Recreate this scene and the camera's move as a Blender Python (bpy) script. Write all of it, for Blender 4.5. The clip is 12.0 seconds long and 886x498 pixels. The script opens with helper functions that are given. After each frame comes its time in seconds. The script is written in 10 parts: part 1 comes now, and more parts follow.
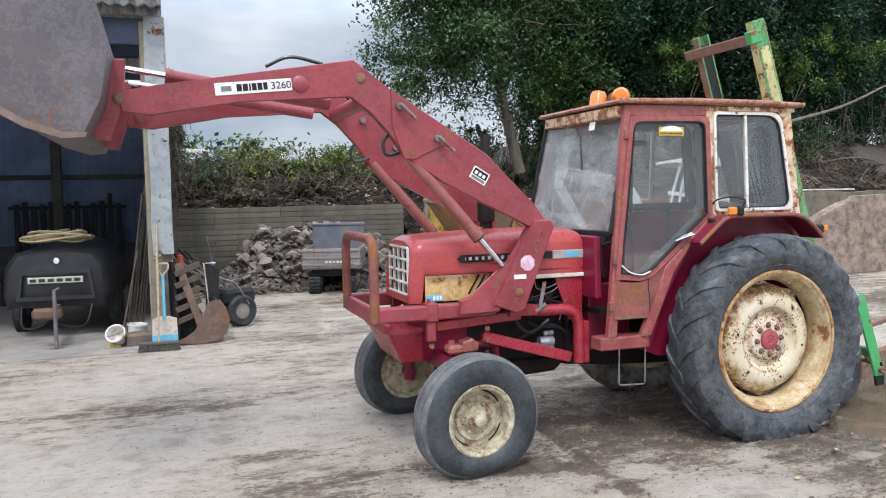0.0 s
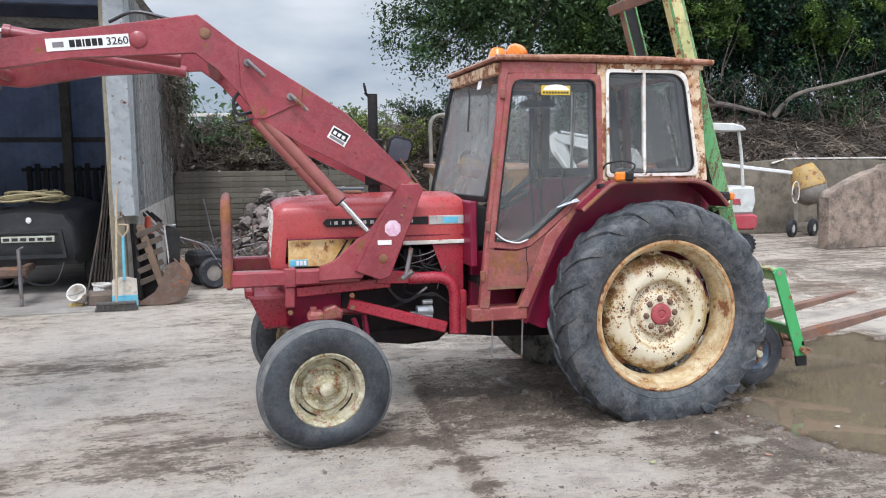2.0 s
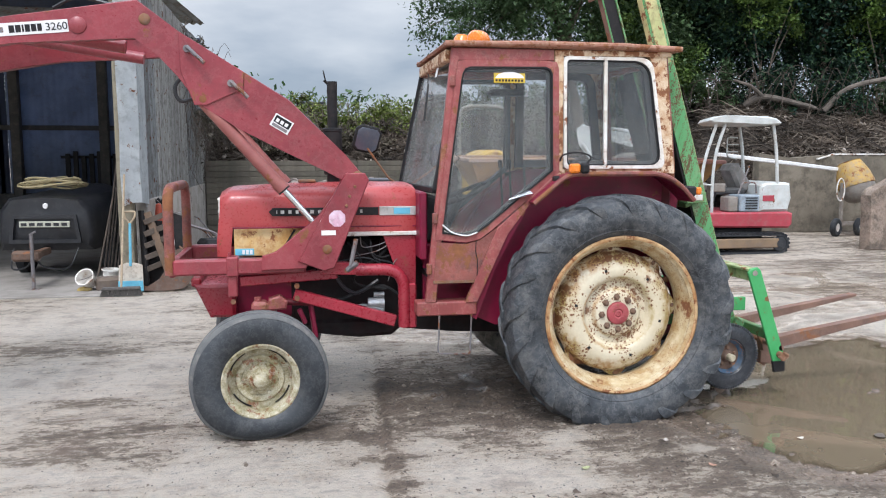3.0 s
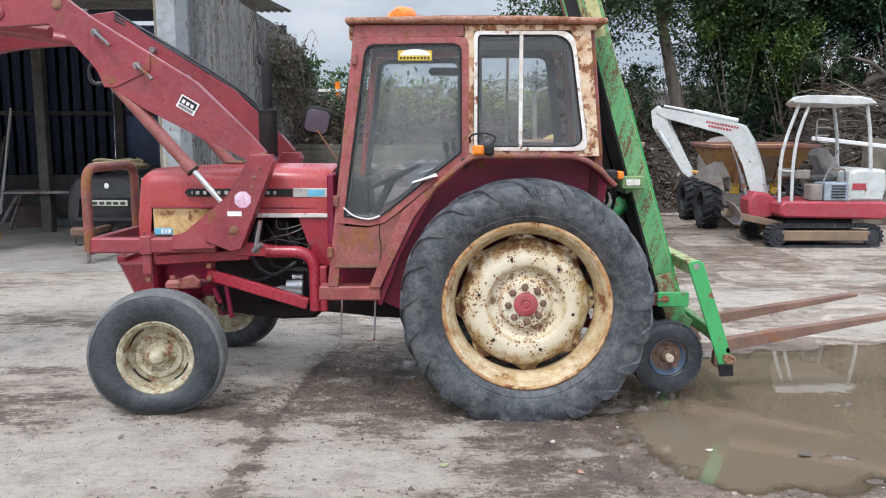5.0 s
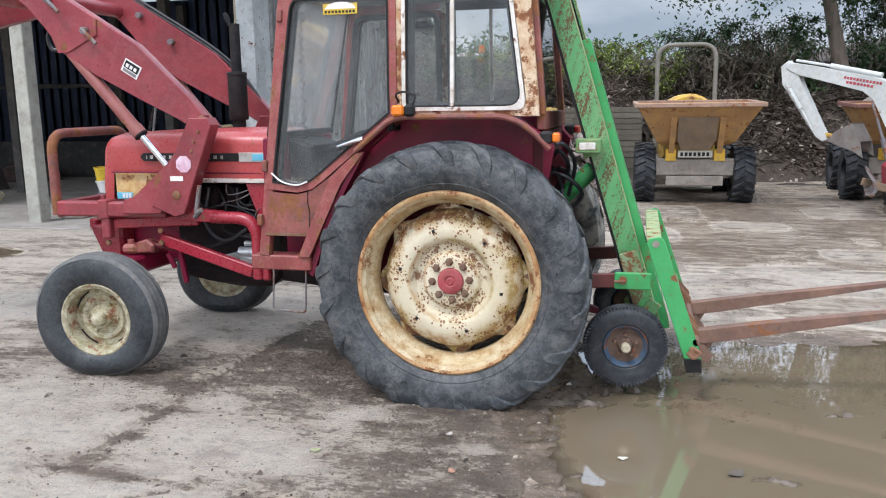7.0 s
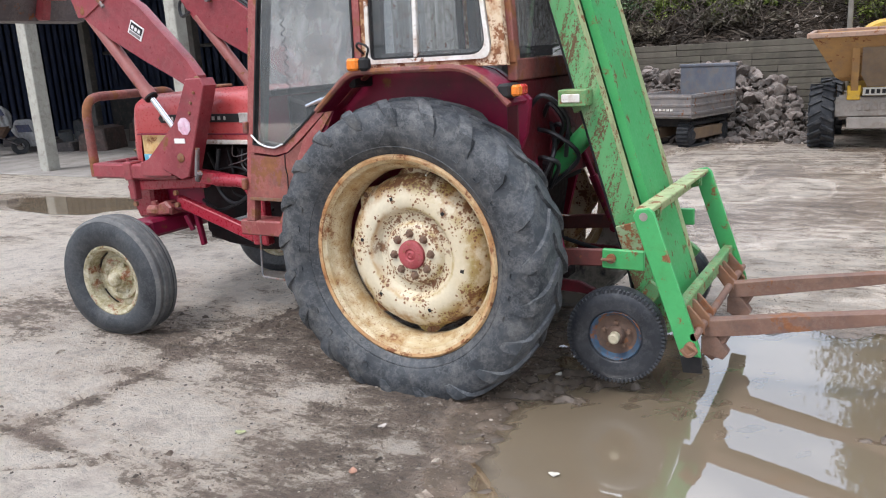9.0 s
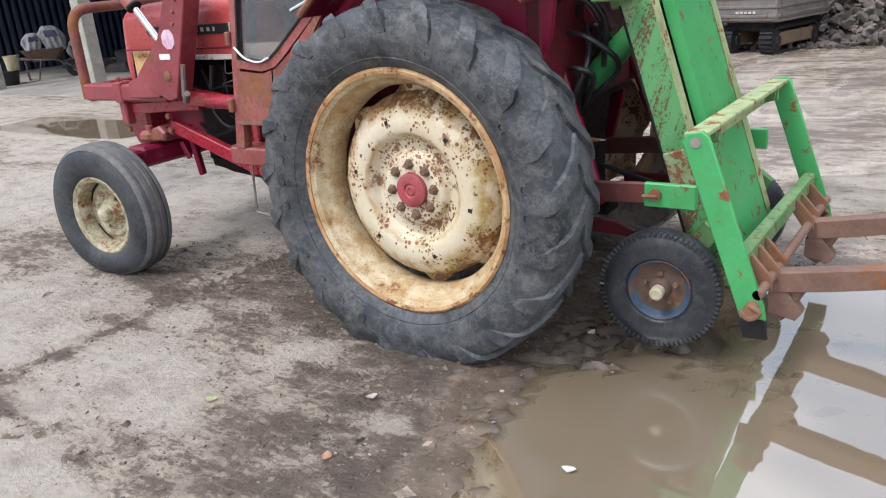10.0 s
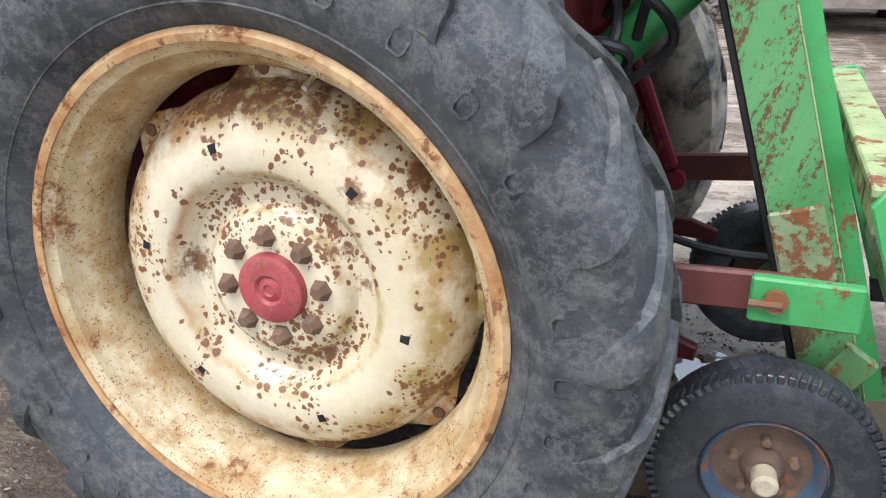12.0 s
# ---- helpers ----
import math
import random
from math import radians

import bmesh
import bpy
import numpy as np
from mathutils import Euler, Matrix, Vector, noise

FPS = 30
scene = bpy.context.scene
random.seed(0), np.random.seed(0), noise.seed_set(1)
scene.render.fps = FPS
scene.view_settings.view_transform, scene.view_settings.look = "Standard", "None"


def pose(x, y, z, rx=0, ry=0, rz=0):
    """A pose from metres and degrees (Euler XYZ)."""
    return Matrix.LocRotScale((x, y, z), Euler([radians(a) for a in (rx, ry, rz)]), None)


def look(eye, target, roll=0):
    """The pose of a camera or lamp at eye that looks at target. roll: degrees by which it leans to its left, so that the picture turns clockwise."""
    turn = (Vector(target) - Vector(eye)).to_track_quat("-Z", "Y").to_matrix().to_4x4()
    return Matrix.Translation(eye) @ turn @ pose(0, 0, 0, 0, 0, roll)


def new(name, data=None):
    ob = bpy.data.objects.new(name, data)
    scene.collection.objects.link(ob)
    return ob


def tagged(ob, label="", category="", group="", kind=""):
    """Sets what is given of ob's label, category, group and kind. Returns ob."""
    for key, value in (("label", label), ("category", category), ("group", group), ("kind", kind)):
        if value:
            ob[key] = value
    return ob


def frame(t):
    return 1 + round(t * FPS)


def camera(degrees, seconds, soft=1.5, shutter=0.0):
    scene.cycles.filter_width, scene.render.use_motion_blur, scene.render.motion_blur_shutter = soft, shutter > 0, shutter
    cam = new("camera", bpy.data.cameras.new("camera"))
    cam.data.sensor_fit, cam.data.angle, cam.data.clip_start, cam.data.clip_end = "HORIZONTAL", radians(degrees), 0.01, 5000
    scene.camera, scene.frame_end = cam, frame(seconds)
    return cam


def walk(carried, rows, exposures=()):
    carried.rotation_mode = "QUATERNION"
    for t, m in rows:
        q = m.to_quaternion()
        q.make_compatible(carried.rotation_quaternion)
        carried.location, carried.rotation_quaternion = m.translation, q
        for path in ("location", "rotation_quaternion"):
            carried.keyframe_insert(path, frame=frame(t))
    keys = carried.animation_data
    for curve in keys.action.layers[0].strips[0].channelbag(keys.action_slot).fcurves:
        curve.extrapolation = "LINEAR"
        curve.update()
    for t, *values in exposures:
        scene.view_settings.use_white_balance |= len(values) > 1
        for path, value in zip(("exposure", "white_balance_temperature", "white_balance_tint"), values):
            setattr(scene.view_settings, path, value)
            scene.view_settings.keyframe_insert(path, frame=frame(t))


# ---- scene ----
cam = camera(58.1, 12.0, soft=1.1)
METRES = 9.2
FIRST = pose(-4.0994, -5.3063, 1.7749, -3.949, 1.093, -19.540)
ROWS = [
    (0.0, 0.0, 0.0, 0.0, -0.0, 0.0, -0.0),
    (0.5, 0.0342, 0.0093, -0.0008, 0.59, -0.72, 0.01),
    (1.0, 0.0709, 0.0141, -0.0014, 1.61, -1.44, -0.1),
    (1.5, 0.1092, 0.0167, 0.0011, 3.18, -1.95, -0.41),
    (2.0, 0.1445, 0.0296, -0.0006, 4.88, -2.42, -0.8),
    (2.5, 0.1833, 0.0449, 0.0007, 7.03, -2.75, -1.28),
    (3.0, 0.2228, 0.0548, 0.0001, 9.38, -3.04, -1.72),
    (5.0, 0.3781, 0.1139, 0.0044, 19.89, -4.47, -2.39),
    (5.5, 0.4125, 0.1386, 0.0068, 22.62, -5.66, -2.28),
    (6.0, 0.4504, 0.1549, 0.0082, 25.91, -6.48, -2.21),
    (6.5, 0.4805, 0.1872, 0.0067, 29.5, -7.04, -2.31),
    (8.5, 0.5738, 0.3308, 0.0191, 45.06, -9.7, -1.35),
    (9.0, 0.5814, 0.3595, 0.0209, 48.82, -11.9, -0.46),
    (9.5, 0.5654, 0.3943, 0.0131, 51.96, -14.63, 0.48),
    (10.0, 0.5449, 0.4311, 0.0131, 53.89, -17.84, 1.04),
    (10.5, 0.5095, 0.4634, 0.0116, 51.58, -20.81, 0.45),
    (11.0, 0.4615, 0.4811, 0.0069, 45.88, -20.35, -1.38),
    (11.5, 0.4174, 0.5073, -0.0001, 42.31, -20.48, -1.69),
    (12.0, 0.3828, 0.5258, -0.0034, 40.4, -20.01, -2.14),
]
walk(cam, [(t, FIRST @ pose(METRES * x, METRES * y, METRES * z, 90 + pitch, roll, yaw)) for t, x, y, z, yaw, pitch, roll in ROWS],
     exposures=[(0.0, 0.42, 6320, 10), (6.5, 0.38, 6320, 10), (9.5, 0.38, 6500, 12), (11.0, 0.46, 6530, 12), (12.0, 0.63, 6530, 11)])

# ---- world and sun: a bright, cloudy day ----
SUN_ELEV, SUN_ROT = radians(52), radians(200)
world = bpy.data.worlds.new("sky")
scene.world = world
world.use_nodes = True
wn, wl = world.node_tree.nodes, world.node_tree.links
wn.clear()
w_out, w_bg = wn.new("ShaderNodeOutputWorld"), wn.new("ShaderNodeBackground")
w_sky, w_tc, w_map = wn.new("ShaderNodeTexSky"), wn.new("ShaderNodeTexCoord"), wn.new("ShaderNodeMapping")
w_sky.sky_type, w_sky.sun_disc, w_sky.sun_elevation, w_sky.sun_rotation = "NISHITA", False, SUN_ELEV, SUN_ROT
w_gain = wn.new("ShaderNodeMix")
w_gain.data_type, w_gain.blend_type = "RGBA", "MULTIPLY"
w_gain.inputs[0].default_value, w_gain.inputs[7].default_value = 1.0, (0.10, 0.10, 0.10, 1)
w_map.inputs["Scale"].default_value = (1.6, 1.6, 5.0)
w_noise = wn.new("ShaderNodeTexNoise")
w_noise.inputs["Scale"].default_value, w_noise.inputs["Detail"].default_value = 1.7, 7
w_ramp = wn.new("ShaderNodeValToRGB")
w_ramp.color_ramp.elements[0].position, w_ramp.color_ramp.elements[0].color = 0.38, (0.45, 0.53, 0.65, 1)
w_ramp.color_ramp.elements[1].position, w_ramp.color_ramp.elements[1].color = 0.62, (0.96, 1.0, 1.06, 1)
w_mix = wn.new("ShaderNodeMix")
w_mix.data_type = "RGBA"
w_mix.inputs[0].default_value = 0.86
wl.new(w_tc.outputs["Generated"], w_map.inputs["Vector"])
wl.new(w_map.outputs[0], w_noise.inputs["Vector"])
wl.new(w_noise.outputs["Fac"], w_ramp.inputs[0])
wl.new(w_sky.outputs[0], w_gain.inputs[6])
wl.new(w_gain.outputs[2], w_mix.inputs[6])
wl.new(w_ramp.outputs[0], w_mix.inputs[7])
wl.new(w_mix.outputs[2], w_bg.inputs["Color"])
# a cloudy sky is brighter overhead than at the horizon
w_sep, w_up = wn.new("ShaderNodeSeparateXYZ"), wn.new("ShaderNodeMapRange")
wl.new(w_tc.outputs["Generated"], w_sep.inputs[0])
wl.new(w_sep.outputs["Z"], w_up.inputs["Value"])
w_up.interpolation_type = "SMOOTHSTEP"
w_up.inputs["From Min"].default_value, w_up.inputs["From Max"].default_value = 0.19, 0.30
w_up.inputs["To Min"].default_value, w_up.inputs["To Max"].default_value = 0.66, 2.1
wl.new(w_up.outputs[0], w_bg.inputs["Strength"])
wl.new(w_bg.outputs[0], w_out.inputs["Surface"])

sun = new("sun", bpy.data.lights.new("sun", "SUN"))
sun.data.energy, sun.data.angle, sun.data.color = 1.8, radians(14), (0.99, 0.985, 0.995)
sun.matrix_world = look((-3.5, -8, 14), (0, 0, 0))

# ---- materials ----
MATS = {}


def nodes_of(name):
    m = bpy.data.materials.new(name)
    m.use_nodes = True
    n, l = m.node_tree.nodes, m.node_tree.links
    return m, n, l, n["Principled BSDF"]


def noise_of(n, l, co, scale, detail=6, rough=0.6, stretch=None):
    t = n.new("ShaderNodeTexNoise")
    t.inputs["Scale"].default_value, t.inputs["Detail"].default_value, t.inputs["Roughness"].default_value = scale, detail, rough
    if stretch:
        mp = n.new("ShaderNodeMapping")
        mp.inputs["Scale"].default_value = stretch
        l.new(co, mp.inputs["Vector"])
        co = mp.outputs[0]
    l.new(co, t.inputs["Vector"])
    return t.outputs["Fac"]


def ramp_of(n, l, fac, stops):
    r = n.new("ShaderNodeValToRGB")
    els = r.color_ramp.elements
    while len(els) < len(stops):
        els.new(0.5)
    for e, (p, c) in zip(els, stops):
        e.position = p
        e.color = (c, c, c, 1) if isinstance(c, (int, float)) else (*c, 1)
    l.new(fac, r.inputs[0])
    return r.outputs[0]


def mix_of(n, l, fac, a, b, blend="MIX"):
    m = n.new("ShaderNodeMix")
    m.data_type, m.blend_type = "RGBA", blend
    for k, v in ((0, fac), (6, a), (7, b)):
        if isinstance(v, (int, float)):
            m.inputs[k].default_value = v
        elif isinstance(v, tuple):
            m.inputs[k].default_value = (*v, 1)
        else:
            l.new(v, m.inputs[k])
    return m.outputs[2]


def bump_of(n, l, bsdf, height, strength=0.3, dist=0.01):
    b = n.new("ShaderNodeBump")
    b.inputs["Strength"].default_value, b.inputs["Distance"].default_value = strength, dist
    l.new(height, b.inputs["Height"])
    l.new(b.outputs[0], bsdf.inputs["Normal"])


RUST_A, RUST_B = (0.10, 0.035, 0.018), (0.30, 0.12, 0.045)


def surf(name, a, b, scale=4.0, fine=45.0, rough=0.55, metal=0.0, rust=0.0, rust_scale=7.0, dirt=0.25, dirt_col=(0.16, 0.13, 0.11),
         bump=0.25, dist=0.004, stretch=None, rand=0.0, spots=0.0, spot_scale=30.0, coat=0.0,
         scuff=0.0, scuff_col=(0.30, 0.30, 0.30), scuff_scale=6.0, spec=0.5):
    """A weathered surface: two tones, fine grain, dirt, rust blotches, chipped spots."""
    if name in MATS:
        return MATS[name]
    m, n, l, p = nodes_of(name)
    tc = n.new("ShaderNodeTexCoord")
    co = tc.outputs["Object"]
    big = noise_of(n, l, co, scale, 6, 0.62, stretch)
    small = noise_of(n, l, co, fine, 4, 0.6)
    col = mix_of(n, l, ramp_of(n, l, big, [(0.38, 0.0), (0.62, 1.0)]), a, b)
    col = mix_of(n, l, 0.22, col, ramp_of(n, l, small, [(0.25, 0.45), (0.75, 1.0)]), "MULTIPLY")
    if dirt:
        dn = noise_of(n, l, co, scale * 2.3 + 0.7, 8, 0.7)
        col = mix_of(n, l, ramp_of(n, l, dn, [(0.56 - 0.22 * dirt, 0.0), (0.74 - 0.22 * dirt, min(1.0, 0.35 + dirt))]), col, dirt_col)
    rg = ramp_of(n, l, small, [(0.3, max(0.0, rough - 0.10)), (0.7, min(1.0, rough + 0.12))])
    if rust or spots:
        rn = noise_of(n, l, co, rust_scale, 9, 0.72)
        rc = mix_of(n, l, noise_of(n, l, co, fine * 0.6, 4), RUST_A, RUST_B)
        if rust:
            mask = ramp_of(n, l, rn, [(0.630 - 0.27 * rust, 0.0), (0.675 - 0.27 * rust, 1.0)])
            col = mix_of(n, l, mask, col, rc)
            rg = mix_of(n, l, mask, rg, (0.9, 0.9, 0.9))
        if spots:
            v = n.new("ShaderNodeTexVoronoi")
            v.inputs["Scale"].default_value, v.inputs["Randomness"].default_value = spot_scale, 1.0
            wob = mix_of(n, l, 0.06, co, n_color(n, l, co, spot_scale * 1.7))
            l.new(wob, v.inputs["Vector"])
            near = ramp_of(n, l, v.outputs["Distance"], [(0.20, 1.0), (0.30, 0.0)])
            some = ramp_of(n, l, rn, [(0.60 - 0.25 * spots, 0.0), (0.66 - 0.25 * spots, 1.0)])
            both = mix_of(n, l, 1.0, near, some, "MULTIPLY")
            col = mix_of(n, l, both, col, rc)
            rg = mix_of(n, l, both, rg, (0.9, 0.9, 0.9))
    if scuff:
        sn = noise_of(n, l, co, scuff_scale, 10, 0.78)
        line = ramp_of(n, l, sn, [(0.470, 0.0), (0.497, scuff), (0.503, scuff), (0.530, 0.0)])
        rub = ramp_of(n, l, noise_of(n, l, co, scuff_scale * 0.5, 9, 0.75, (1, 0.5, 1.6)), [(0.52, 0.0), (0.70, scuff * 0.8)])
        col = mix_of(n, l, mix_of(n, l, 1.0, line, rub, "ADD"), col, scuff_col)
    if rand:
        oi = n.new("ShaderNodeObjectInfo")
        rr = ramp_of(n, l, oi.outputs["Random"], [(0.0, 1.0 - rand), (1.0, 1.0)])
        col = mix_of(n, l, 1.0, col, rr, "MULTIPLY")
    l.new(col, p.inputs["Base Color"])
    l.new(rg, p.inputs["Roughness"])
    p.inputs["Metallic"].default_value = metal
    p.inputs["Coat Weight"].default_value = coat
    p.inputs["Specular IOR Level"].default_value = spec
    if bump:
        bump_of(n, l, p, mix_of(n, l, 0.5, small, big), bump, dist)
    MATS[name] = m
    return m


def n_color(n, l, co, scale):
    t = n.new("ShaderNodeTexNoise")
    t.inputs["Scale"].default_value = scale
    l.new(co, t.inputs["Vector"])
    return t.outputs["Color"]


def glass(name, tint=(0.965, 0.98, 0.98), dust=0.045):
    m, n, l, p = nodes_of(name)
    n.remove(p)
    out = n["Material Output"]
    tr, gl, df, tl, dm = (n.new("ShaderNode" + k) for k in ("BsdfTransparent", "BsdfGlossy", "BsdfDiffuse", "BsdfTranslucent", "MixShader"))
    tr.inputs[0].default_value, gl.inputs["Roughness"].default_value, df.inputs[0].default_value = (*tint, 1), 0.02, (0.55, 0.56, 0.55, 1)
    fr = n.new("ShaderNodeLayerWeight")
    gloss = ramp_of(n, l, fr.outputs["Facing"], [(0.0, 0.045), (0.16, 0.055), (0.36, 0.13), (0.6, 0.26), (0.85, 0.55), (1.0, 0.9)])
    m1, m2 = n.new("ShaderNodeMixShader"), n.new("ShaderNodeMixShader")
    tc = n.new("ShaderNodeTexCoord")
    d = ramp_of(n, l, noise_of(n, l, tc.outputs["Object"], 5, 8, 0.7), [(0.3, dust * 0.4), (0.75, dust * 2.0)])
    l.new(d, m1.inputs[0])
    l.new(tr.outputs[0], m1.inputs[1])
    tl.inputs[0].default_value, dm.inputs[0].default_value = (0.72, 0.74, 0.72, 1), 0.5
    l.new(df.outputs[0], dm.inputs[1])
    l.new(tl.outputs[0], dm.inputs[2])
    l.new(dm.outputs[0], m1.inputs[2])
    l.new(gloss, m2.inputs[0])
    l.new(m1.outputs[0], m2.inputs[1])
    l.new(gl.outputs[0], m2.inputs[2])
    l.new(m2.outputs[0], out.inputs["Surface"])
    return m


def leafy(name, a, b, c):
    """Leaves: hue by island, a little light shining through."""
    m, n, l, p = nodes_of(name)
    g = n.new("ShaderNodeNewGeometry")
    col = ramp_of(n, l, g.outputs["Random Per Island"], [(0.0, a), (0.5, b), (1.0, c)])
    # whole sprays of leaves are duller or fresher than others
    spray = noise_of(n, l, n.new("ShaderNodeTexCoord").outputs["Object"], 1.1, 3, 0.55)
    col = mix_of(n, l, 1.0, col, ramp_of(n, l, spray, [(0.36, 0.45), (0.52, 0.85), (0.66, 1.5)]), "MULTIPLY")
    l.new(col, p.inputs["Base Color"])
    p.inputs["Roughness"].default_value = 0.5
    p.inputs["Specular IOR Level"].default_value = 0.18
    t = n.new("ShaderNodeBsdfTranslucent")
    l.new(col, t.inputs[0])
    mx = n.new("ShaderNodeMixShader")
    mx.inputs[0].default_value = 0.3
    l.new(p.outputs[0], mx.inputs[1])
    l.new(t.outputs[0], mx.inputs[2])
    l.new(mx.outputs[0], n["Material Output"].inputs["Surface"])
    return m


RED = surf("faded red paint", (0.34, 0.018, 0.036), (0.26, 0.014, 0.028), 2.2, 60, 0.30, rust=0.08, dirt=0.14, dirt_col=(0.19, 0.045, 0.045), scuff=0.05, scuff_col=(0.46, 0.20, 0.18), bump=0.1)
RED_DARK = surf("dull crimson paint", (0.22, 0.006, 0.036), (0.14, 0.004, 0.025), 3, 50, 0.42, rust=0.10, dirt=0.20, dirt_col=(0.075, 0.018, 0.022), spec=0.4)
RED_ARM = surf("worn loader red", (0.285, 0.040, 0.052), (0.205, 0.028, 0.038), 2.4, 55, 0.36, rust=0.06, dirt=0.24, dirt_col=(0.135, 0.034, 0.036), scuff=0.12, scuff_col=(0.44, 0.21, 0.19), bump=0.1)
HOOD_RED = surf("salmon-faded hood red", (0.45, 0.066, 0.066), (0.37, 0.048, 0.050), 2.0, 60, 0.32, rust=0.06, dirt=0.12, dirt_col=(0.27, 0.060, 0.055), scuff=0.05, scuff_col=(0.50, 0.22, 0.19), bump=0.08)
FADED_RED = surf("chalky faded cylinder paint", (0.34, 0.125, 0.105), (0.26, 0.075, 0.07), 4, 60, 0.5, rust=0.16, dirt=0.25, dirt_col=(0.17, 0.075, 0.06), bump=0.1)
RED_RUST = surf("rusty orange-red paint", (0.26, 0.072, 0.056), (0.16, 0.042, 0.034), 4, 45, 0.6, rust=0.40, rust_scale=6, dirt=0.38, dirt_col=(0.060, 0.030, 0.026), scuff=0.12, scuff_col=(0.45, 0.25, 0.20))
ROOF_RUST = surf("rusting brown roof paint", (0.36, 0.17, 0.115), (0.26, 0.105, 0.065), 6, 60, 0.6, rust=0.36, rust_scale=14, dirt=0.35, dirt_col=(0.40, 0.27, 0.18), stretch=(0.5, 2, 2))
TRIM_DARK = surf("dark cab lining", (0.060, 0.060, 0.064), (0.042, 0.042, 0.045), 4, 50, 0.75, dirt=0.2)
RED_WORN = surf("worn streaky red paint", (0.31, 0.072, 0.066), (0.22, 0.045, 0.042), 4, 50, 0.45, rust=0.26, rust_scale=9, dirt=0.22, dirt_col=(0.16, 0.065, 0.055), stretch=(2, 2, 0.4), scuff=0.2, scuff_col=(0.48, 0.27, 0.22))
CREAM_RUST = surf("cream paint bubbling with rust", (0.68, 0.55, 0.39), (0.57, 0.42, 0.27), 5, 50, 0.55, rust=0.46, rust_scale=13, dirt=0.62, dirt_col=(0.40, 0.21, 0.10), stretch=(1, 1, 0.4))


def disc_material():
    """Cream paint on a wheel disc: rust pocks gathered round the nuts, holes and outer edge, stains along the steps."""
    m, n, l, p = nodes_of("cream wheel paint with rust pocks")
    co = n.new("ShaderNodeTexCoord").outputs["Object"]

    def op(kind, a, b=0.0, c=0.0):
        q = n.new("ShaderNodeMath")
        q.operation = kind
        for k, v in enumerate((a, b, c)):
            if isinstance(v, (int, float)):
                q.inputs[k].default_value = v
            else:
                l.new(v, q.inputs[k])
        return q.outputs[0]
    sp = n.new("ShaderNodeSeparateXYZ")
    l.new(co, sp.inputs[0])
    dx, dz = op("ADD", sp.outputs["X"], 0.007), op("SUBTRACT", sp.outputs["Z"], 0.686)
    r = op("SQRT", op("ADD", op("MULTIPLY", dx, dx), op("MULTIPLY", dz, dz)))
    ang = op("ARCTAN2", dz, dx)
    wob = op("ADD", r, op("MULTIPLY", op("SUBTRACT", noise_of(n, l, co, 9, 5, 0.6), 0.5), 0.05))
    big, mid, fine = noise_of(n, l, co, 3.2, 5, 0.6), noise_of(n, l, co, 13, 6, 0.65), noise_of(n, l, co, 70, 5, 0.65)
    col = mix_of(n, l, ramp_of(n, l, big, [(0.35, 0.0), (0.65, 1.0)]), (0.68, 0.61, 0.46), (0.62, 0.52, 0.35))
    col = mix_of(n, l, 0.25, col, ramp_of(n, l, fine, [(0.25, 0.5), (0.7, 1.0)]), "MULTIPLY")
    # orange-brown stain along the pressed steps and olive drip towards the outer edge
    step = ramp_of(n, l, wob, [(0.0, 0.0), (0.140, 0.0), (0.154, 0.95), (0.170, 0.0), (0.215, 0.0), (0.232, 0.85), (0.248, 0.0), (0.295, 0.0), (0.338, 0.9), (0.40, 1.0)])
    stain = mix_of(n, l, 1.0, step, ramp_of(n, l, mid, [(0.40, 0.0), (0.55, 1.0)]), "MULTIPLY")
    col = mix_of(n, l, stain, col, mix_of(n, l, ramp_of(n, l, big, [(0.42, 0.0), (0.58, 1.0)]), (0.40, 0.22, 0.085), (0.34, 0.25, 0.075)))
    # where rust gathers: outer rim, round the nuts, round six square holes, plus chance
    fold = op("SUBTRACT", op("MODULO", op("ADD", ang, 2 * math.pi - 0.3164), math.pi / 3), math.pi / 6)
    ha, hr = op("MULTIPLY", fold, r), op("SUBTRACT", r, 0.290)
    hole = op("SQRT", op("ADD", op("MULTIPLY", ha, ha), op("MULTIPLY", hr, hr)))
    near_hole = ramp_of(n, l, hole, [(0.015, 1.0), (0.045, 0.0)])
    zone = ramp_of(n, l, wob, [(0.09, 0.12), (0.125, 0.22), (0.185, 0.28), (0.210, 0.10), (0.27, 0.05), (0.31, 0.11), (0.375, 0.27)])
    crowd = op("ADD", op("ADD", zone, op("MULTIPLY", near_hole, 0.16)), op("MULTIPLY", op("SUBTRACT", noise_of(n, l, co, 6.5, 4, 0.6), 0.5), 1.9))
    rust = mix_of(n, l, noise_of(n, l, co, 60, 4), (0.095, 0.040, 0.022), (0.26, 0.115, 0.048))
    for scale, size, gate in ((58, 0.50, 0.12), (112, 0.42, 0.0)):
        v = n.new("ShaderNodeTexVoronoi")
        v.inputs["Scale"].default_value = scale
        l.new(mix_of(n, l, 0.012, co, n_color(n, l, co, scale * 1.2)), v.inputs["Vector"])
        cell = n.new("ShaderNodeSeparateColor")
        l.new(v.outputs["Color"], cell.inputs[0])
        # each cell: its own size, and only some cells rust
        d = op("DIVIDE", v.outputs["Distance"], op("MULTIPLY_ADD", cell.outputs[1], 0.30, 0.16 + size * 0.3))
        chance = op("GREATER_THAN", op("ADD", crowd, op("MULTIPLY", cell.outputs[0], 0.55)), 0.55 - gate + 0.08)
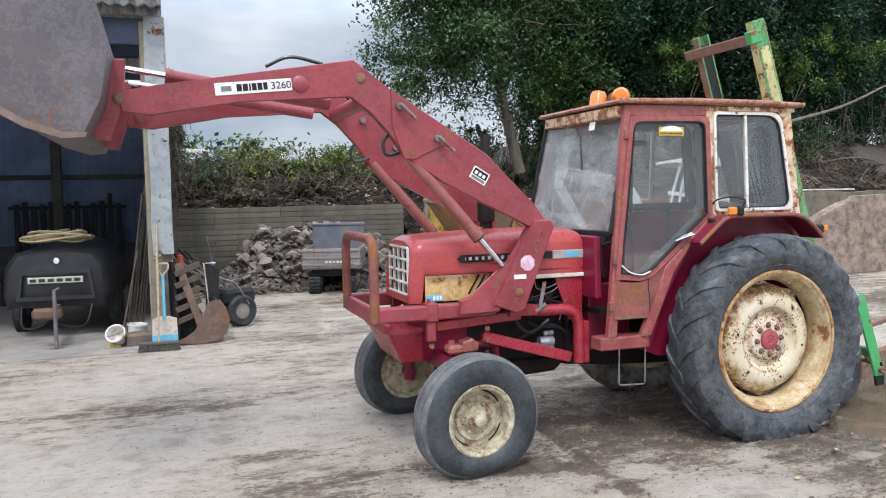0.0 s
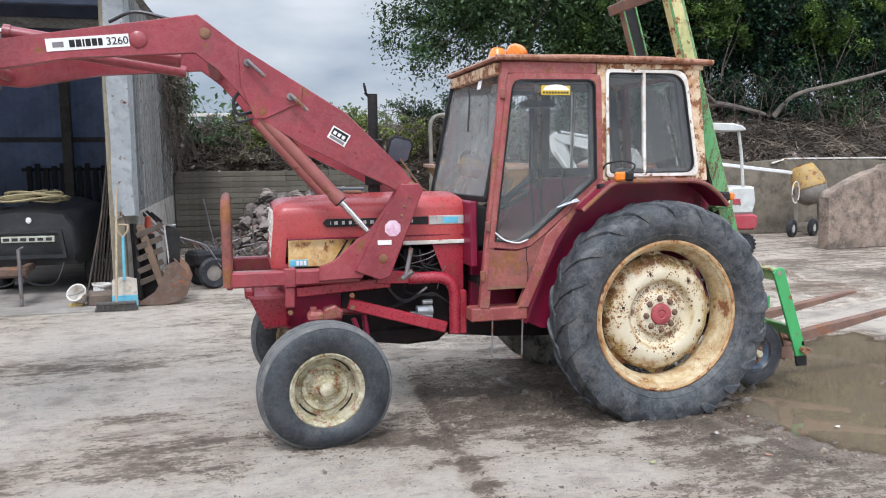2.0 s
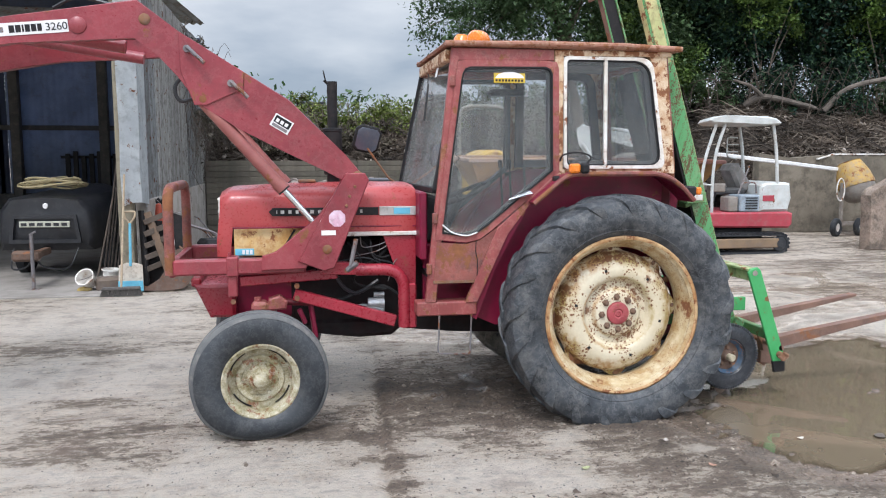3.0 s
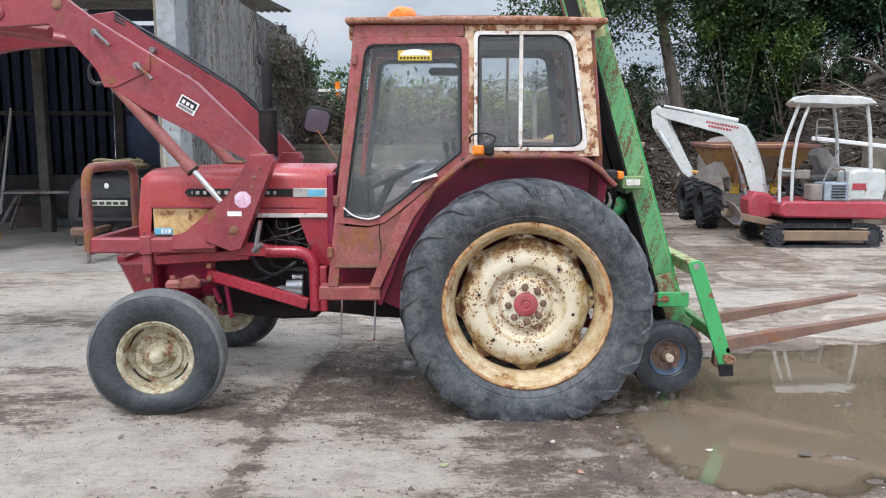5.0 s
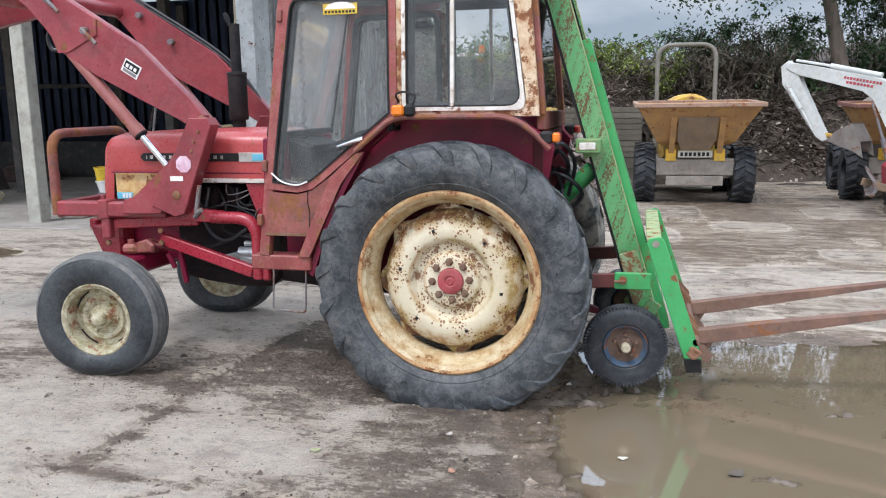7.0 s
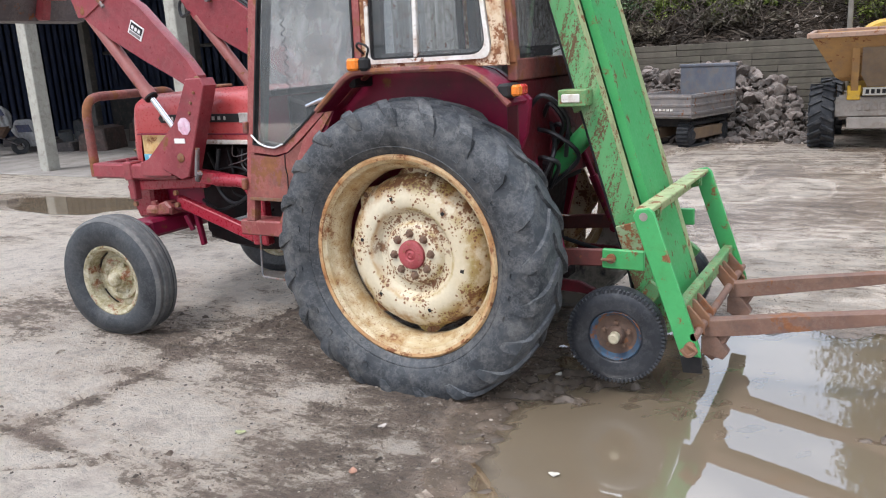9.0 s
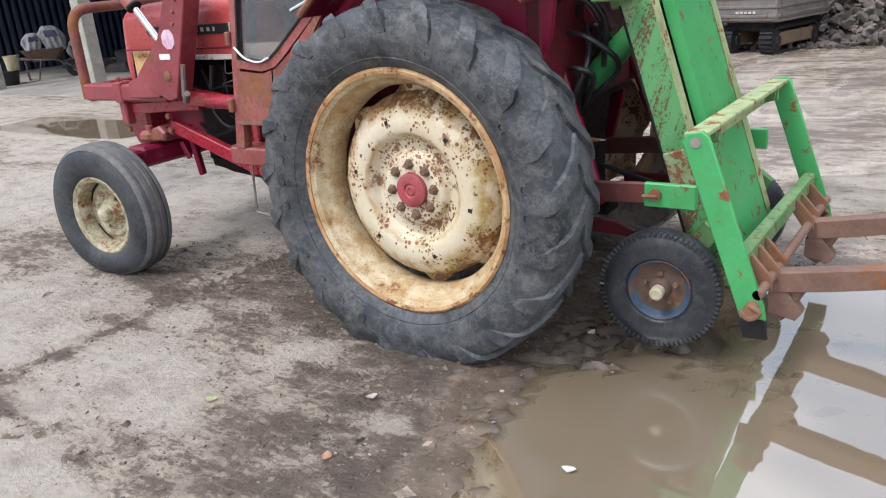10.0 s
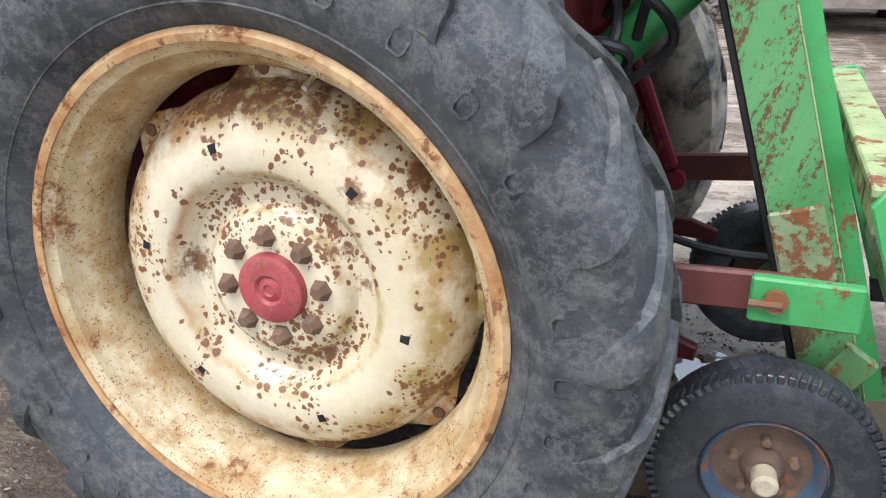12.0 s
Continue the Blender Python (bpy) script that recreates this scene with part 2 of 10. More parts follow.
        halo = op("MULTIPLY", ramp_of(n, l, d, [(0.8, 1.0), (2.0, 0.0)]), chance)
        col = mix_of(n, l, op("MULTIPLY", halo, 0.75), col, (0.50, 0.29, 0.12))
        core = op("MULTIPLY", ramp_of(n, l, d, [(0.75, 1.0), (1.0, 0.0)]), chance)
        col = mix_of(n, l, core, col, rust)
    for bx_, bz_, br_ in ((-0.200, 0.018, 0.034), (0.182, 0.016, 0.030), (0.012, -0.190, 0.026), (0.150, 0.085, 0.028), (0.205, 0.218, 0.032), (-0.060, 0.375, 0.042), (0.030, 0.384, 0.036), (0.120, 0.364, 0.036), (0.300, 0.240, 0.032), (-0.345, 0.165, 0.034), (0.205, -0.330, 0.036)):
        qx, qz = op("SUBTRACT", dx, bx_), op("SUBTRACT", dz, bz_)
        near = op("SUBTRACT", br_, op("SQRT", op("ADD", op("MULTIPLY", qx, qx), op("MULTIPLY", qz, qz))))
        rough_edge = op("MULTIPLY_ADD", mid, 0.16, op("MULTIPLY_ADD", fine, 0.09, -0.125))
        col = mix_of(n, l, ramp_of(n, l, op("ADD", near, rough_edge), [(0.0, 0.0), (0.012, 0.55), (0.022, 0.95)]), col, rust)
    blot = ramp_of(n, l, op("ADD", crowd, op("MULTIPLY", fine, 0.35)), [(0.60, 0.0), (0.66, 1.0)])
    col = mix_of(n, l, blot, col, rust)
    l.new(col, p.inputs["Base Color"])
    l.new(ramp_of(n, l, mid, [(0.3, 0.32), (0.7, 0.52)]), p.inputs["Roughness"])
    bump_of(n, l, p, op("ADD", op("MULTIPLY", blot, -0.6), fine), 0.3, 0.004)
    return m


CREAM = disc_material()
RIM_OCHRE = surf("stained cream rim paint", (0.62, 0.53, 0.36), (0.50, 0.38, 0.21), 4, 60, 0.5, rust=0.18, rust_scale=5, dirt=0.58, dirt_col=(0.36, 0.22, 0.085), spots=0.8, spot_scale=60, stretch=(1, 6, 1))
RIM_LIP = surf("rusting rim edge", (0.44, 0.22, 0.085), (0.58, 0.40, 0.21), 8, 70, 0.6, rust=0.34, rust_scale=12, dirt=0.35, dirt_col=(0.24, 0.10, 0.035))
FRONT_RIM = surf("mossy cream rim", (0.52, 0.46, 0.33), (0.31, 0.275, 0.15), 7, 60, 0.65, rust=0.30, rust_scale=14, dirt=0.66, dirt_col=(0.20, 0.165, 0.075), scuff=0.35, scuff_col=(0.68, 0.65, 0.56), scuff_scale=12)
TYRE_FRONT = surf("dark ribbed tyre rubber", (0.018, 0.021, 0.025), (0.038, 0.043, 0.049), 3, 90, 0.5, dirt=0.22, dirt_col=(0.085, 0.083, 0.08), bump=0.5, dist=0.004, scuff=0.20, scuff_col=(0.15, 0.15, 0.15), scuff_scale=10, spec=0.4)
TYRE = surf("weathered tyre rubber", (0.019, 0.023, 0.028), (0.054, 0.060, 0.068), 5, 75, 0.55, dirt=0.34, dirt_col=(0.115, 0.112, 0.107), bump=0.75, dist=0.006, scuff=0.24, scuff_col=(0.24, 0.24, 0.24), scuff_scale=9)
TYRE_MUDDY = surf("mud-splashed tyre rubber", (0.022, 0.025, 0.027), (0.040, 0.043, 0.046), 3, 60, 0.5, dirt=0.85, dirt_col=(0.27, 0.25, 0.215), bump=0.5, spec=0.4)
TYRE_CASTOR = surf("dusty castor rubber", (0.011, 0.013, 0.018), (0.026, 0.029, 0.036), 5, 60, 0.38, dirt=0.16, dirt_col=(0.10, 0.10, 0.10), bump=0.5, scuff=0.08, scuff_col=(0.24, 0.24, 0.24), scuff_scale=9)
TYRE_BLACK = surf("black tyre rubber", (0.016, 0.018, 0.022), (0.034, 0.036, 0.040), 5, 60, 0.6, dirt=0.2, dirt_col=(0.10, 0.092, 0.085), bump=0.5, spec=0.3)
GREEN = surf("rust-specked green paint", (0.070, 0.25, 0.085), (0.150, 0.31, 0.130), 4, 60, 0.48, rust=0.24, rust_scale=22, dirt=0.32, dirt_col=(0.25, 0.27, 0.12), spots=0.95, spot_scale=95)


def post_green():
    """Old green paint with dense rust specks running in upright streaks, scuffed pale at places."""
    m, n, l, p = nodes_of("green paint with rust streaks")
    co = n.new("ShaderNodeTexCoord").outputs["Object"]
    tilt = n.new("ShaderNodeMapping")
    tilt.inputs["Rotation"].default_value = (0, radians(-17.3), 0)
    l.new(co, tilt.inputs["Vector"])
    co = tilt.outputs[0]
    big, fine = noise_of(n, l, co, 3, 6, 0.65, (2, 2, 0.5)), noise_of(n, l, co, 120, 4, 0.65)
    col = mix_of(n, l, ramp_of(n, l, big, [(0.38, 0.0), (0.62, 1.0)]), (0.060, 0.27, 0.088), (0.125, 0.33, 0.135))
    pale = ramp_of(n, l, noise_of(n, l, co, 7, 8, 0.7, (1, 1, 0.4)), [(0.55, 0.0), (0.72, 0.7)])
    col = mix_of(n, l, pale, col, (0.34, 0.38, 0.22))
    streak = noise_of(n, l, co, 14, 5, 0.6, (1.6, 1.6, 0.16))
    speck = noise_of(n, l, co, 130, 6, 0.75, (1, 1, 0.6))
    mask = ramp_of(n, l, mix_of(n, l, 0.45, speck, streak), [(0.505, 0.0), (0.545, 1.0)])
    col = mix_of(n, l, mask, col, mix_of(n, l, fine, (0.075, 0.040, 0.022), (0.165, 0.092, 0.046)))
    l.new(col, p.inputs["Base Color"])
    l.new(mix_of(n, l, mask, ramp_of(n, l, big, [(0.3, 0.36), (0.7, 0.55)]), (0.9, 0.9, 0.9)), p.inputs["Roughness"])
    bump_of(n, l, p, mix_of(n, l, 0.5, fine, speck), 0.3, 0.003)
    return m


GREEN_POST = post_green()
CASTOR_RUST = surf("dark rusted disc", (0.105, 0.062, 0.044), (0.16, 0.10, 0.07), 9, 60, 0.8, rust=0.2, dirt=0.3, dirt_col=(0.06, 0.05, 0.045))
LIP_RUST = surf("brown worn lip", (0.15, 0.092, 0.070), (0.21, 0.15, 0.12), 6, 60, 0.6, 0.2, rust=0.2, dirt=0.3, dirt_col=(0.09, 0.07, 0.06))
# blue-grey base colour stands in for what the mirror reflects
MIRROR = surf("dusty mirror glass, reflection in its colour", (0.13, 0.15, 0.185), (0.095, 0.11, 0.14), 4, 60, 0.12, 0.0, dirt=0.2, bump=0, spec=0.8)
GREEN_CLEAN = surf("bright green paint", (0.045, 0.32, 0.095), (0.065, 0.37, 0.12), 3, 60, 0.42, rust=0.22, rust_scale=11, dirt=0.12, dirt_col=(0.06, 0.22, 0.06))
FORK = surf("brown rusted steel", (0.150, 0.078, 0.056), (0.21, 0.115, 0.08), 5, 60, 0.7, rust=0.25, dirt=0.3, dirt_col=(0.09, 0.06, 0.05), scuff=0.2, scuff_col=(0.28, 0.19, 0.15))
STEEL_RUST = surf("rusty steel", (0.17, 0.08, 0.045), (0.26, 0.13, 0.07), 6, 50, 0.85, rust=0.4, bump=0.5)
STEEL_GREY = surf("grey worn steel", (0.17, 0.16, 0.17), (0.27, 0.25, 0.25), 4, 50, 0.5, 0.5, rust=0.3, dirt=0.3, dirt_col=(0.16, 0.10, 0.07))
CHROME = surf("chromed rod", (0.75, 0.76, 0.78), (0.62, 0.63, 0.66), 4, 30, 0.15, 1.0, dirt=0.05, bump=0)
ALUMINIUM = surf("bright dusty aluminium", (0.62, 0.63, 0.64), (0.48, 0.49, 0.50), 6, 60, 0.38, 0.6, dirt=0.25, dirt_col=(0.20, 0.18, 0.16))
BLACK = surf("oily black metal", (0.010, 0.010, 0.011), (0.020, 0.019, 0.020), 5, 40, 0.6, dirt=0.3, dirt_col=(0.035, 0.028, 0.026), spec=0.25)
ENGINE = surf("oily dark engine castings", (0.022, 0.009, 0.010), (0.010, 0.008, 0.009), 7, 40, 0.6, dirt=0.4, dirt_col=(0.018, 0.016, 0.016), bump=0.5, spec=0.2)
PLASTIC = surf("black plastic", (0.013, 0.0135, 0.016), (0.022, 0.023, 0.027), 4, 60, 0.4, dirt=0.18, dirt_col=(0.06, 0.058, 0.056))
WHITE_TRIM = surf("stained white trim", (0.76, 0.74, 0.70), (0.60, 0.56, 0.50), 6, 60, 0.5, rust=0.22, dirt=0.32, dirt_col=(0.40, 0.29, 0.20))
SILVER_TRIM = surf("dull silver trim strip", (0.55, 0.54, 0.52), (0.42, 0.40, 0.38), 6, 60, 0.4, 0.3, dirt=0.2)
ORANGE = surf("amber lens", (0.80, 0.22, 0.02), (0.70, 0.17, 0.015), 8, 60, 0.25, dirt=0.1, bump=0.05)
RED_LENS = surf("red lens", (0.5, 0.02, 0.015), (0.4, 0.02, 0.015), 8, 60, 0.25, dirt=0.1, bump=0.05)
BLUE = surf("pale blue decal", (0.12, 0.42, 0.58), (0.16, 0.48, 0.62), 8, 60, 0.5, dirt=0.1, bump=0)
WHITE = surf("white vinyl", (0.80, 0.79, 0.78), (0.72, 0.71, 0.70), 8, 60, 0.5, dirt=0.15, dirt_col=(0.5, 0.45, 0.42), bump=0)
PINK = surf("faded round sticker", (0.62, 0.36, 0.46), (0.74, 0.62, 0.70), 14, 60, 0.5, dirt=0.1, bump=0)
YELLOW = surf("yellow plastic", (0.74, 0.52, 0.03), (0.66, 0.44, 0.03), 6, 60, 0.5, dirt=0.2)
YELLOW_PAINT = surf("dirty yellow machine paint", (0.62, 0.38, 0.05), (0.44, 0.27, 0.06), 3, 40, 0.6, rust=0.25, dirt=0.4, dirt_col=(0.24, 0.17, 0.10))
SKIP = surf("ochre skip paint", (0.46, 0.265, 0.095), (0.36, 0.20, 0.080), 3, 40, 0.65, rust=0.16, rust_scale=9, dirt=0.35, dirt_col=(0.26, 0.165, 0.095))
SKIP_LIP = surf("scraped skip lip", (0.36, 0.235, 0.165), (0.28, 0.165, 0.115), 5, 40, 0.65, rust=0.22, dirt=0.3)
MUD_GREY = surf("mud-caked grey metal", (0.20, 0.18, 0.16), (0.28, 0.25, 0.22), 4, 40, 0.85, dirt=0.4, dirt_col=(0.17, 0.13, 0.10), bump=0.5)
WHITE_PAINT = surf("chalky white paint", (0.56, 0.575, 0.56), (0.44, 0.455, 0.44), 4, 50, 0.5, rust=0.05, dirt=0.25, dirt_col=(0.40, 0.34, 0.28))
EXC_RED = surf("excavator red", (0.40, 0.045, 0.065), (0.32, 0.035, 0.05), 4, 50, 0.5, dirt=0.3, dirt_col=(0.24, 0.11, 0.10))
CONCRETE = surf("stained concrete", (0.36, 0.33, 0.30), (0.27, 0.24, 0.21), 1.2, 25, 0.85, dirt=0.4, dirt_col=(0.17, 0.14, 0.11), bump=0.6, dist=0.01)
BROWN_CONC = surf("brown rendered concrete", (0.34, 0.255, 0.20), (0.21, 0.155, 0.12), 2.2, 25, 0.85, dirt=0.6, dirt_col=(0.10, 0.078, 0.06), bump=1.0, dist=0.03, scuff=0.3, scuff_col=(0.42, 0.34, 0.28), scuff_scale=2.5)
BLOCK = surf("grey concrete block", (0.150, 0.130, 0.102), (0.100, 0.087, 0.068), 3, 60, 0.9, dirt=0.35, dirt_col=(0.15, 0.14, 0.10), bump=0.8, rand=0.28)
STONE = surf("broken stone", (0.33, 0.29, 0.26), (0.20, 0.172, 0.150), 7, 40, 0.85, dirt=0.4, dirt_col=(0.26, 0.165, 0.135), bump=0.9, dist=0.02, rand=0.6)
GALV = surf("old galvanised sheet", (0.52, 0.54, 0.55), (0.27, 0.275, 0.275), 2.6, 30, 0.6, 0.2, rust=0.2, dirt=0.4, dirt_col=(0.17, 0.15, 0.13), stretch=(4, 4, 0.12), rand=0.25)
GALV_OLD = surf("weathered grey-brown sheet", (0.66, 0.65, 0.62), (0.36, 0.345, 0.32), 3.0, 30, 0.6, 0.1, rust=0.15, dirt=0.34, dirt_col=(0.13, 0.115, 0.10), stretch=(4, 4, 0.10), rand=0.35)
GALV_BROWN = surf("mossy corrugated sheet", (0.30, 0.29, 0.27), (0.20, 0.185, 0.165), 2.2, 30, 0.7, 0.2, rust=0.2, dirt=0.4, dirt_col=(0.13, 0.115, 0.085), stretch=(1, 1, 0.15))
FLASHING = surf("flaking white flashing", (0.66, 0.69, 0.70), (0.52, 0.55, 0.57), 2.5, 30, 0.6, 0.1, rust=0.12, dirt=0.3, dirt_col=(0.28, 0.30, 0.31))
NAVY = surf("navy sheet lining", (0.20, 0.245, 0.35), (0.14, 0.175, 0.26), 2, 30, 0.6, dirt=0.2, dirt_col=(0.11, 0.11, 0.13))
# Shade deep in the shed, put into a near-black copy of the navy sheet.
GLOOM = surf("shade-dark navy sheeting", (0.048, 0.062, 0.105), (0.034, 0.045, 0.078), 3, 30, 0.7, dirt=0.3, dirt_col=(0.05, 0.05, 0.055))
TIMBER = surf("weathered timber", (0.27, 0.235, 0.17), (0.19, 0.165, 0.115), 3, 50, 0.85, dirt=0.35, dirt_col=(0.10, 0.09, 0.065), stretch=(4, 4, 0.5), bump=0.6)
CONC_POST = surf("pale concrete post", (0.42, 0.41, 0.36), (0.33, 0.32, 0.28), 3, 40, 0.85, dirt=0.25)
WOOD = surf("tool handle wood", (0.46, 0.36, 0.24), (0.36, 0.27, 0.18), 8, 60, 0.7, stretch=(6, 6, 0.6))
BARK = surf("bark", (0.17, 0.135, 0.105), (0.10, 0.080, 0.062), 6, 30, 0.9, bump=0.9, dist=0.02, stretch=(1, 1, 0.3))
TWIG = surf("dead twigs", (0.115, 0.088, 0.070), (0.070, 0.054, 0.044), 3, 20, 0.9, dirt=0.2)
SOIL = surf("bank soil", (0.036, 0.027, 0.021), (0.070, 0.052, 0.040), 2.6, 14, 0.95, dirt=0.45, dirt_col=(0.022, 0.018, 0.014), bump=1.0, dist=0.06, scuff=0.3, scuff_col=(0.17, 0.13, 0.10), scuff_scale=9)
ROPE = surf("old yellow hose", (0.50, 0.42, 0.24), (0.40, 0.33, 0.18), 9, 60, 0.7)
SEAT = surf("torn grey seat cloth", (0.20, 0.19, 0.18), (0.12, 0.115, 0.11), 6, 50, 0.9)
PINKRED = surf("worn red cap", (0.40, 0.065, 0.075), (0.30, 0.045, 0.052), 14, 70, 0.55, rust=0.16, rust_scale=24, dirt=0.25, dirt_col=(0.16, 0.05, 0.045), scuff=0.25, scuff_col=(0.46, 0.18, 0.17), scuff_scale=14)
NUT = surf("rusty wheel nut", (0.13, 0.075, 0.05), (0.19, 0.11, 0.07), 20, 90, 0.85)
SHOVEL = surf("scraped purple-grey steel", (0.120, 0.104, 0.111), (0.082, 0.073, 0.078), 2.2, 60, 0.42, 0.35, rust=0.10, rust_scale=9, dirt=0.25, dirt_col=(0.12, 0.088, 0.075), scuff=0.25, scuff_col=(0.24, 0.215, 0.215), scuff_scale=3.0)
POST_WORN = surf("worn yellowed post paint", (0.58, 0.52, 0.25), (0.40, 0.42, 0.18), 6, 60, 0.6, rust=0.3, rust_scale=11, dirt=0.35, dirt_col=(0.22, 0.17, 0.08), stretch=(2, 2, 0.4))
GREEN_EATEN = surf("rust-eaten green plate", (0.16, 0.30, 0.13), (0.30, 0.36, 0.22), 7, 60, 0.6, rust=0.52, rust_scale=16, dirt=0.3, dirt_col=(0.20, 0.13, 0.07))
LINK_RED = surf("dark brown-red paint", (0.16, 0.044, 0.038), (0.105, 0.030, 0.027), 5, 50, 0.55, rust=0.2, dirt=0.3, dirt_col=(0.05, 0.03, 0.026))
GRIMY = surf("grimy crimson", (0.13, 0.012, 0.020), (0.08, 0.010, 0.014), 5, 50, 0.5, dirt=0.3, dirt_col=(0.03, 0.02, 0.02), spec=0.3)
POST_EDGE = surf("yellow-green worn edge paint", (0.40, 0.44, 0.22), (0.26, 0.36, 0.16), 6, 60, 0.6, rust=0.28, rust_scale=14, dirt=0.3, dirt_col=(0.20, 0.15, 0.08), stretch=(2, 2, 0.3))
BLUE_RIM = surf("rusty blue rim", (0.045, 0.10, 0.17), (0.04, 0.07, 0.11), 8, 60, 0.6, rust=0.34, rust_scale=11, dirt=0.4, dirt_col=(0.06, 0.05, 0.045))
GLASS = glass("dusty cab glass", (0.985, 0.992, 0.990), dust=0.045)
SCREEN_GLASS = glass("hazy windscreen glass", (0.985, 0.992, 0.990), dust=0.32)
LEAF_DARK = leafy("dark evergreen leaves", (0.008, 0.022, 0.020), (0.019, 0.045, 0.030), (0.058, 0.112, 0.050))
LEAF_MID = leafy("willow leaves", (0.042, 0.076, 0.032), (0.072, 0.126, 0.054), (0.135, 0.20, 0.098))
LEAF_FRESH = leafy("fresh green shoots", (0.045, 0.085, 0.020), (0.10, 0.17, 0.04), (0.19, 0.27, 0.075))
LEAF_LIME = leafy("bramble leaves", (0.08, 0.11, 0.025), (0.16, 0.21, 0.045), (0.27, 0.30, 0.09))
LITTER = leafy("dead twigs and leaves", (0.030, 0.023, 0.018), (0.080, 0.059, 0.044), (0.23, 0.19, 0.15))
LEAF_DRY = leafy("dry ivy", (0.075, 0.065, 0.045), (0.12, 0.105, 0.075), (0.17, 0.15, 0.11))

# ---- mesh tools ----
def thing(name, label, category, at=(0, 0, 0), rz=0.0, group="", kind=""):
    ob = new(name)
    ob.empty_display_size = 0.2
    ob.matrix_world = pose(*at, 0, 0, rz)
    return tagged(ob, label, category, group, kind)


def part(name, bm, material, parent=None, label="", smooth=35.0):
    me = bpy.data.meshes.new(name)
    bmesh.ops.recalc_face_normals(bm, faces=bm.faces)
    bm.to_mesh(me)
    bm.free()
    return link_mesh(name, me, material, parent, label, smooth)


def link_mesh(name, me, material, parent=None, label="", smooth=35.0):
    if material is not None and not me.materials:
        me.materials.append(material)
    if smooth:
        me.shade_smooth()
        me.set_sharp_from_angle(angle=radians(smooth))
    ob = new(name, me)
    if parent is not None:
        ob.parent = parent
    return tagged(ob, label, "", "", "stuff" if name in ("stem_tangle", "foliage", "brush_fill") else "")


def B():
    return bmesh.new()


def box(bm, x0, x1, y0, y1, z0, z1, bev=0.006, m=None):
    r = bmesh.ops.create_cube(bm, size=1.0)
    vs = r["verts"]
    t = Matrix.Translation(((x0 + x1) / 2, (y0 + y1) / 2, (z0 + z1) / 2)) @ Matrix.Diagonal((abs(x1 - x0), abs(y1 - y0), abs(z1 - z0), 1))
    bmesh.ops.transform(bm, matrix=t, verts=vs)
    if bev:
        es = list({e for v in vs for e in v.link_edges})
        r = bmesh.ops.bevel(bm, geom=es, offset=bev, segments=1, affect="EDGES", clamp_overlap=True)
        vs = list({v for f in r["faces"] for v in f.verts} | {v for v in vs if v.is_valid})
    if m is not None:
        bmesh.ops.transform(bm, matrix=m, verts=vs)
    return vs


def poly(bm, pts, y0, y1, bev=0.0, m=None):
    """An (x, z) outline as a plate from y0 to y1."""
    lo = [bm.verts.new((x, y0, z)) for x, z in pts]
    hi = [bm.verts.new((x, y1, z)) for x, z in pts]
    n = len(pts)
    fs = [bm.faces.new(lo), bm.faces.new(hi[::-1])]
    for i in range(n):
        fs.append(bm.faces.new((lo[i], hi[i], hi[(i + 1) % n], lo[(i + 1) % n])))
    vs = lo + hi
    if bev:
        es = list({e for f in fs[:2] for e in f.edges})
        r = bmesh.ops.bevel(bm, geom=es, offset=bev, segments=1, affect="EDGES", clamp_overlap=True)
        vs = list({v for f in r["faces"] for v in f.verts} | {v for v in vs if v.is_valid})
    if m is not None:
        bmesh.ops.transform(bm, matrix=m, verts=vs)
    return vs


def ring(bm, outer, inner, y0, y1):
    n = len(outer)
    a, b, c, d = ([bm.verts.new((x, y, z)) for x, z in p] for p, y in ((outer, y0), (inner, y0), (inner, y1), (outer, y1)))
    for i in range(n):
        j = (i + 1) % n
        for p, q in ((a, b), (b, c), (c, d), (d, a)):
            bm.faces.new((p[i], p[j], q[j], q[i]))


def inset(pts, d):
    """The outline moved inwards by d."""
    out, n = [], len(pts)
    area = sum(pts[i][0] * pts[(i + 1) % n][1] - pts[(i + 1) % n][0] * pts[i][1] for i in range(n))
    s = 1 if area > 0 else -1
    for i in range(n):
        p0, p1, p2 = (Vector(pts[(i + k) % n]) for k in (-1, 0, 1))
        e1, e2 = (p1 - p0).normalized(), (p2 - p1).normalized()
        n1, n2 = Vector((-e1.y, e1.x)) * s, Vector((-e2.y, e2.x)) * s
        b = n1 + n2
        out.append(tuple(p1 + b * (d / max(0.3, b.dot(n1)))))
    return out


def curve(pts, n=5):
    """Catmull-Rom through the points."""
    ps = [Vector(p) for p in pts]
    ps = [ps[0] * 2 - ps[1]] + ps + [ps[-1] * 2 - ps[-2]]
    out = []
    for i in range(1, len(ps) - 2):
        for k in range(n):
            t = k / n
            a, b, c, d = ps[i - 1:i + 3]
            out.append(0.5 * ((2 * b) + (c - a) * t + (2 * a - 5 * b + 4 * c - d) * t * t + (3 * b - a - 3 * c + d) * t ** 3))
    return out + [ps[-2]]


def fillet(pts, r, n=5):
    """A polyline with its corners rounded."""
    ps = [Vector(p) for p in pts]
    out = [ps[0]]
    for a, b, c in zip(ps, ps[1:], ps[2:]):
        d = min(r, (a - b).length * 0.49, (c - b).length * 0.49)
        s, e = b + (a - b).normalized() * d, b + (c - b).normalized() * d
        out += [s * (1 - k / n) ** 2 + b * 2 * (k / n) * (1 - k / n) + e * (k / n) ** 2 for k in range(n + 1)]
    return out + [ps[-1]]


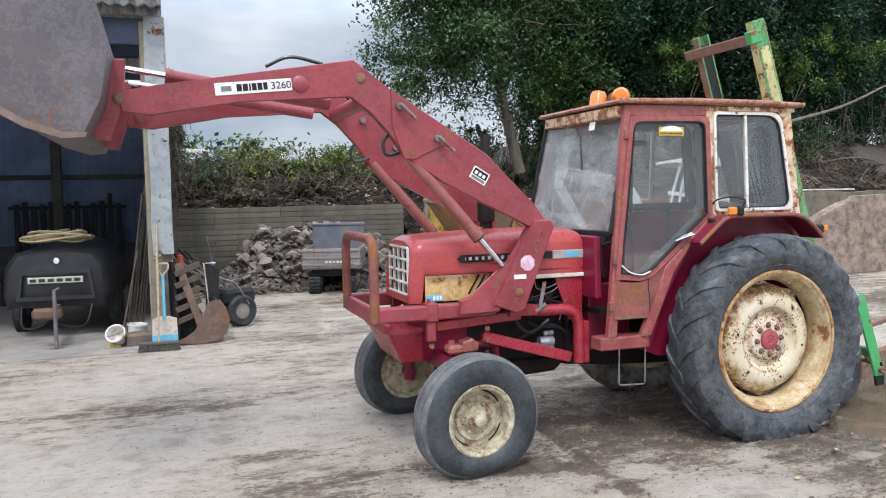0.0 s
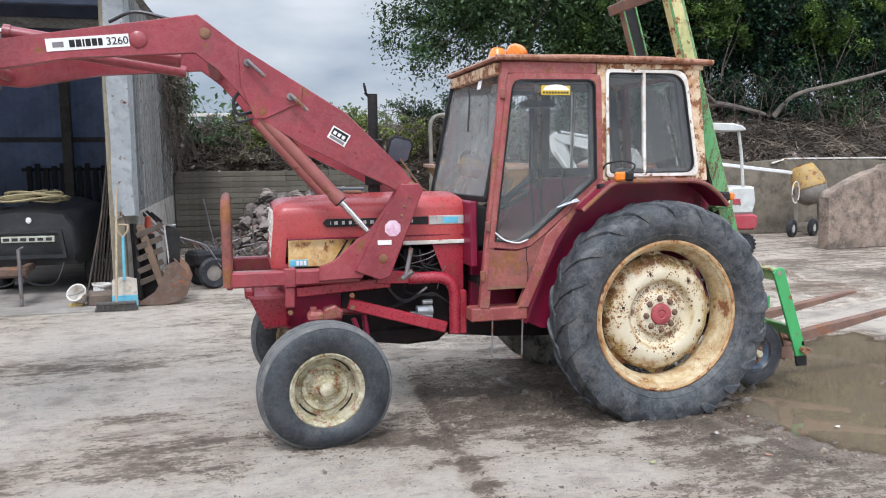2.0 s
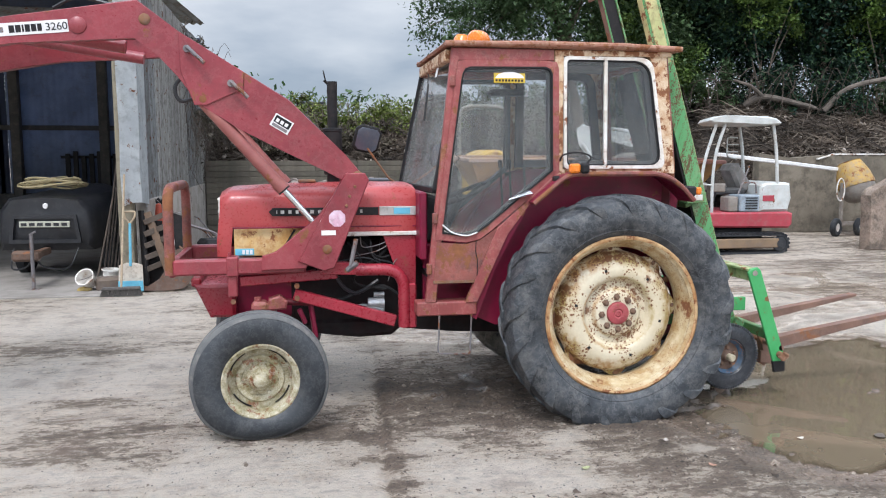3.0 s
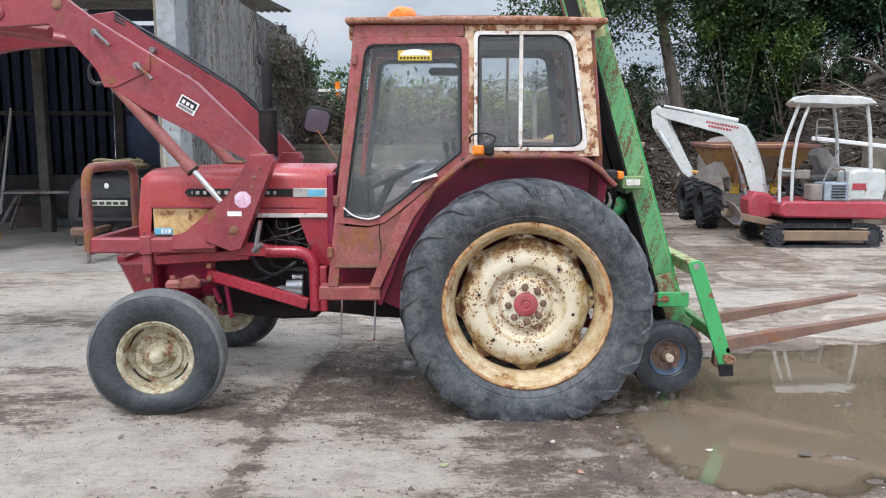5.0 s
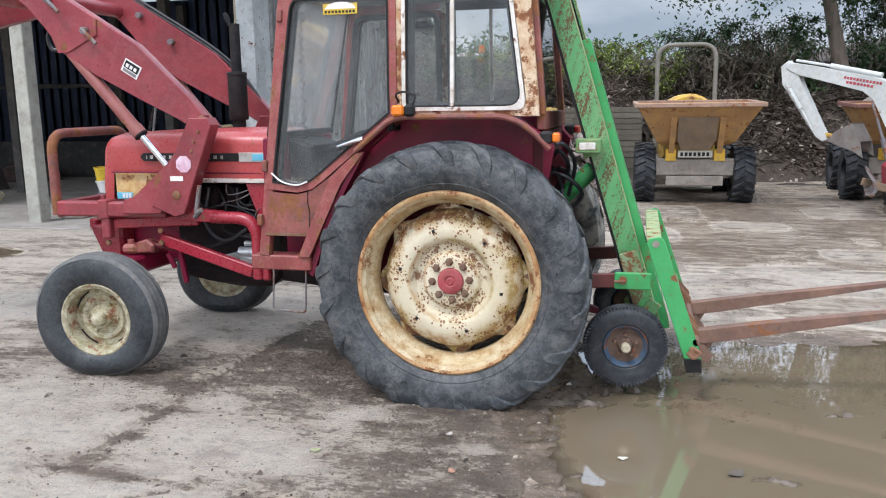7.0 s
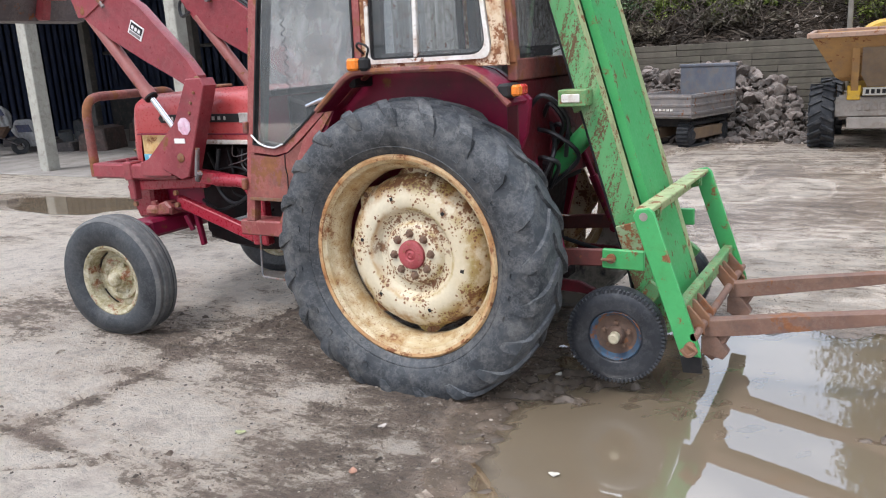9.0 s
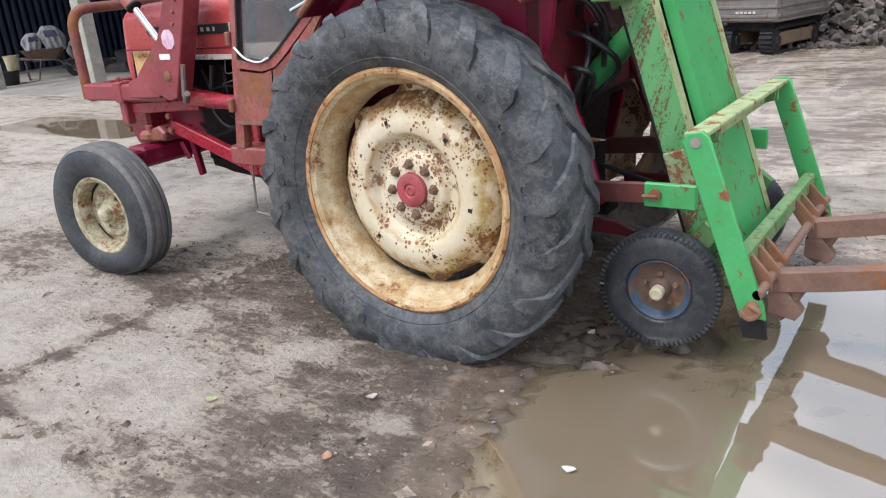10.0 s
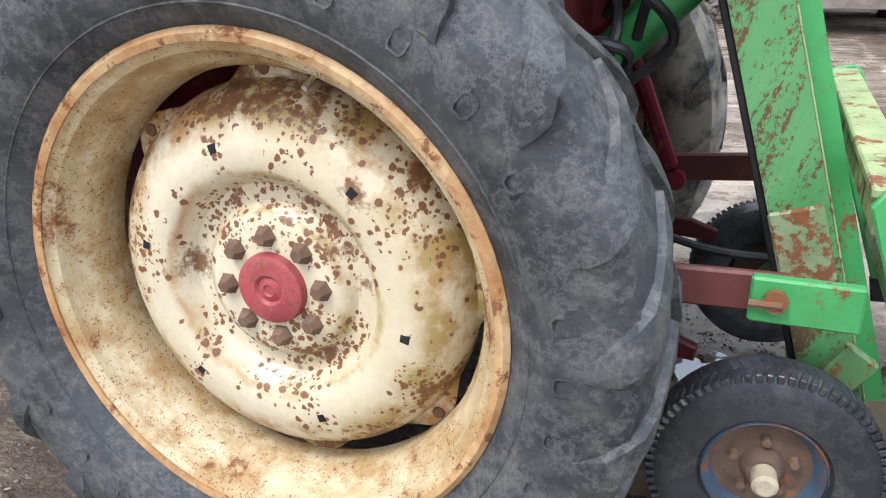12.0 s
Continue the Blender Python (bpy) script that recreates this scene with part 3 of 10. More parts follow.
def tube(bm, pts, r, seg=10, r1=None, flat=1.0):
    """A round bar along the points; r1: its radius at the end."""
    ps = [Vector(p) for p in pts]
    n = len(ps)
    rings, up = [], None
    for i, p in enumerate(ps):
        d = (ps[min(i + 1, n - 1)] - ps[max(i - 1, 0)]).normalized()
        if up is None:
            up = d.orthogonal().normalized()
        up = (up - d * up.dot(d)).normalized()
        side = d.cross(up)
        rr = r if r1 is None else r + (r1 - r) * i / (n - 1)
        rings.append([bm.verts.new(p + rr * (math.cos(a) * up + math.sin(a) * side * flat)) for a in (2 * math.pi * k / seg for k in range(seg))])
    for a, b in zip(rings, rings[1:]):
        for k in range(seg):
            bm.faces.new((a[k], a[(k + 1) % seg], b[(k + 1) % seg], b[k]))
    bm.faces.new(rings[0][::-1])
    bm.faces.new(rings[-1])
    return [v for q in rings for v in q]


def bar(bm, p0, p1, w, h, bev=0.005, up=(0, 0, 1)):
    """A square bar from p0 to p1, w across and h high."""
    a, b = Vector(p0), Vector(p1)
    d = (b - a).normalized()
    side = d.cross(Vector(up)).normalized()
    m = Matrix((d, side, side.cross(d))).transposed().to_4x4()
    m.translation = (a + b) / 2
    ln = (b - a).length
    return box(bm, -ln / 2, ln / 2, -w / 2, w / 2, -h / 2, h / 2, bev, m)


def lathe(bm, prof, seg=48, c=(0, 0, 0), closed=False, cap=False):
    """A profile of (radius, y) turned round the y axis."""
    rows = []
    for r, y in prof:
        if r < 1e-5:
            rows.append([bm.verts.new((c[0], c[1] + y, c[2]))])
        else:
            rows.append([bm.verts.new((c[0] + r * math.cos(a), c[1] + y, c[2] + r * math.sin(a))) for a in (2 * math.pi * k / seg for k in range(seg))])
    pairs = list(zip(rows, rows[1:])) + ([(rows[-1], rows[0])] if closed else [])
    for a, b in pairs:
        for k in range(seg):
            j = (k + 1) % seg
            q = [a[k % len(a)], a[j % len(a)], b[j % len(b)], b[k % len(b)]]
            q = [v for i, v in enumerate(q) if v not in q[:i]]
            if len(q) > 2:
                bm.faces.new(q)
    return [v for row in rows for v in row]


def flatten(bm, z):
    for v in bm.verts:
        if v.co.z < z:
            v.co.z = z


def leaves(count, centre, size, leaf, seed, clumps=60, squash=1.0, name="crown", hang=0.0):
    """A crown of many leaf blades gathered in uneven clumps."""
    rng = np.random.default_rng(seed)
    cx = rng.normal(0, 0.42, (clumps, 3))
    cx /= np.maximum(1.0, np.linalg.norm(cx, axis=1))[:, None]
    cr = rng.uniform(0.07, 0.22, clumps)
    pick = rng.integers(0, clumps, count)
    off = rng.normal(0, 1, (count, 3)) * cr[pick][:, None] * 0.62
    p = (cx[pick] + off) * np.array(size) * np.array((1, 1, squash)) + np.array(centre)
    if hang:
        p[:, 2] -= np.abs(rng.normal(0, hang, count)) * (rng.random(count) < 0.4)
    # blades droop outwards and mostly turn their faces up
    a = rng.uniform(0, 2 * math.pi, count)
    d = np.stack([np.cos(a), np.sin(a), rng.normal(-0.5, 0.7, count)], 1)
    d /= np.linalg.norm(d, axis=1)[:, None]
    e = np.stack([-np.sin(a), np.cos(a), rng.normal(0, 0.9, count)], 1)
    e /= np.linalg.norm(e, axis=1)[:, None]
    s = rng.uniform(0.6, 1.3, count)[:, None] * leaf
    v = np.stack([p, p + d * s * 0.5 + e * s * 0.28, p + d * s, p + d * s * 0.5 - e * s * 0.28], 1).reshape(-1, 3)
    me = bpy.data.meshes.new(name)
    me.from_pydata(v.tolist(), [], [(4 * i, 4 * i + 1, 4 * i + 2, 4 * i + 3) for i in range(count)])
    return me


def fbm(x, y, seed=0, octaves=4, scale=1.0):
    """Smooth noise on arrays, about -1 to 1."""
    rng = np.random.default_rng(seed)
    out, amp, tot = np.zeros_like(x, dtype=float), 1.0, 0.0
    for o in range(octaves):
        f = scale * 2 ** o
        for _ in range(5):
            a, ph = rng.uniform(0, 2 * math.pi), rng.uniform(0, 2 * math.pi)
            k = f * rng.uniform(0.6, 1.4)
            out += amp * np.sin(k * (x * math.cos(a) + y * math.sin(a)) + ph + 1.3 * np.sin(0.7 * k * (x * math.sin(a) - y * math.cos(a)) + ph * 2))
        tot += amp * 2.2
        amp *= 0.55
    return out / tot

# ---- ground: mud over concrete, with a puddle behind the tractor ----
def axis(lo, f0, f1, hi, fine, grow=1.16):
    xs = list(np.arange(f0, f1, fine))
    s, x = fine, f1
    while x < hi:
        xs.append(x)
        s = min(s * grow, 400)
        x += s
    s, x = fine, f0 - fine
    while x > lo:
        xs.insert(0, x)
        s = min(s * grow, 400)
        x -= s
    return np.array([lo - 1] + xs + [hi])


def joint(x, y, x0, y0, x1, y1, w):
    """1 on a line from one point to another, 0 beyond w from it."""
    dx, dy = x1 - x0, y1 - y0
    t = np.clip(((x - x0) * dx + (y - y0) * dy) / (dx * dx + dy * dy), 0, 1)
    return np.clip(1 - np.hypot(x - x0 - t * dx, y - y0 - t * dy) / w, 0, 1)


def blob(x, y, cx, cy, rx, ry):
    return np.exp(-(((x - cx) / rx) ** 2 + ((y - cy) / ry) ** 2))


def ground_parts(x, y):
    near = np.exp(-((x / 9) ** 2 + ((y + 1) / 7) ** 4))
    n1, n2, n3, n4 = fbm(x, y, 1, 4, 1.1), fbm(x, y, 2, 4, 4.0), fbm(x, y, 3, 3, 14.0), fbm(x, y, 9, 2, 42.0)
    edge = -1.50 + 0.064 * y + 0.02 * n2
    right = 1 / (1 + np.exp(-(x - edge) / 0.02))
    # mud: thick right of the slab joint, thin and streaky left of it
    streak = fbm(0.6 * x + 0.3 * y, 1.4 * y - 0.3 * x, 5, 4, 2.2)
    left_mud = 0.22 + 0.30 * streak + 0.18 * n2 + 0.36 * np.exp(-((y + 0.80 + 0.10 * n1) / 0.30) ** 2) + 0.25 * np.exp(-((y - 1.75 + 0.1 * n1) / 0.35) ** 2)
    right_mud = 0.69 + 0.16 * n1 + 0.11 * n2 + 0.03 * np.exp(-((y - 0.1) / 0.9) ** 2) - 0.16 / (1 + np.exp((y + 1.18 + 0.12 * n2) / 0.07)) - 0.30 / (1 + np.exp(-np.clip((y - 0.95) / 0.15, -60, 60)))
    wob_x, wob_y = x + 0.07 * n2 + 0.02 * n3, y + 0.06 * n3 + 0.04 * n1
    pale = blob(wob_x, wob_y, -1.03, -1.55, 0.40, 0.30) + 0.9 * blob(wob_x, wob_y, -0.42, -1.04, 0.27, 0.12) + 1.1 * blob(wob_x, wob_y, 0.25, -1.37, 0.09, 0.05)
    pale = pale + 0.9 * blob(wob_x, wob_y, -0.75, -2.20, 0.40, 0.16) + 0.5 * blob(wob_x, wob_y, -0.55, -1.70, 0.20, 0.12) + 0.7 * blob(wob_x, wob_y, -1.28, -1.0, 0.22, 0.22)
    boggy = blob(wob_x, wob_y, -0.95, 0.25, 0.75, 0.55) + blob(wob_x, wob_y, 0.25, -0.55, 0.35, 0.20)
    right_mud = right_mud + 0.04 * boggy + 0.26 * np.exp(-(((x - 1.5) / 1.75) ** 6 + ((y + 0.45) / 1.45) ** 6))
    right_mud = right_mud - 0.46 * np.clip(pale, 0, 1.1) - 0.30 * (1 / (1 + np.exp(-(x - 2.6) / 0.4)))
    wide = 0.03 + 0.08 * np.clip((-0.9 - y) / 1.0, 0, 1)
    strip = np.exp(-((x - edge - wide) / wide) ** 4) * (y < 0.3) * 0.15 + 0.22 * joint(x, y, -2.7, -1.40, -1.64, -1.93, 0.07)
    strip = strip + 0.30 * joint(x, y, -1.60, -1.95, -0.90, -2.03, 0.06)
    far = 1 / (1 + np.exp(-(y - 2.0) / 0.5))
    mud = right_mud * right + left_mud * (1 - right)
    mud = mud * (1 - far) + far * (0.36 + 0.15 / (1 + np.exp(-(x - 0.6) / 0.7)) + 0.20 * streak + 0.16 * n1 + 0.30 * blob(x, y, 0.4, 7.4, 1.6, 1.0)) + strip * (1 - far)
    # paler, cleaner slabs along the near side, with a packed joint between two of them
    south = 1 / (1 + np.exp(np.clip((y + 1.98 + 0.10 * (x + 1.62) + 0.012 * n3) / 0.012, -60, 60))) / (1 + np.exp(np.clip((x + 0.52 + 0.22 * n2) / 0.05, -60, 60)))
    mud = mud * (1 - south) + south * (0.10 + 0.14 * streak + 0.10 * n2 + 0.65 * joint(x, y, -0.98, -2.06, -1.75, -2.50, 0.045))
    mud = np.clip(mud, 0, 1.1)
    # the puddle behind the tractor, with ridges of mud standing out of it
    pud = 1.35 * np.exp(-(((x - 1.85 - 0.28 * np.clip(-1.1 - y, 0, 1)) / 1.36) ** 6 + ((y + 0.62 - 0.22 * (x - 1.0)) / 1.28) ** 6)) - 0.35
    bank = np.clip((pud + 0.32) / 0.25, 0, 1)
    pud = pud + 0.26 * n2 + 0.17 * n3 + 0.10 * n1
    for cx, cy, rx, ry, k in ((0.74, -0.60, 0.16, 0.06, 0.7), (0.85, -0.36, 0.30, 0.10, 0.9), (1.36, -0.46, 0.20, 0.09, 0.35), (1.60, -1.38, 0.13, 0.05, 0.7),
                              (0.46, -0.60, 0.16, 0.20, 0.8), (2.05, -0.50, 0.16, 0.06, 0.7), (0.50, -1.10, 0.12, 0.20, 0.6), (0.72, -1.50, 0.10, 0.03, 0.5)):
        pud = pud - 1.7 * k * (0.42 + 0.6 * n3 + 0.5 * n4) * blob(x, y, cx, cy, rx, ry)
    pud = np.clip(pud, 0, 1)
    ridge = sum(blob(x, y, cx, cy, 0.25, 0.12) for cx, cy in ((0.74, -0.60), (0.85, -0.36), (1.36, -0.46), (0.46, -0.60)))
    pud2 = np.clip(np.exp(-(((x + 7.9) / 2.0) ** 4 + ((y - 2.62) / 0.66) ** 4)) + 0.2 * n2 - 0.4, 0, 0.6)
    # thin wet film on low spots of the far yard
    film = np.clip(1.8 * np.exp(-(((x - 1.9) / 3.6) ** 4 + ((y - 5.4) / 3.9) ** 4)) * (0.50 + 0.9 * n1 + 0.8 * streak), 0, 0.62)
    shore = np.clip(1.25 * np.exp(-(((x - 1.6) / 1.9) ** 4 + ((y + 0.5) / 1.7) ** 4)), 0, 1)
    thick = np.clip((mud - 0.45) * 2.0, 0, 1) * (1 - 0.6 * far)
    h = 0.010 * n1 + thick * (0.008 * n2 + 0.012 * (1 - 0.7 * bank) * np.clip(n3 + 0.1, -0.2, 1) + 0.030 * (1 - 0.65 * bank) * np.clip(n4 - 0.02, 0, 1) * (0.4 + 0.6 * np.clip(n2 + 0.4, 0, 1)) * (1 + 1.2 * boggy))
    h = h + 0.008 * ridge * np.clip(n4 + 0.1, 0, 1)
    h = h - 0.034 * np.clip(pud * 1.8, 0, 1) - 0.05 * pud2
    h = h - 0.020 * joint(x, y, -1.64, -2.3, -1.40, 1.7, 0.035) - 0.012 * joint(x, y, -2.7, -1.40, -1.64, -1.93, 0.035)
    h = h - 0.012 * joint(x, y, -0.98, -2.06, -1.75, -2.50, 0.03) - 0.012 * joint(x, y, -6.5, 3.95, 4, 4.6, 0.06)
    mud = np.clip(mud + 0.30 * bank, 0, 1.1)
    wet = np.clip(np.clip(pud * 3, 0, 1) + 0.30 * bank + np.clip(pud2 * 3, 0, 1) + film + 0.45 * shore * (0.6 + 0.5 * n2) + 0.65 * boggy * np.clip(0.5 + n2 + 0.6 * n3, 0, 1), 0, 1)
    return h * near, mud, wet


gx = axis(-900, -4.6, 4.4, 900, 0.055)
gx = np.unique(np.round(np.concatenate([gx[(gx < -2.0) | (gx > 2.1)], np.arange(-2.0, 2.1, 0.0185)]), 4))
gy = axis(-900, -3.6, 2.4, 1200, 0.055)
gy = np.unique(np.round(np.concatenate([gy[(gy < -2.2) | (gy > 0.7)], np.arange(-2.2, 0.7, 0.0185)]), 4))
GX, GY = np.meshgrid(gx, gy, indexing="ij")
GH, GM, GP = ground_parts(GX, GY)
nx, ny = GX.shape
idx = np.arange(nx * ny).reshape(nx, ny)
quads = np.stack([idx[:-1, :-1], idx[1:, :-1], idx[1:, 1:], idx[:-1, 1:]], -1).reshape(-1, 4)
g_me = bpy.data.meshes.new("ground")
g_me.from_pydata(np.stack([GX, GY, GH], -1).reshape(-1, 3).tolist(), [], quads.tolist())
for key, arr in (("mud", GM), ("wet", GP)):
    at = g_me.attributes.new(key, "FLOAT", "POINT")
    at.data.foreach_set("value", arr.reshape(-1).astype(np.float32))


def ground_material():
    m, n, l, p = nodes_of("muddy concrete yard")
    co = n.new("ShaderNodeTexCoord").outputs["Object"]
    at, wt = n.new("ShaderNodeAttribute"), n.new("ShaderNodeAttribute")
    at.attribute_name, wt.attribute_name = "mud", "wet"
    big = noise_of(n, l, co, 0.85, 11, 0.70, (0.75, 1.5, 1))
    big.node.inputs["Distortion"].default_value = 0.5
    mid = noise_of(n, l, co, 5.5, 9, 0.72, (0.8, 1.3, 1))
    fine, grit = noise_of(n, l, co, 38, 7, 0.72), noise_of(n, l, co, 170, 3, 0.6)

    def add(a, b, k):
        q = n.new("ShaderNodeMath")
        q.operation, q.inputs[1].default_value = "MULTIPLY_ADD", k
        l.new(a, q.inputs[0])
        if isinstance(b, (int, float)):
            q.inputs[2].default_value = b
        else:
            l.new(b, q.inputs[2])
        return q.outputs[0]
    rag = noise_of(n, l, co, 15, 10, 0.74, (0.8, 1.35, 1))
    rag.node.inputs["Distortion"].default_value = 0.6
    smear = noise_of(n, l, co, 2.6, 11, 0.74, (0.45, 2.0, 1))

    def spread(v):
        return ramp_of(n, l, v, [(0.36, 0.0), (0.64, 1.0)])
    t = add(spread(big), -0.87, 0.22)
    for layer, k in ((spread(mid), 0.36), (spread(rag), 0.38), (spread(smear), 0.36), (spread(fine), 0.16)):
        t = add(layer, t, k)
    t = add(at.outputs["Fac"], t, 1.0)
    col = ramp_of(n, l, t, [(0.08, (0.90, 0.790, 0.672)), (0.35, (0.755, 0.630, 0.505)), (0.41, (0.49, 0.390, 0.303)), (0.58, (0.295, 0.221, 0.166)), (0.98, (0.105, 0.080, 0.062))])
    warm = noise_of(n, l, co, 3.4, 8, 0.68)
    col = mix_of(n, l, ramp_of(n, l, warm, [(0.50, 0.0), (0.66, 0.45)]), col, (0.40, 0.29, 0.225))
    col = mix_of(n, l, 0.34, col, ramp_of(n, l, grit, [(0.32, 0.62), (0.60, 1.0)]), "MULTIPLY")
    col = mix_of(n, l, 0.45, col, ramp_of(n, l, rag, [(0.36, 0.50), (0.47, 1.0), (0.66, 1.2)]), "MULTIPLY")
    # pale sand grains and dark crumbs
    vor = n.new("ShaderNodeTexVoronoi")
    vor.inputs["Scale"].default_value = 55
    l.new(mix_of(n, l, 0.05, co, n_color(n, l, co, 40)), vor.inputs["Vector"])
    crumb = mix_of(n, l, 1.0, ramp_of(n, l, vor.outputs["Distance"], [(0.16, 1.0), (0.26, 0.0)]), ramp_of(n, l, mid, [(0.50, 0.0), (0.58, 1.0)]), "MULTIPLY")
    col = mix_of(n, l, crumb, col, mix_of(n, l, vor.outputs["Color"], (0.09, 0.072, 0.060), (0.34, 0.29, 0.25)))
    wet = ramp_of(n, l, wt.outputs["Fac"], [(0.05, 0.0), (0.60, 1.0)])
    col = mix_of(n, l, wet, col, mix_of(n, l, 0.62, col, (0.085, 0.066, 0.050)))
    l.new(col, p.inputs["Base Color"])
    rg = ramp_of(n, l, t, [(0.40, 0.90), (0.65, 0.74), (0.95, 0.55)])
    shiny = add(wet, add(fine, add(mid, -0.62, 0.55), 0.65), 0.75)
    l.new(mix_of(n, l, ramp_of(n, l, shiny, [(0.30, 0.0), (0.62, 1.0)]), rg, (0.16, 0.16, 0.16)), p.inputs["Roughness"])
    # pressed tyre prints and clods where the mud lies thick
    wave = n.new("ShaderNodeTexWave")
    wave.inputs["Scale"].default_value, wave.inputs["Distortion"].default_value = 5.0, 9.0
    wave.inputs["Detail"].default_value, wave.inputs["Detail Scale"].default_value = 3.0, 1.6
    mp = n.new("ShaderNodeMapping")
    mp.inputs["Rotation"].default_value = (0, 0, 0.6)
    l.new(co, mp.inputs["Vector"])
    l.new(mp.outputs[0], wave.inputs["Vector"])
    prints = mix_of(n, l, 1.0, ramp_of(n, l, t, [(0.40, 0.0), (0.70, 1.0)]), wave.outputs["Fac"], "MULTIPLY")
    bump_of(n, l, p, add(prints, add(crumb, add(mid, add(rag, add(fine, grit, 1.6), 3.0), 1.6), 0.6), 0.7), 1.0, 0.040)
    # standing wet lies flatter than dry mud
    l.new(ramp_of(n, l, shiny, [(0.30, 1.0), (0.62, 0.22)]), p.inputs["Normal"].links[0].from_node.inputs["Strength"])
    return m


YARD = ground_material()
ground = link_mesh("ground", g_me, YARD, None, "wet brown mud smeared over pale worn concrete yard", 60)
tagged(ground, "", "ground", "", "structure")


def clods(count, x0, x1, y0, y1, seed):
    """Small broken lumps of mud and grit lying on the yard, thickest where the mud is."""
    rng = np.random.default_rng(seed)
    x, y = rng.uniform(x0, x1, count), rng.uniform(y0, y1, count)
    h, mud, wet = ground_parts(x, y)
    keep = (rng.random(count) < 0.12 + 0.9 * np.clip(mud - 0.25, 0, 1)) & (h > -0.012) & (fbm(x, y, 21, 3, 5.0) > rng.normal(-0.1, 0.35, count))
    x, y, h, mud, wet = x[keep], y[keep], h[keep], mud[keep], wet[keep]
    k = len(x)
    size = 0.0032 * np.exp(np.abs(rng.normal(0, 0.62, k)))
    shape = np.array([(1, 0, 0), (0, 1, 0), (-1, 0, 0), (0, -1, 0), (0, 0, 1), (0.5, 0.5, 0.75), (-0.5, -0.4, 0.8)])
    v = shape[None] * size[:, None, None] * rng.uniform(0.55, 1.5, (k, 7, 3)) * np.stack([rng.uniform(0.8, 1.7, k), np.ones(k), rng.uniform(0.45, 0.95, k)], 1)[:, None, :]
    a = rng.uniform(0, 2 * math.pi, k)
    c, s_ = np.cos(a)[:, None], np.sin(a)[:, None]
    v = np.stack([v[..., 0] * c - v[..., 1] * s_ + x[:, None], v[..., 0] * s_ + v[..., 1] * c + y[:, None], v[..., 2] + h[:, None] - 0.0006], -1)
    tris = ((0, 5, 4), (0, 1, 5), (1, 4, 5), (1, 2, 4), (2, 6, 4), (2, 3, 6), (3, 4, 6), (3, 0, 4))
    me = bpy.data.meshes.new("mud_clods")
    me.from_pydata(v.reshape(-1, 3).tolist(), [], [(7 * i + p, 7 * i + q, 7 * i + r) for i in range(k) for p, q, r in tris])
    for key, arr in (("mud", np.clip(mud + rng.normal(0.05, 0.22, k), 0, 1.1)), ("wet", wet)):
        lay = me.attributes.new(key, "FLOAT", "POINT")
        lay.data.foreach_set("value", np.repeat(arr, 7).astype(np.float32))
    return me


mud_clods = link_mesh("mud_clods", clods(38000, -3.0, 1.3, -2.7, 1.6, 33), YARD, None, "", 0)
tagged(mud_clods, "small brown mud clods and grit on the yard", "mud clods", "", "stuff")


def water_material():
    """Murky water: clear at the shallow edge, brown where it is deeper, glossy on top."""
    m, n, l, p = nodes_of("muddy puddle water")
    n.remove(p)
    co = n.new("ShaderNodeTexCoord").outputs["Object"]
    at = n.new("ShaderNodeAttribute")
    at.attribute_name = "depth"
    df, tr, gl = n.new("ShaderNodeBsdfDiffuse"), n.new("ShaderNodeBsdfTransparent"), n.new("ShaderNodeBsdfGlossy")
    l.new(mix_of(n, l, noise_of(n, l, co, 1.5, 5), (0.205, 0.160, 0.108), (0.155, 0.120, 0.082)), df.inputs["Color"])
    tr.inputs[0].default_value, gl.inputs["Roughness"].default_value = (0.86, 0.80, 0.70, 1), 0.025
    rip = n.new("ShaderNodeBump")
    rip.inputs["Strength"].default_value, rip.inputs["Distance"].default_value = 0.03, 0.01
    l.new(noise_of(n, l, co, 9, 2), rip.inputs["Height"])
    l.new(rip.outputs[0], gl.inputs["Normal"])
    fr = n.new("ShaderNodeFresnel")
    fr.inputs["IOR"].default_value = 3.0
    under, top = n.new("ShaderNodeMixShader"), n.new("ShaderNodeMixShader")
    l.new(ramp_of(n, l, at.outputs["Fac"], [(0.0, 0.10), (0.25, 0.55), (0.62, 0.97)]), under.inputs[0])
    l.new(tr.outputs[0], under.inputs[1])
    l.new(df.outputs[0], under.inputs[2])
    l.new(fr.outputs[0], top.inputs[0])
    l.new(under.outputs[0], top.inputs[1])
    l.new(gl.outputs[0], top.inputs[2])
    l.new(top.outputs[0], n["Material Output"].inputs["Surface"])
    return m


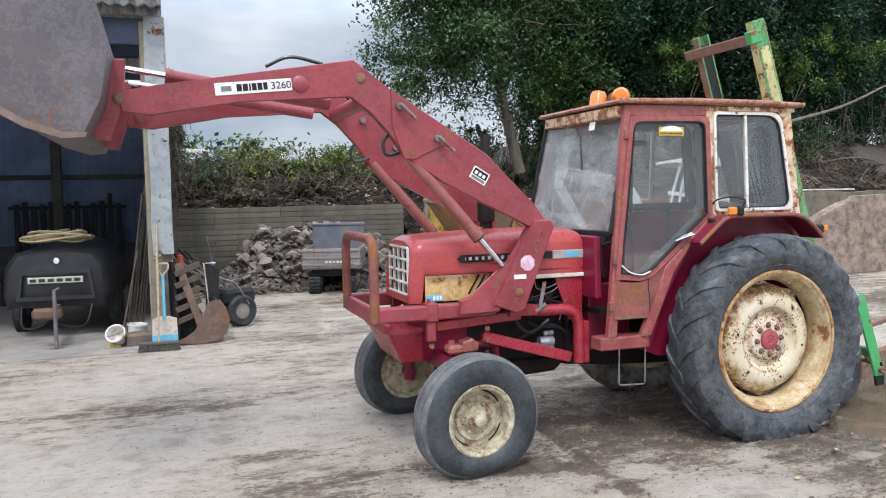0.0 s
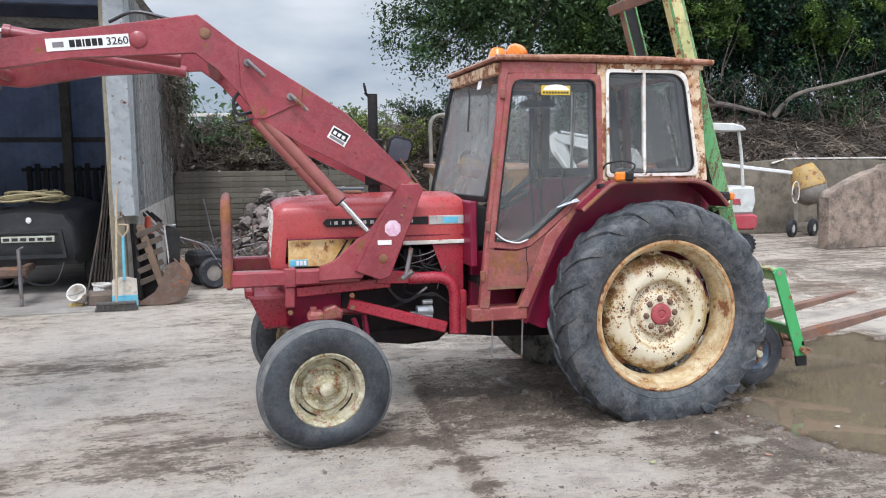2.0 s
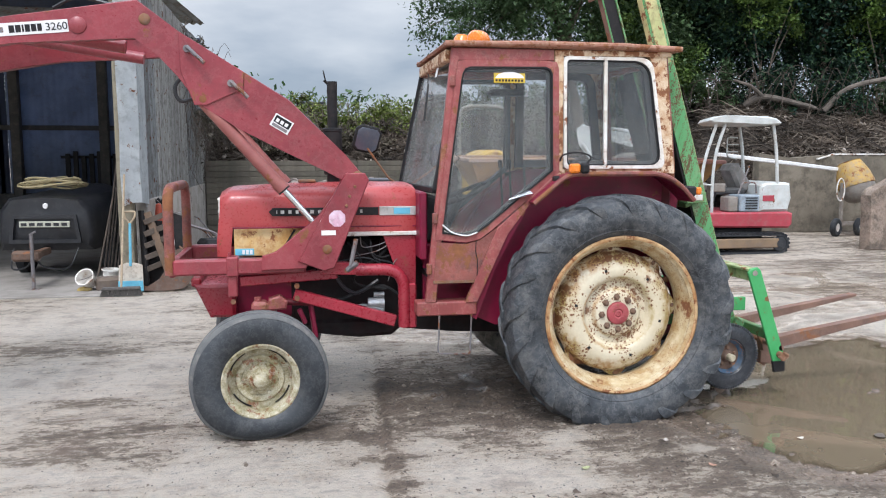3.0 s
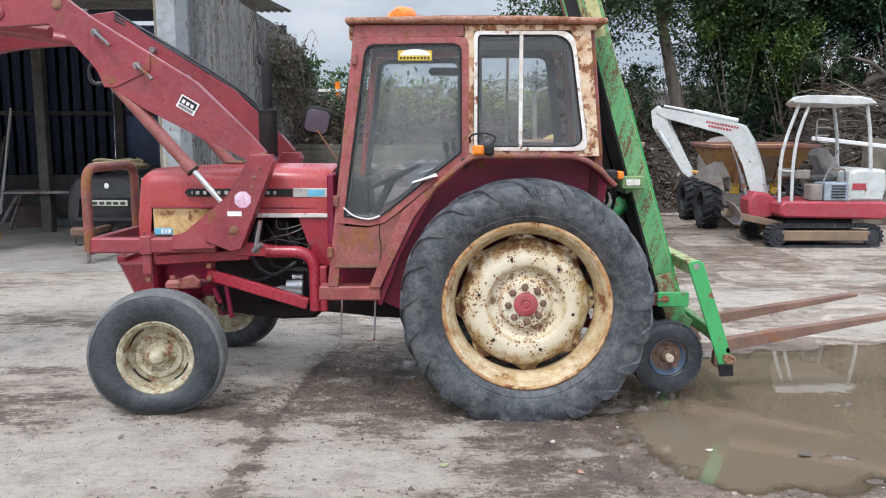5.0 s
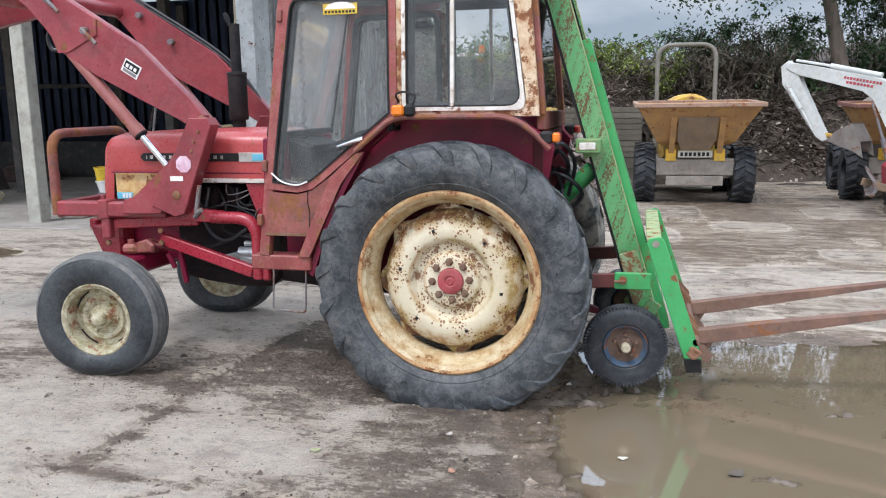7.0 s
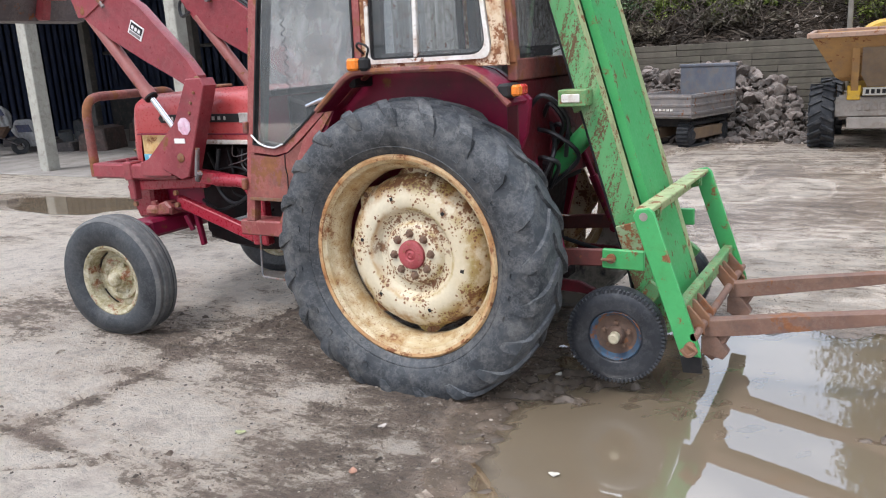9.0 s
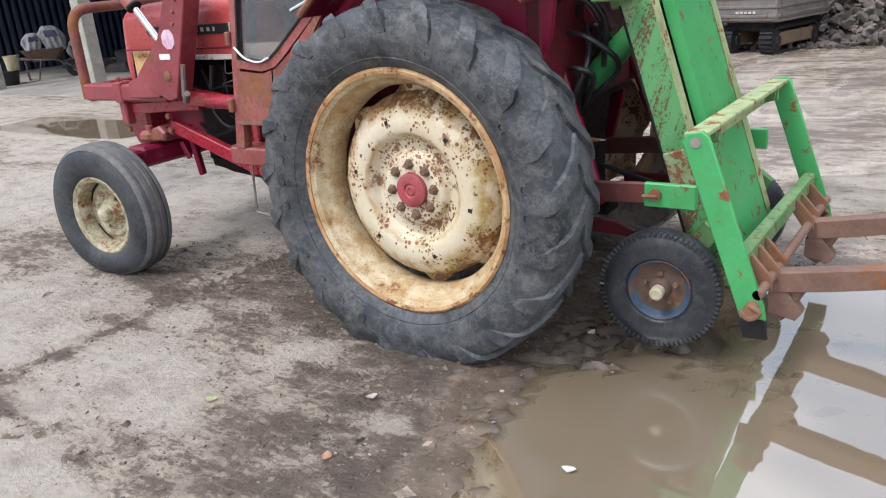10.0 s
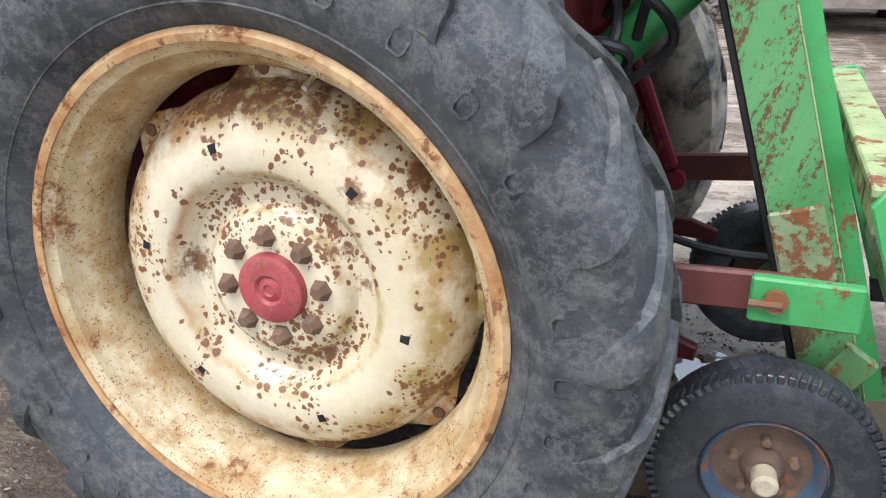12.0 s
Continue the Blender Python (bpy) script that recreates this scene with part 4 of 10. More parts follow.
WATER = water_material()
for nm, x0, x1, y0, y1, z, step in (("puddle", 0.2, 3.8, -2.6, 1.3, -0.0125, 0.03), ("puddle", -10.6, -5.5, 1.6, 3.7, -0.008, 0.08)):
    wx, wy = np.meshgrid(np.arange(x0, x1, step), np.arange(y0, y1, step), indexing="ij")
    deep = np.clip((z - ground_parts(wx, wy)[0]) / 0.022, 0, 1)
    nx, ny = wx.shape
    idx = np.arange(nx * ny).reshape(nx, ny)
    me = bpy.data.meshes.new(nm)
    me.from_pydata(np.stack([wx, wy, np.full_like(wx, z)], -1).reshape(-1, 3).tolist(), [], np.stack([idx[:-1, :-1], idx[1:, :-1], idx[1:, 1:], idx[:-1, 1:]], -1).reshape(-1, 4).tolist())
    at = me.attributes.new("depth", "FLOAT", "POINT")
    at.data.foreach_set("value", deep.reshape(-1).astype(np.float32))
    pd = link_mesh(nm, me, WATER, None, "shallow brown muddy puddle lying on the yard")
    pd.visible_shadow = False
    tagged(pd, "", "puddle", "", "structure")

# ---- the tractor ----
tractor = thing("tractor", "faded red farm tractor with rusty cab and cream wheels", "tractor", (0, 0.09, 0))


def press(bm, side):
    """Where the tyre meets the ground it flattens and bulges."""
    for v in bm.verts:
        if v.co.z < 0.0:
            v.co.y += (v.co.y - 0.79 * side) * min(0.1, -v.co.z * 1.2)
            v.co.z = -0.004


def rear_wheel(side):
    """side -1: camera side. Built round its own axis, then set on the ground."""
    hub = Matrix.Translation((-0.007, 0.79 * side, 0.686)) @ Matrix.Diagonal((1, side * -1, 1, 1))
    # rim barrel; y below zero is outwards
    bm = B()
    lathe(bm, [(0.493, -0.122), (0.508, -0.114), (0.500, -0.100), (0.476, -0.098), (0.470, -0.06), (0.452, -0.045), (0.440, 0.0), (0.440, 0.05), (0.470, 0.07), (0.480, 0.098),
               (0.508, 0.110), (0.508, 0.118), (0.470, 0.112), (0.455, 0.075), (0.430, 0.052), (0.428, -0.005), (0.446, -0.055), (0.458, -0.066), (0.468, -0.104)], 72, closed=True)
    bmesh.ops.transform(bm, matrix=hub, verts=bm.verts)
    wheel = part("rear_wheel", bm, RIM_OCHRE, tractor, "ochre-stained rear wheel rim")
    bm = B()
    lathe(bm, [(0.486, -0.124), (0.500, -0.128), (0.511, -0.120), (0.511, -0.112), (0.500, -0.108), (0.488, -0.114)], 72, closed=True)
    bmesh.ops.transform(bm, matrix=hub, verts=bm.verts)
    part("rim_edge", bm, RIM_LIP, wheel, "rusty orange rim edge")
    # tyre
    bm = B()
    lathe(bm, [(0.495, -0.100), (0.512, -0.118), (0.54, -0.142), (0.575, -0.163), (0.62, -0.174), (0.66, -0.172), (0.695, -0.164), (0.727, -0.148), (0.744, -0.10), (0.750, -0.05), (0.752, 0),
               (0.750, 0.05), (0.744, 0.10), (0.727, 0.148), (0.66, 0.172), (0.62, 0.174), (0.575, 0.163), (0.512, 0.118), (0.495, 0.100)], 96, closed=True)
    rubber = TYRE if side < 0 else TYRE_MUDDY
    count, wear = 21, random.Random(5 + side)
    for half in (-1, 1):
        for k in range(count):
            a0 = 2 * math.pi * (k + (0.5 if half > 0 else 0)) / count
            rows = []
            lug = B()
            prof = [(0.010, 0.768, 0.066), (-0.05, 0.768, 0.062), (-0.105, 0.763, 0.064), (-0.146, 0.752, 0.070), (-0.171, 0.733, 0.076), (-0.179, 0.704, 0.070), (-0.179, 0.674, 0.056), (-0.176, 0.648, 0.036)]
            for i, (yy, rr, w) in enumerate(prof):
                a = a0 - 0.235 * (max(0.0, 0.010 - yy) / 0.193) ** 0.9 - (0.02 * (i - 4) if i > 4 else 0.0)
                low = rr - 0.040 if i < 4 else rr - 0.012
                lo_y = yy + (0.0 if i < 4 else 0.022)
                for ww, r_, y_ in ((-w * 0.60, low, lo_y), (-w * 0.48 + wear.uniform(-0.005, 0.006), rr - wear.uniform(0.0, 0.004), yy), (w * 0.12, rr - wear.uniform(0.0, 0.003), yy),
                                   (w * 0.50 + wear.uniform(-0.007, 0.005), rr - wear.uniform(0.002, 0.007), yy + 0.002), (w * 0.62, low, lo_y)):
                    rows.append(lug.verts.new((r_ * math.cos(a + ww / 0.75), y_ if half < 0 else -y_, r_ * math.sin(a + ww / 0.75))))
            q = [rows[i * 5:i * 5 + 5] for i in range(len(prof))]
            for s, t in zip(q, q[1:]):
                for j in range(4):
                    lug.faces.new((s[j], s[j + 1], t[j + 1], t[j]))
            lug.faces.new(q[0])
            lug.faces.new(q[-1][::-1])
            bmesh.ops.transform(lug, matrix=hub, verts=lug.verts)
            press(lug, side)
            part("lug", lug, rubber, wheel, "", 30)
    # raised outlines on the sidewall, where worn lettering stands
    for a_mid, step in ((1.17, 0.215), (0.14, 0.175), (4.31, 0.215), (3.28, 0.175)):
        for k in range(4):
            m = Matrix.Rotation(-(a_mid - step * k), 4, "Y") @ Matrix.Translation((0.615, -0.1752, 0)) @ Matrix.Rotation(radians(90), 4, "Y")
            q0 = len(bm.verts)
            ring(bm, [(0.017, -0.012), (0.017, 0.012), (0.010, 0.021), (-0.010, 0.021), (-0.017, 0.012), (-0.017, -0.012), (-0.010, -0.021), (0.010, -0.021)],
                 [(0.013, -0.010), (0.013, 0.010), (0.008, 0.017), (-0.008, 0.017), (-0.013, 0.010), (-0.013, -0.010), (-0.008, -0.017), (0.008, -0.017)], 0.0004, 0.006)
            bm.verts.ensure_lookup_table()
            bmesh.ops.transform(bm, matrix=m, verts=bm.verts[q0:])
    lathe(bm, [(0.545, -0.140), (0.549, -0.1505), (0.556, -0.148)], 96)
    bmesh.ops.transform(bm, matrix=hub, verts=bm.verts)
    press(bm, side)
    part("tyre", bm, rubber, wheel, "worn grey tractor tyre with bar lugs", 22)
    # dished disc with eight lobes
    bm = B()
    seg = 128
    prof = [(0.0, 0.020), (0.088, 0.020), (0.132, 0.020), (0.146, 0.014), (0.155, -0.002), (0.166, -0.012), (0.208, -0.012), (0.222, 0.006), (0.233, 0.029), (0.250, 0.039), (0.290, 0.038), (0.318, 0.032), (0.342, 0.020), (0.364, 0.000), (0.380, -0.026), (0.390, -0.058)]
    rows = []
    for r, d in prof:
        rows.append([bm.verts.new((r * math.cos(2 * math.pi * k / seg), -d, r * math.sin(2 * math.pi * k / seg))) for k in range(seg)] if r else None)
    centre = bm.verts.new((0, -0.020, 0))
    for k in range(seg):
        bm.faces.new((centre, rows[1][k], rows[1][(k + 1) % seg]))
    for a, b in zip(rows[1:], rows[2:]):
        for k in range(seg):
            bm.faces.new((a[k], a[(k + 1) % seg], b[(k + 1) % seg], b[k]))
    flange = []
    for k in range(seg):
        a = 2 * math.pi * k / seg
        lobe = max(0.0, math.cos(8 * (a - 0.06)) * 0.80 + 0.20) ** 1.15
        r = 0.391 + 0.046 * lobe
        flange.append(bm.verts.new((r * math.cos(a), 0.072 - 0.012 * lobe, r * math.sin(a))))
    for k in range(seg):
        bm.faces.new((rows[-1][k], rows[-1][(k + 1) % seg], flange[(k + 1) % seg], flange[k]))
    bmesh.ops.recalc_face_normals(bm, faces=bm.faces[:])
    bmesh.ops.solidify(bm, geom=bm.faces[:], thickness=0.008)
    bmesh.ops.transform(bm, matrix=hub, verts=bm.verts)
    part("wheel_disc", bm, CREAM, wheel, "cream wheel disc speckled with rust", 40)
    # hub cap, nuts, square holes, clamp bolts
    bm = B()
    lathe(bm, [(0.0, -0.046), (0.010, -0.045), (0.013, -0.049), (0.026, -0.044), (0.032, -0.050), (0.060, -0.051), (0.071, -0.045), (0.074, -0.03), (0.074, -0.01)], 40)
    bmesh.ops.transform(bm, matrix=hub, verts=bm.verts)
    part("hub_cap", bm, PINKRED, wheel, "worn red hub cap")
    for k in range(8):
        a = 2 * math.pi * k / 8 + 0.07
        bm = B()
        lathe(bm, [(0.0, -0.050), (0.012, -0.050), (0.017, -0.044), (0.020, -0.036), (0.024, -0.028), (0.026, -0.018)], 6, (0.106 * math.cos(a), 0, 0.106 * math.sin(a)))
        bmesh.ops.transform(bm, matrix=hub, verts=bm.verts)
        part("wheel_nut", bm, NUT, wheel)
    for k in range(6):
        a = 2 * math.pi * k / 6 + 0.84
        bm = B()
        m = Matrix.Rotation(-a, 4, "Y") @ Matrix.Translation((0.290, -0.0450, 0))
        box(bm, -0.010, 0.010, -0.0015, 0.004, -0.010, 0.010, 0.002, m)
        bmesh.ops.transform(bm, matrix=hub, verts=bm.verts)
        part("bolt_hole", bm, BLACK, wheel)
    for k in range(8):
        a = 2 * math.pi * k / 8 + 0.06
        bm = B()
        m = Matrix.Rotation(-a, 4, "Y") @ Matrix.Translation((0.430, 0.072, 0))
        box(bm, -0.024, 0.012, -0.002, 0.024, -0.026, 0.026, 0.008, m)
        lathe(bm, [(0.0, 0.0), (0.012, 0.001), (0.015, 0.006), (0.015, 0.020)], 8, (0.414 * math.cos(a), 0.046, 0.414 * math.sin(a)))
        bmesh.ops.transform(bm, matrix=hub, verts=bm.verts)
        part("rim_clamp", bm, STEEL_RUST, wheel)
    bm = B()
    tube(bm, [(0.14, -0.03, 0.425), (0.135, -0.075, 0.405)], 0.006, 8)
    bmesh.ops.transform(bm, matrix=hub, verts=bm.verts)
    part("valve", bm, CHROME, wheel)


rear_wheel(-1)
rear_wheel(1)


def settle(bm):
    """The lower part of a tyre gives way to the ground."""
    for v in bm.verts:
        if v.co.z < 0.16:
            v.co.z = -0.004 + 0.164 * ((v.co.z + 0.056) / 0.216) ** 1.15 if v.co.z > -0.056 else -0.004


# Dusty tread; its paler colour also puts in the shading against the sidewall.
TREAD = surf("dusty tread rubber, paler for shading contrast", (0.085, 0.087, 0.090), (0.13, 0.13, 0.128), 5, 70, 0.8, dirt=0.35, dirt_col=(0.20, 0.185, 0.17), bump=0.4, dist=0.003)


def front_wheel(side):
    hub = Matrix.Translation((-2.267, 0.79 * side, 0.358)) @ Matrix.Rotation(0.09, 4, "Z") @ Matrix.Diagonal((1, side * -1, 1, 1))
    bm = B()
    lathe(bm, [(0.222, -0.082), (0.235, -0.078), (0.232, -0.068), (0.214, -0.066), (0.205, -0.03), (0.195, 0.0), (0.205, 0.05), (0.232, 0.07), (0.235, 0.08), (0.205, 0.07), (0.188, 0.02), (0.188, -0.02), (0.200, -0.068)], 56, closed=True)
    bmesh.ops.transform(bm, matrix=hub, verts=bm.verts)
    wheel = part("front_wheel", bm, FRONT_RIM, tractor, "mossy cream front wheel rim")
    bm = B()
    lathe(bm, [(0.222, -0.070), (0.238, -0.086), (0.270, -0.102), (0.310, -0.108), (0.345, -0.104), (0.375, -0.092), (0.394, -0.080), (0.403, -0.068), (0.404, -0.052), (0.397, -0.046), (0.397, -0.036), (0.408, -0.030),
               (0.410, -0.012), (0.401, -0.007), (0.401, 0.007), (0.410, 0.012), (0.408, 0.030), (0.397, 0.036), (0.397, 0.046), (0.404, 0.052), (0.403, 0.068), (0.394, 0.080), (0.345, 0.104), (0.310, 0.108), (0.238, 0.086), (0.222, 0.070)], 72, closed=True)
    bmesh.ops.transform(bm, matrix=hub, verts=bm.verts)
    settle(bm)
    ty = part("tyre", bm, TYRE_FRONT, wheel, "worn dark ribbed front tyre", 28)
    bm = B()
    lathe(bm, [(0.386, -0.0885), (0.397, -0.083), (0.4075, -0.070), (0.4085, -0.055), (0.399, -0.049), (0.399, -0.038), (0.411, -0.032), (0.414, -0.012), (0.402, -0.006), (0.402, 0.006),
               (0.414, 0.012), (0.411, 0.032), (0.399, 0.038), (0.399, 0.049), (0.4085, 0.055), (0.4075, 0.070), (0.397, 0.083), (0.386, 0.0885), (0.385, 0.04), (0.385, -0.04)], 72, closed=True)
    bmesh.ops.transform(bm, matrix=hub, verts=bm.verts)
    settle(bm)
    part("tread", bm, TREAD, ty, "dusty ribbed tread band, paler for shading contrast", 28)
    bm = B()
    lathe(bm, [(0.0, -0.072), (0.026, -0.070), (0.042, -0.062), (0.049, -0.046), (0.052, -0.034), (0.066, -0.028), (0.072, -0.010), (0.078, -0.004), (0.088, 0.004), (0.105, 0.012), (0.112, 0.004), (0.140, 0.0), (0.150, 0.012), (0.192, 0.016), (0.192, 0.03), (0.0, 0.03)], 48)
    bmesh.ops.transform(bm, matrix=hub, verts=bm.verts)
    part("wheel_disc", bm, FRONT_RIM, wheel, "mossy cream wheel disc and hub")
    for k in range(6):
        a = 2 * math.pi * k / 6
        bm = B()
        lathe(bm, [(0.0, -0.020), (0.010, -0.018), (0.013, -0.008), (0.014, 0.0)], 6, (0.100 * math.cos(a), 0.012, 0.100 * math.sin(a)))
        bmesh.ops.transform(bm, matrix=hub, verts=bm.verts)
        part("wheel_nut", bm, FRONT_RIM, wheel)
    for k in range(4):
        a0 = 2 * math.pi * k / 4 + 0.5
        bm = B()
        lo = [[bm.verts.new((r * math.cos(a), y, r * math.sin(a))) for r, y in ((0.176, 0.0085), (0.184, 0.0095), (0.184, 0.018), (0.176, 0.018))] for a in np.linspace(a0, a0 + 0.75, 9)]
        for p, q in zip(lo, lo[1:]):
            for j in range(4):
                bm.faces.new((p[j], p[(j + 1) % 4], q[(j + 1) % 4], q[j]))
        bm.faces.new(lo[0])
        bm.faces.new(lo[-1][::-1])
        bmesh.ops.transform(bm, matrix=hub, verts=bm.verts)
        part("disc_slot", bm, BLACK, wheel, "dark gap between disc and rim")


front_wheel(-1)
front_wheel(1)


# hood: sections along x, (x, half width, top, bottom)
def hood_section(w, top, bottom):
    pts = [(-w, bottom), (-w - 0.004, bottom + 0.1), (-w, top - 0.10)]
    pts += [(-w + 0.10 - 0.10 * math.cos(a), top - 0.10 + 0.085 * math.sin(a)) for a in (0.35, 0.75, 1.15, 1.57)]
    pts += [(-w * 0.4, top)]
    return pts + [(-y, z) for y, z in pts[::-1]]


bm = B()
secs = [(-2.545, 0.285, 1.455, 1.04), (-2.515, 0.305, 1.475, 1.04), (-2.46, 0.315, 1.485, 1.04), (-2.44, 0.316, 1.487, 1.235), (-2.05, 0.330, 1.505, 1.235), (-1.6, 0.345, 1.512, 1.17), (-1.28, 0.352, 1.508, 1.17), (-1.245, 0.340, 1.49, 1.17), (-1.235, 0.30, 1.46, 1.17)]
rows = [[bm.verts.new((x - (0.03 if z > 1.3 and x < -2.5 else 0.0) * -0.8, y, z)) for y, z in hood_section(w, t, b)] for x, w, t, b in secs]
for a, b in zip(rows, rows[1:]):
    for k in range(len(a) - 1):
        bm.faces.new((a[k], a[k + 1], b[k + 1], b[k]))
bm.faces.new(rows[-1])
# nose frame round the grille
hole = [bm.verts.new((-2.535 + (0.02 if z > 1.3 else 0), y, z)) for y, z in [(max(-0.225, min(0.225, y)), max(1.085, min(1.415, z))) for y, z in hood_section(0.285, 1.455, 1.04)]]
for k in range(len(hole) - 1):
    bm.faces.new((rows[0][k], rows[0][k + 1], hole[k + 1], hole[k]))
bm.faces.new((rows[0][0], hole[0], hole[-1], rows[0][-1]))
bmesh.ops.remove_doubles(bm, verts=bm.verts[:], dist=0.0005)
part("hood", bm, HOOD_RED, tractor, "faded red rounded hood", 42)

bm = B()
box(bm, -2.50, -2.48, -0.24, 0.24, 1.07, 1.43, 0.0)
part("radiator_screen", bm, BLACK, tractor)
for k in range(5):
    bm = B()
    y = -0.22 + 0.11 * k
    box(bm, -2.535, -2.515, y - 0.008, y + 0.008, 1.085, 1.415, 0.003)
    part("grille_bar", bm, WHITE_TRIM, tractor, "off-white grille bar")
for k in range(5):
    bm = B()
    z = 1.09 + 0.0805 * k
    box(bm, -2.54, -2.52, -0.225, 0.225, z - 0.008, z + 0.008, 0.003)
    part("grille_bar", bm, WHITE_TRIM, tractor, "off-white grille bar")

for s in (-1, 1):
    # yellowed lower side panel with slots
    bm = B()
    box(bm, -2.435, -1.93, 0.300 * s, 0.318 * s, 1.045, 1.232, 0.004)
    p_ = part("side_panel", bm, surf("yellowed rusty panel", (0.60, 0.36, 0.11), (0.64, 0.47, 0.24), 7, 60, 0.6, rust=0.22, rust_scale=9, dirt=0.5, dirt_col=(0.42, 0.20, 0.055), stretch=(1, 1, 0.5)), tractor, "yellowed rusty side panel")
    for k in range(4):
        bm = B()
        bar(bm, (-2.125 + 0.045 * k, 0.321 * s, 1.09), (-2.045 + 0.045 * k, 0.321 * s, 1.215), 0.006, 0.012, 0.001)
        part("slot", bm, BLACK, p_)
    bm = B()
    box(bm, -2.43, -2.31, 0.319 * s, 0.323 * s, 1.05, 1.095, 0.002)
    d_ = part("decal", bm, BLUE, p_, "blue and white number decal")
    for k in range(3):
        bm = B()
        box(bm, -2.385 + 0.024 * k, -2.368 + 0.024 * k, 0.323 * s, 0.325 * s, 1.058, 1.087, 0)
        part("mark", bm, WHITE, d_)
    # name strip: a dark plate with pale letters, then silver and blue
    bm = B()
    poly(bm, [(-2.21, 1.333), (-2.185, 1.358), (-1.50, 1.358), (-1.50, 1.306), (-2.185, 1.306)], 0.338 * s, 0.356 * s, 0.002)
    n_ = part("name_plate", bm, BLACK, tractor, "black name strip with pale worn letters")
    x = -2.165
    for k, wdt in enumerate((0.012, 0.040, 0.036, 0.034, 0.038, 0.040, 0.040, 0.034, 0.012, 0.042, 0.040, 0.040, 0.032)):
        bm = B()
        box(bm, x + 0.004, x + max(0.010, wdt * 0.82 - 0.006), 0.356 * s, 0.358 * s, 1.321, 1.343, 0)
        part("letter_bar", bm, SILVER_TRIM, n_)
        x += wdt * 0.82 + 0.017
    bm = B()
    box(bm, -1.495, -1.252, 0.345 * s, 0.359 * s, 1.302, 1.362, 0.003)
    part("trim_strip", bm, SILVER_TRIM, tractor, "dull silver hood strip")
    bm = B()
    box(bm, -1.40, -1.29, 0.358 * s, 0.362 * s, 1.311, 1.352, 0.003)
    part("badge", bm, BLUE, tractor, "pale blue badge")
    bm = B()
    box(bm, -1.93, -1.245, 0.336 * s, 0.356 * s, 1.168, 1.196, 0.004)
    part("trim_strip", bm, WHITE_TRIM, tractor, "chipped white hood strip")
    bm = B()
    box(bm, -2.44, -1.245, 0.330 * s, 0.353 * s, 1.226, 1.236, 0.003)
    part("hood_seam", bm, RED_DARK, tractor)
    bm = B()
    poly(bm, [(-1.47, 1.165), (-1.25, 1.165), (-1.25, 0.84), (-1.36, 0.86)], 0.32 * s, 0.335 * s, 0.003)
    part("cowl_panel", bm, RED, tractor, "red cowl panel")

# engine, gearbox, axles
bm = B()
box(bm, -2.10, -1.28, -0.17, 0.17, 0.52, 1.12, 0.03)
eng = part("engine", bm, ENGINE, tractor, "oily dark engine block")
for k in range(4):
    bm = B()
    box(bm, -2.05 + 0.19 * k, -1.92 + 0.19 * k, -0.24, 0.24, 0.95, 1.15, 0.02)
    part("cylinder_head", bm, ENGINE, eng)
bm = B()
poly(bm, [(-2.05, 0.58), (-1.32, 0.58), (-1.32, 0.52), (-1.40, 0.455), (-1.62, 0.445), (-1.86, 0.48), (-2.05, 0.50)], -0.19, 0.19, 0.025)
part("sump", bm, ENGINE, eng)
for pts, r in (([(-1.75, -0.30, 1.13), (-1.78, -0.32, 0.9), (-1.66, -0.31, 0.78), (-1.50, -0.29, 0.86)], 0.013), ([(-1.98, -0.26, 1.0), (-1.85, -0.32, 0.98), (-1.6, -0.32, 1.02), (-1.42, -0.30, 0.94)], 0.006),
               ([(-1.55, -0.30, 1.13), (-1.53, -0.33, 1.02), (-1.40, -0.32, 0.97), (-1.35, -0.30, 0.84)], 0.006)):
    bm = B()
    tube(bm, curve(pts, 5), r, 7)
    part("engine_hose", bm, PLASTIC, eng)

bm = B()
poly(bm, [(-1.32, 0.50), (-1.32, 1.05), (-0.6, 1.0), (0.28, 0.95), (0.30, 0.50), (-0.4, 0.44), (-1.0, 0.47)], -0.2, 0.2, 0.02)
part("gearbox", bm, ENGINE, tractor, "dark gearbox housing")
bm = B()
tube(bm, [(0, -0.70, 0.686), (0, 0.70, 0.686)], 0.105, 20)
lathe(bm, [(0.0, -0.30), (0.19, -0.30), (0.2, -0.26), (0.2, 0.26), (0.19, 0.30), (0, 0.30)], 28, (0, 0, 0.686))
part("rear_axle", bm, RED_DARK, tractor, "dirty red rear axle housing")
bm = B()
box(bm, -2.35, -2.18, -0.56, 0.56, 0.57, 0.69, 0.02)
for s in (-1, 1):
    tube(bm, [(-2.267, 0.64 * s, 0.30), (-2.267, 0.64 * s, 0.66)], 0.045, 14)
    tube(bm, [(-2.267, 0.60 * s, 0.358), (-2.267, 0.74 * s, 0.358)], 0.04, 14)
    box(bm, -2.36, -2.18, 0.55 * s, 0.70 * s, 0.56, 0.68, 0.015)
part("front_axle", bm, RED_DARK, tractor, "red front axle beam")
bm = B()
poly(bm, [(-2.70, 0.86), (-2.44, 0.86), (-2.44, 0.64), (-2.60, 0.64)], -0.30, 0.30, 0.02)
box(bm, -2.72, -2.66, -0.26, 0.26, 0.84, 0.90, 0.01)
part("nose_weight", bm, RED, tractor, "red cast front weight block")
bm = B()
box(bm, -2.46, -1.95, -0.16, 0.16, 0.60, 1.0, 0.02)
part("front_bolster", bm, RED_DARK, tractor)
bm = B()
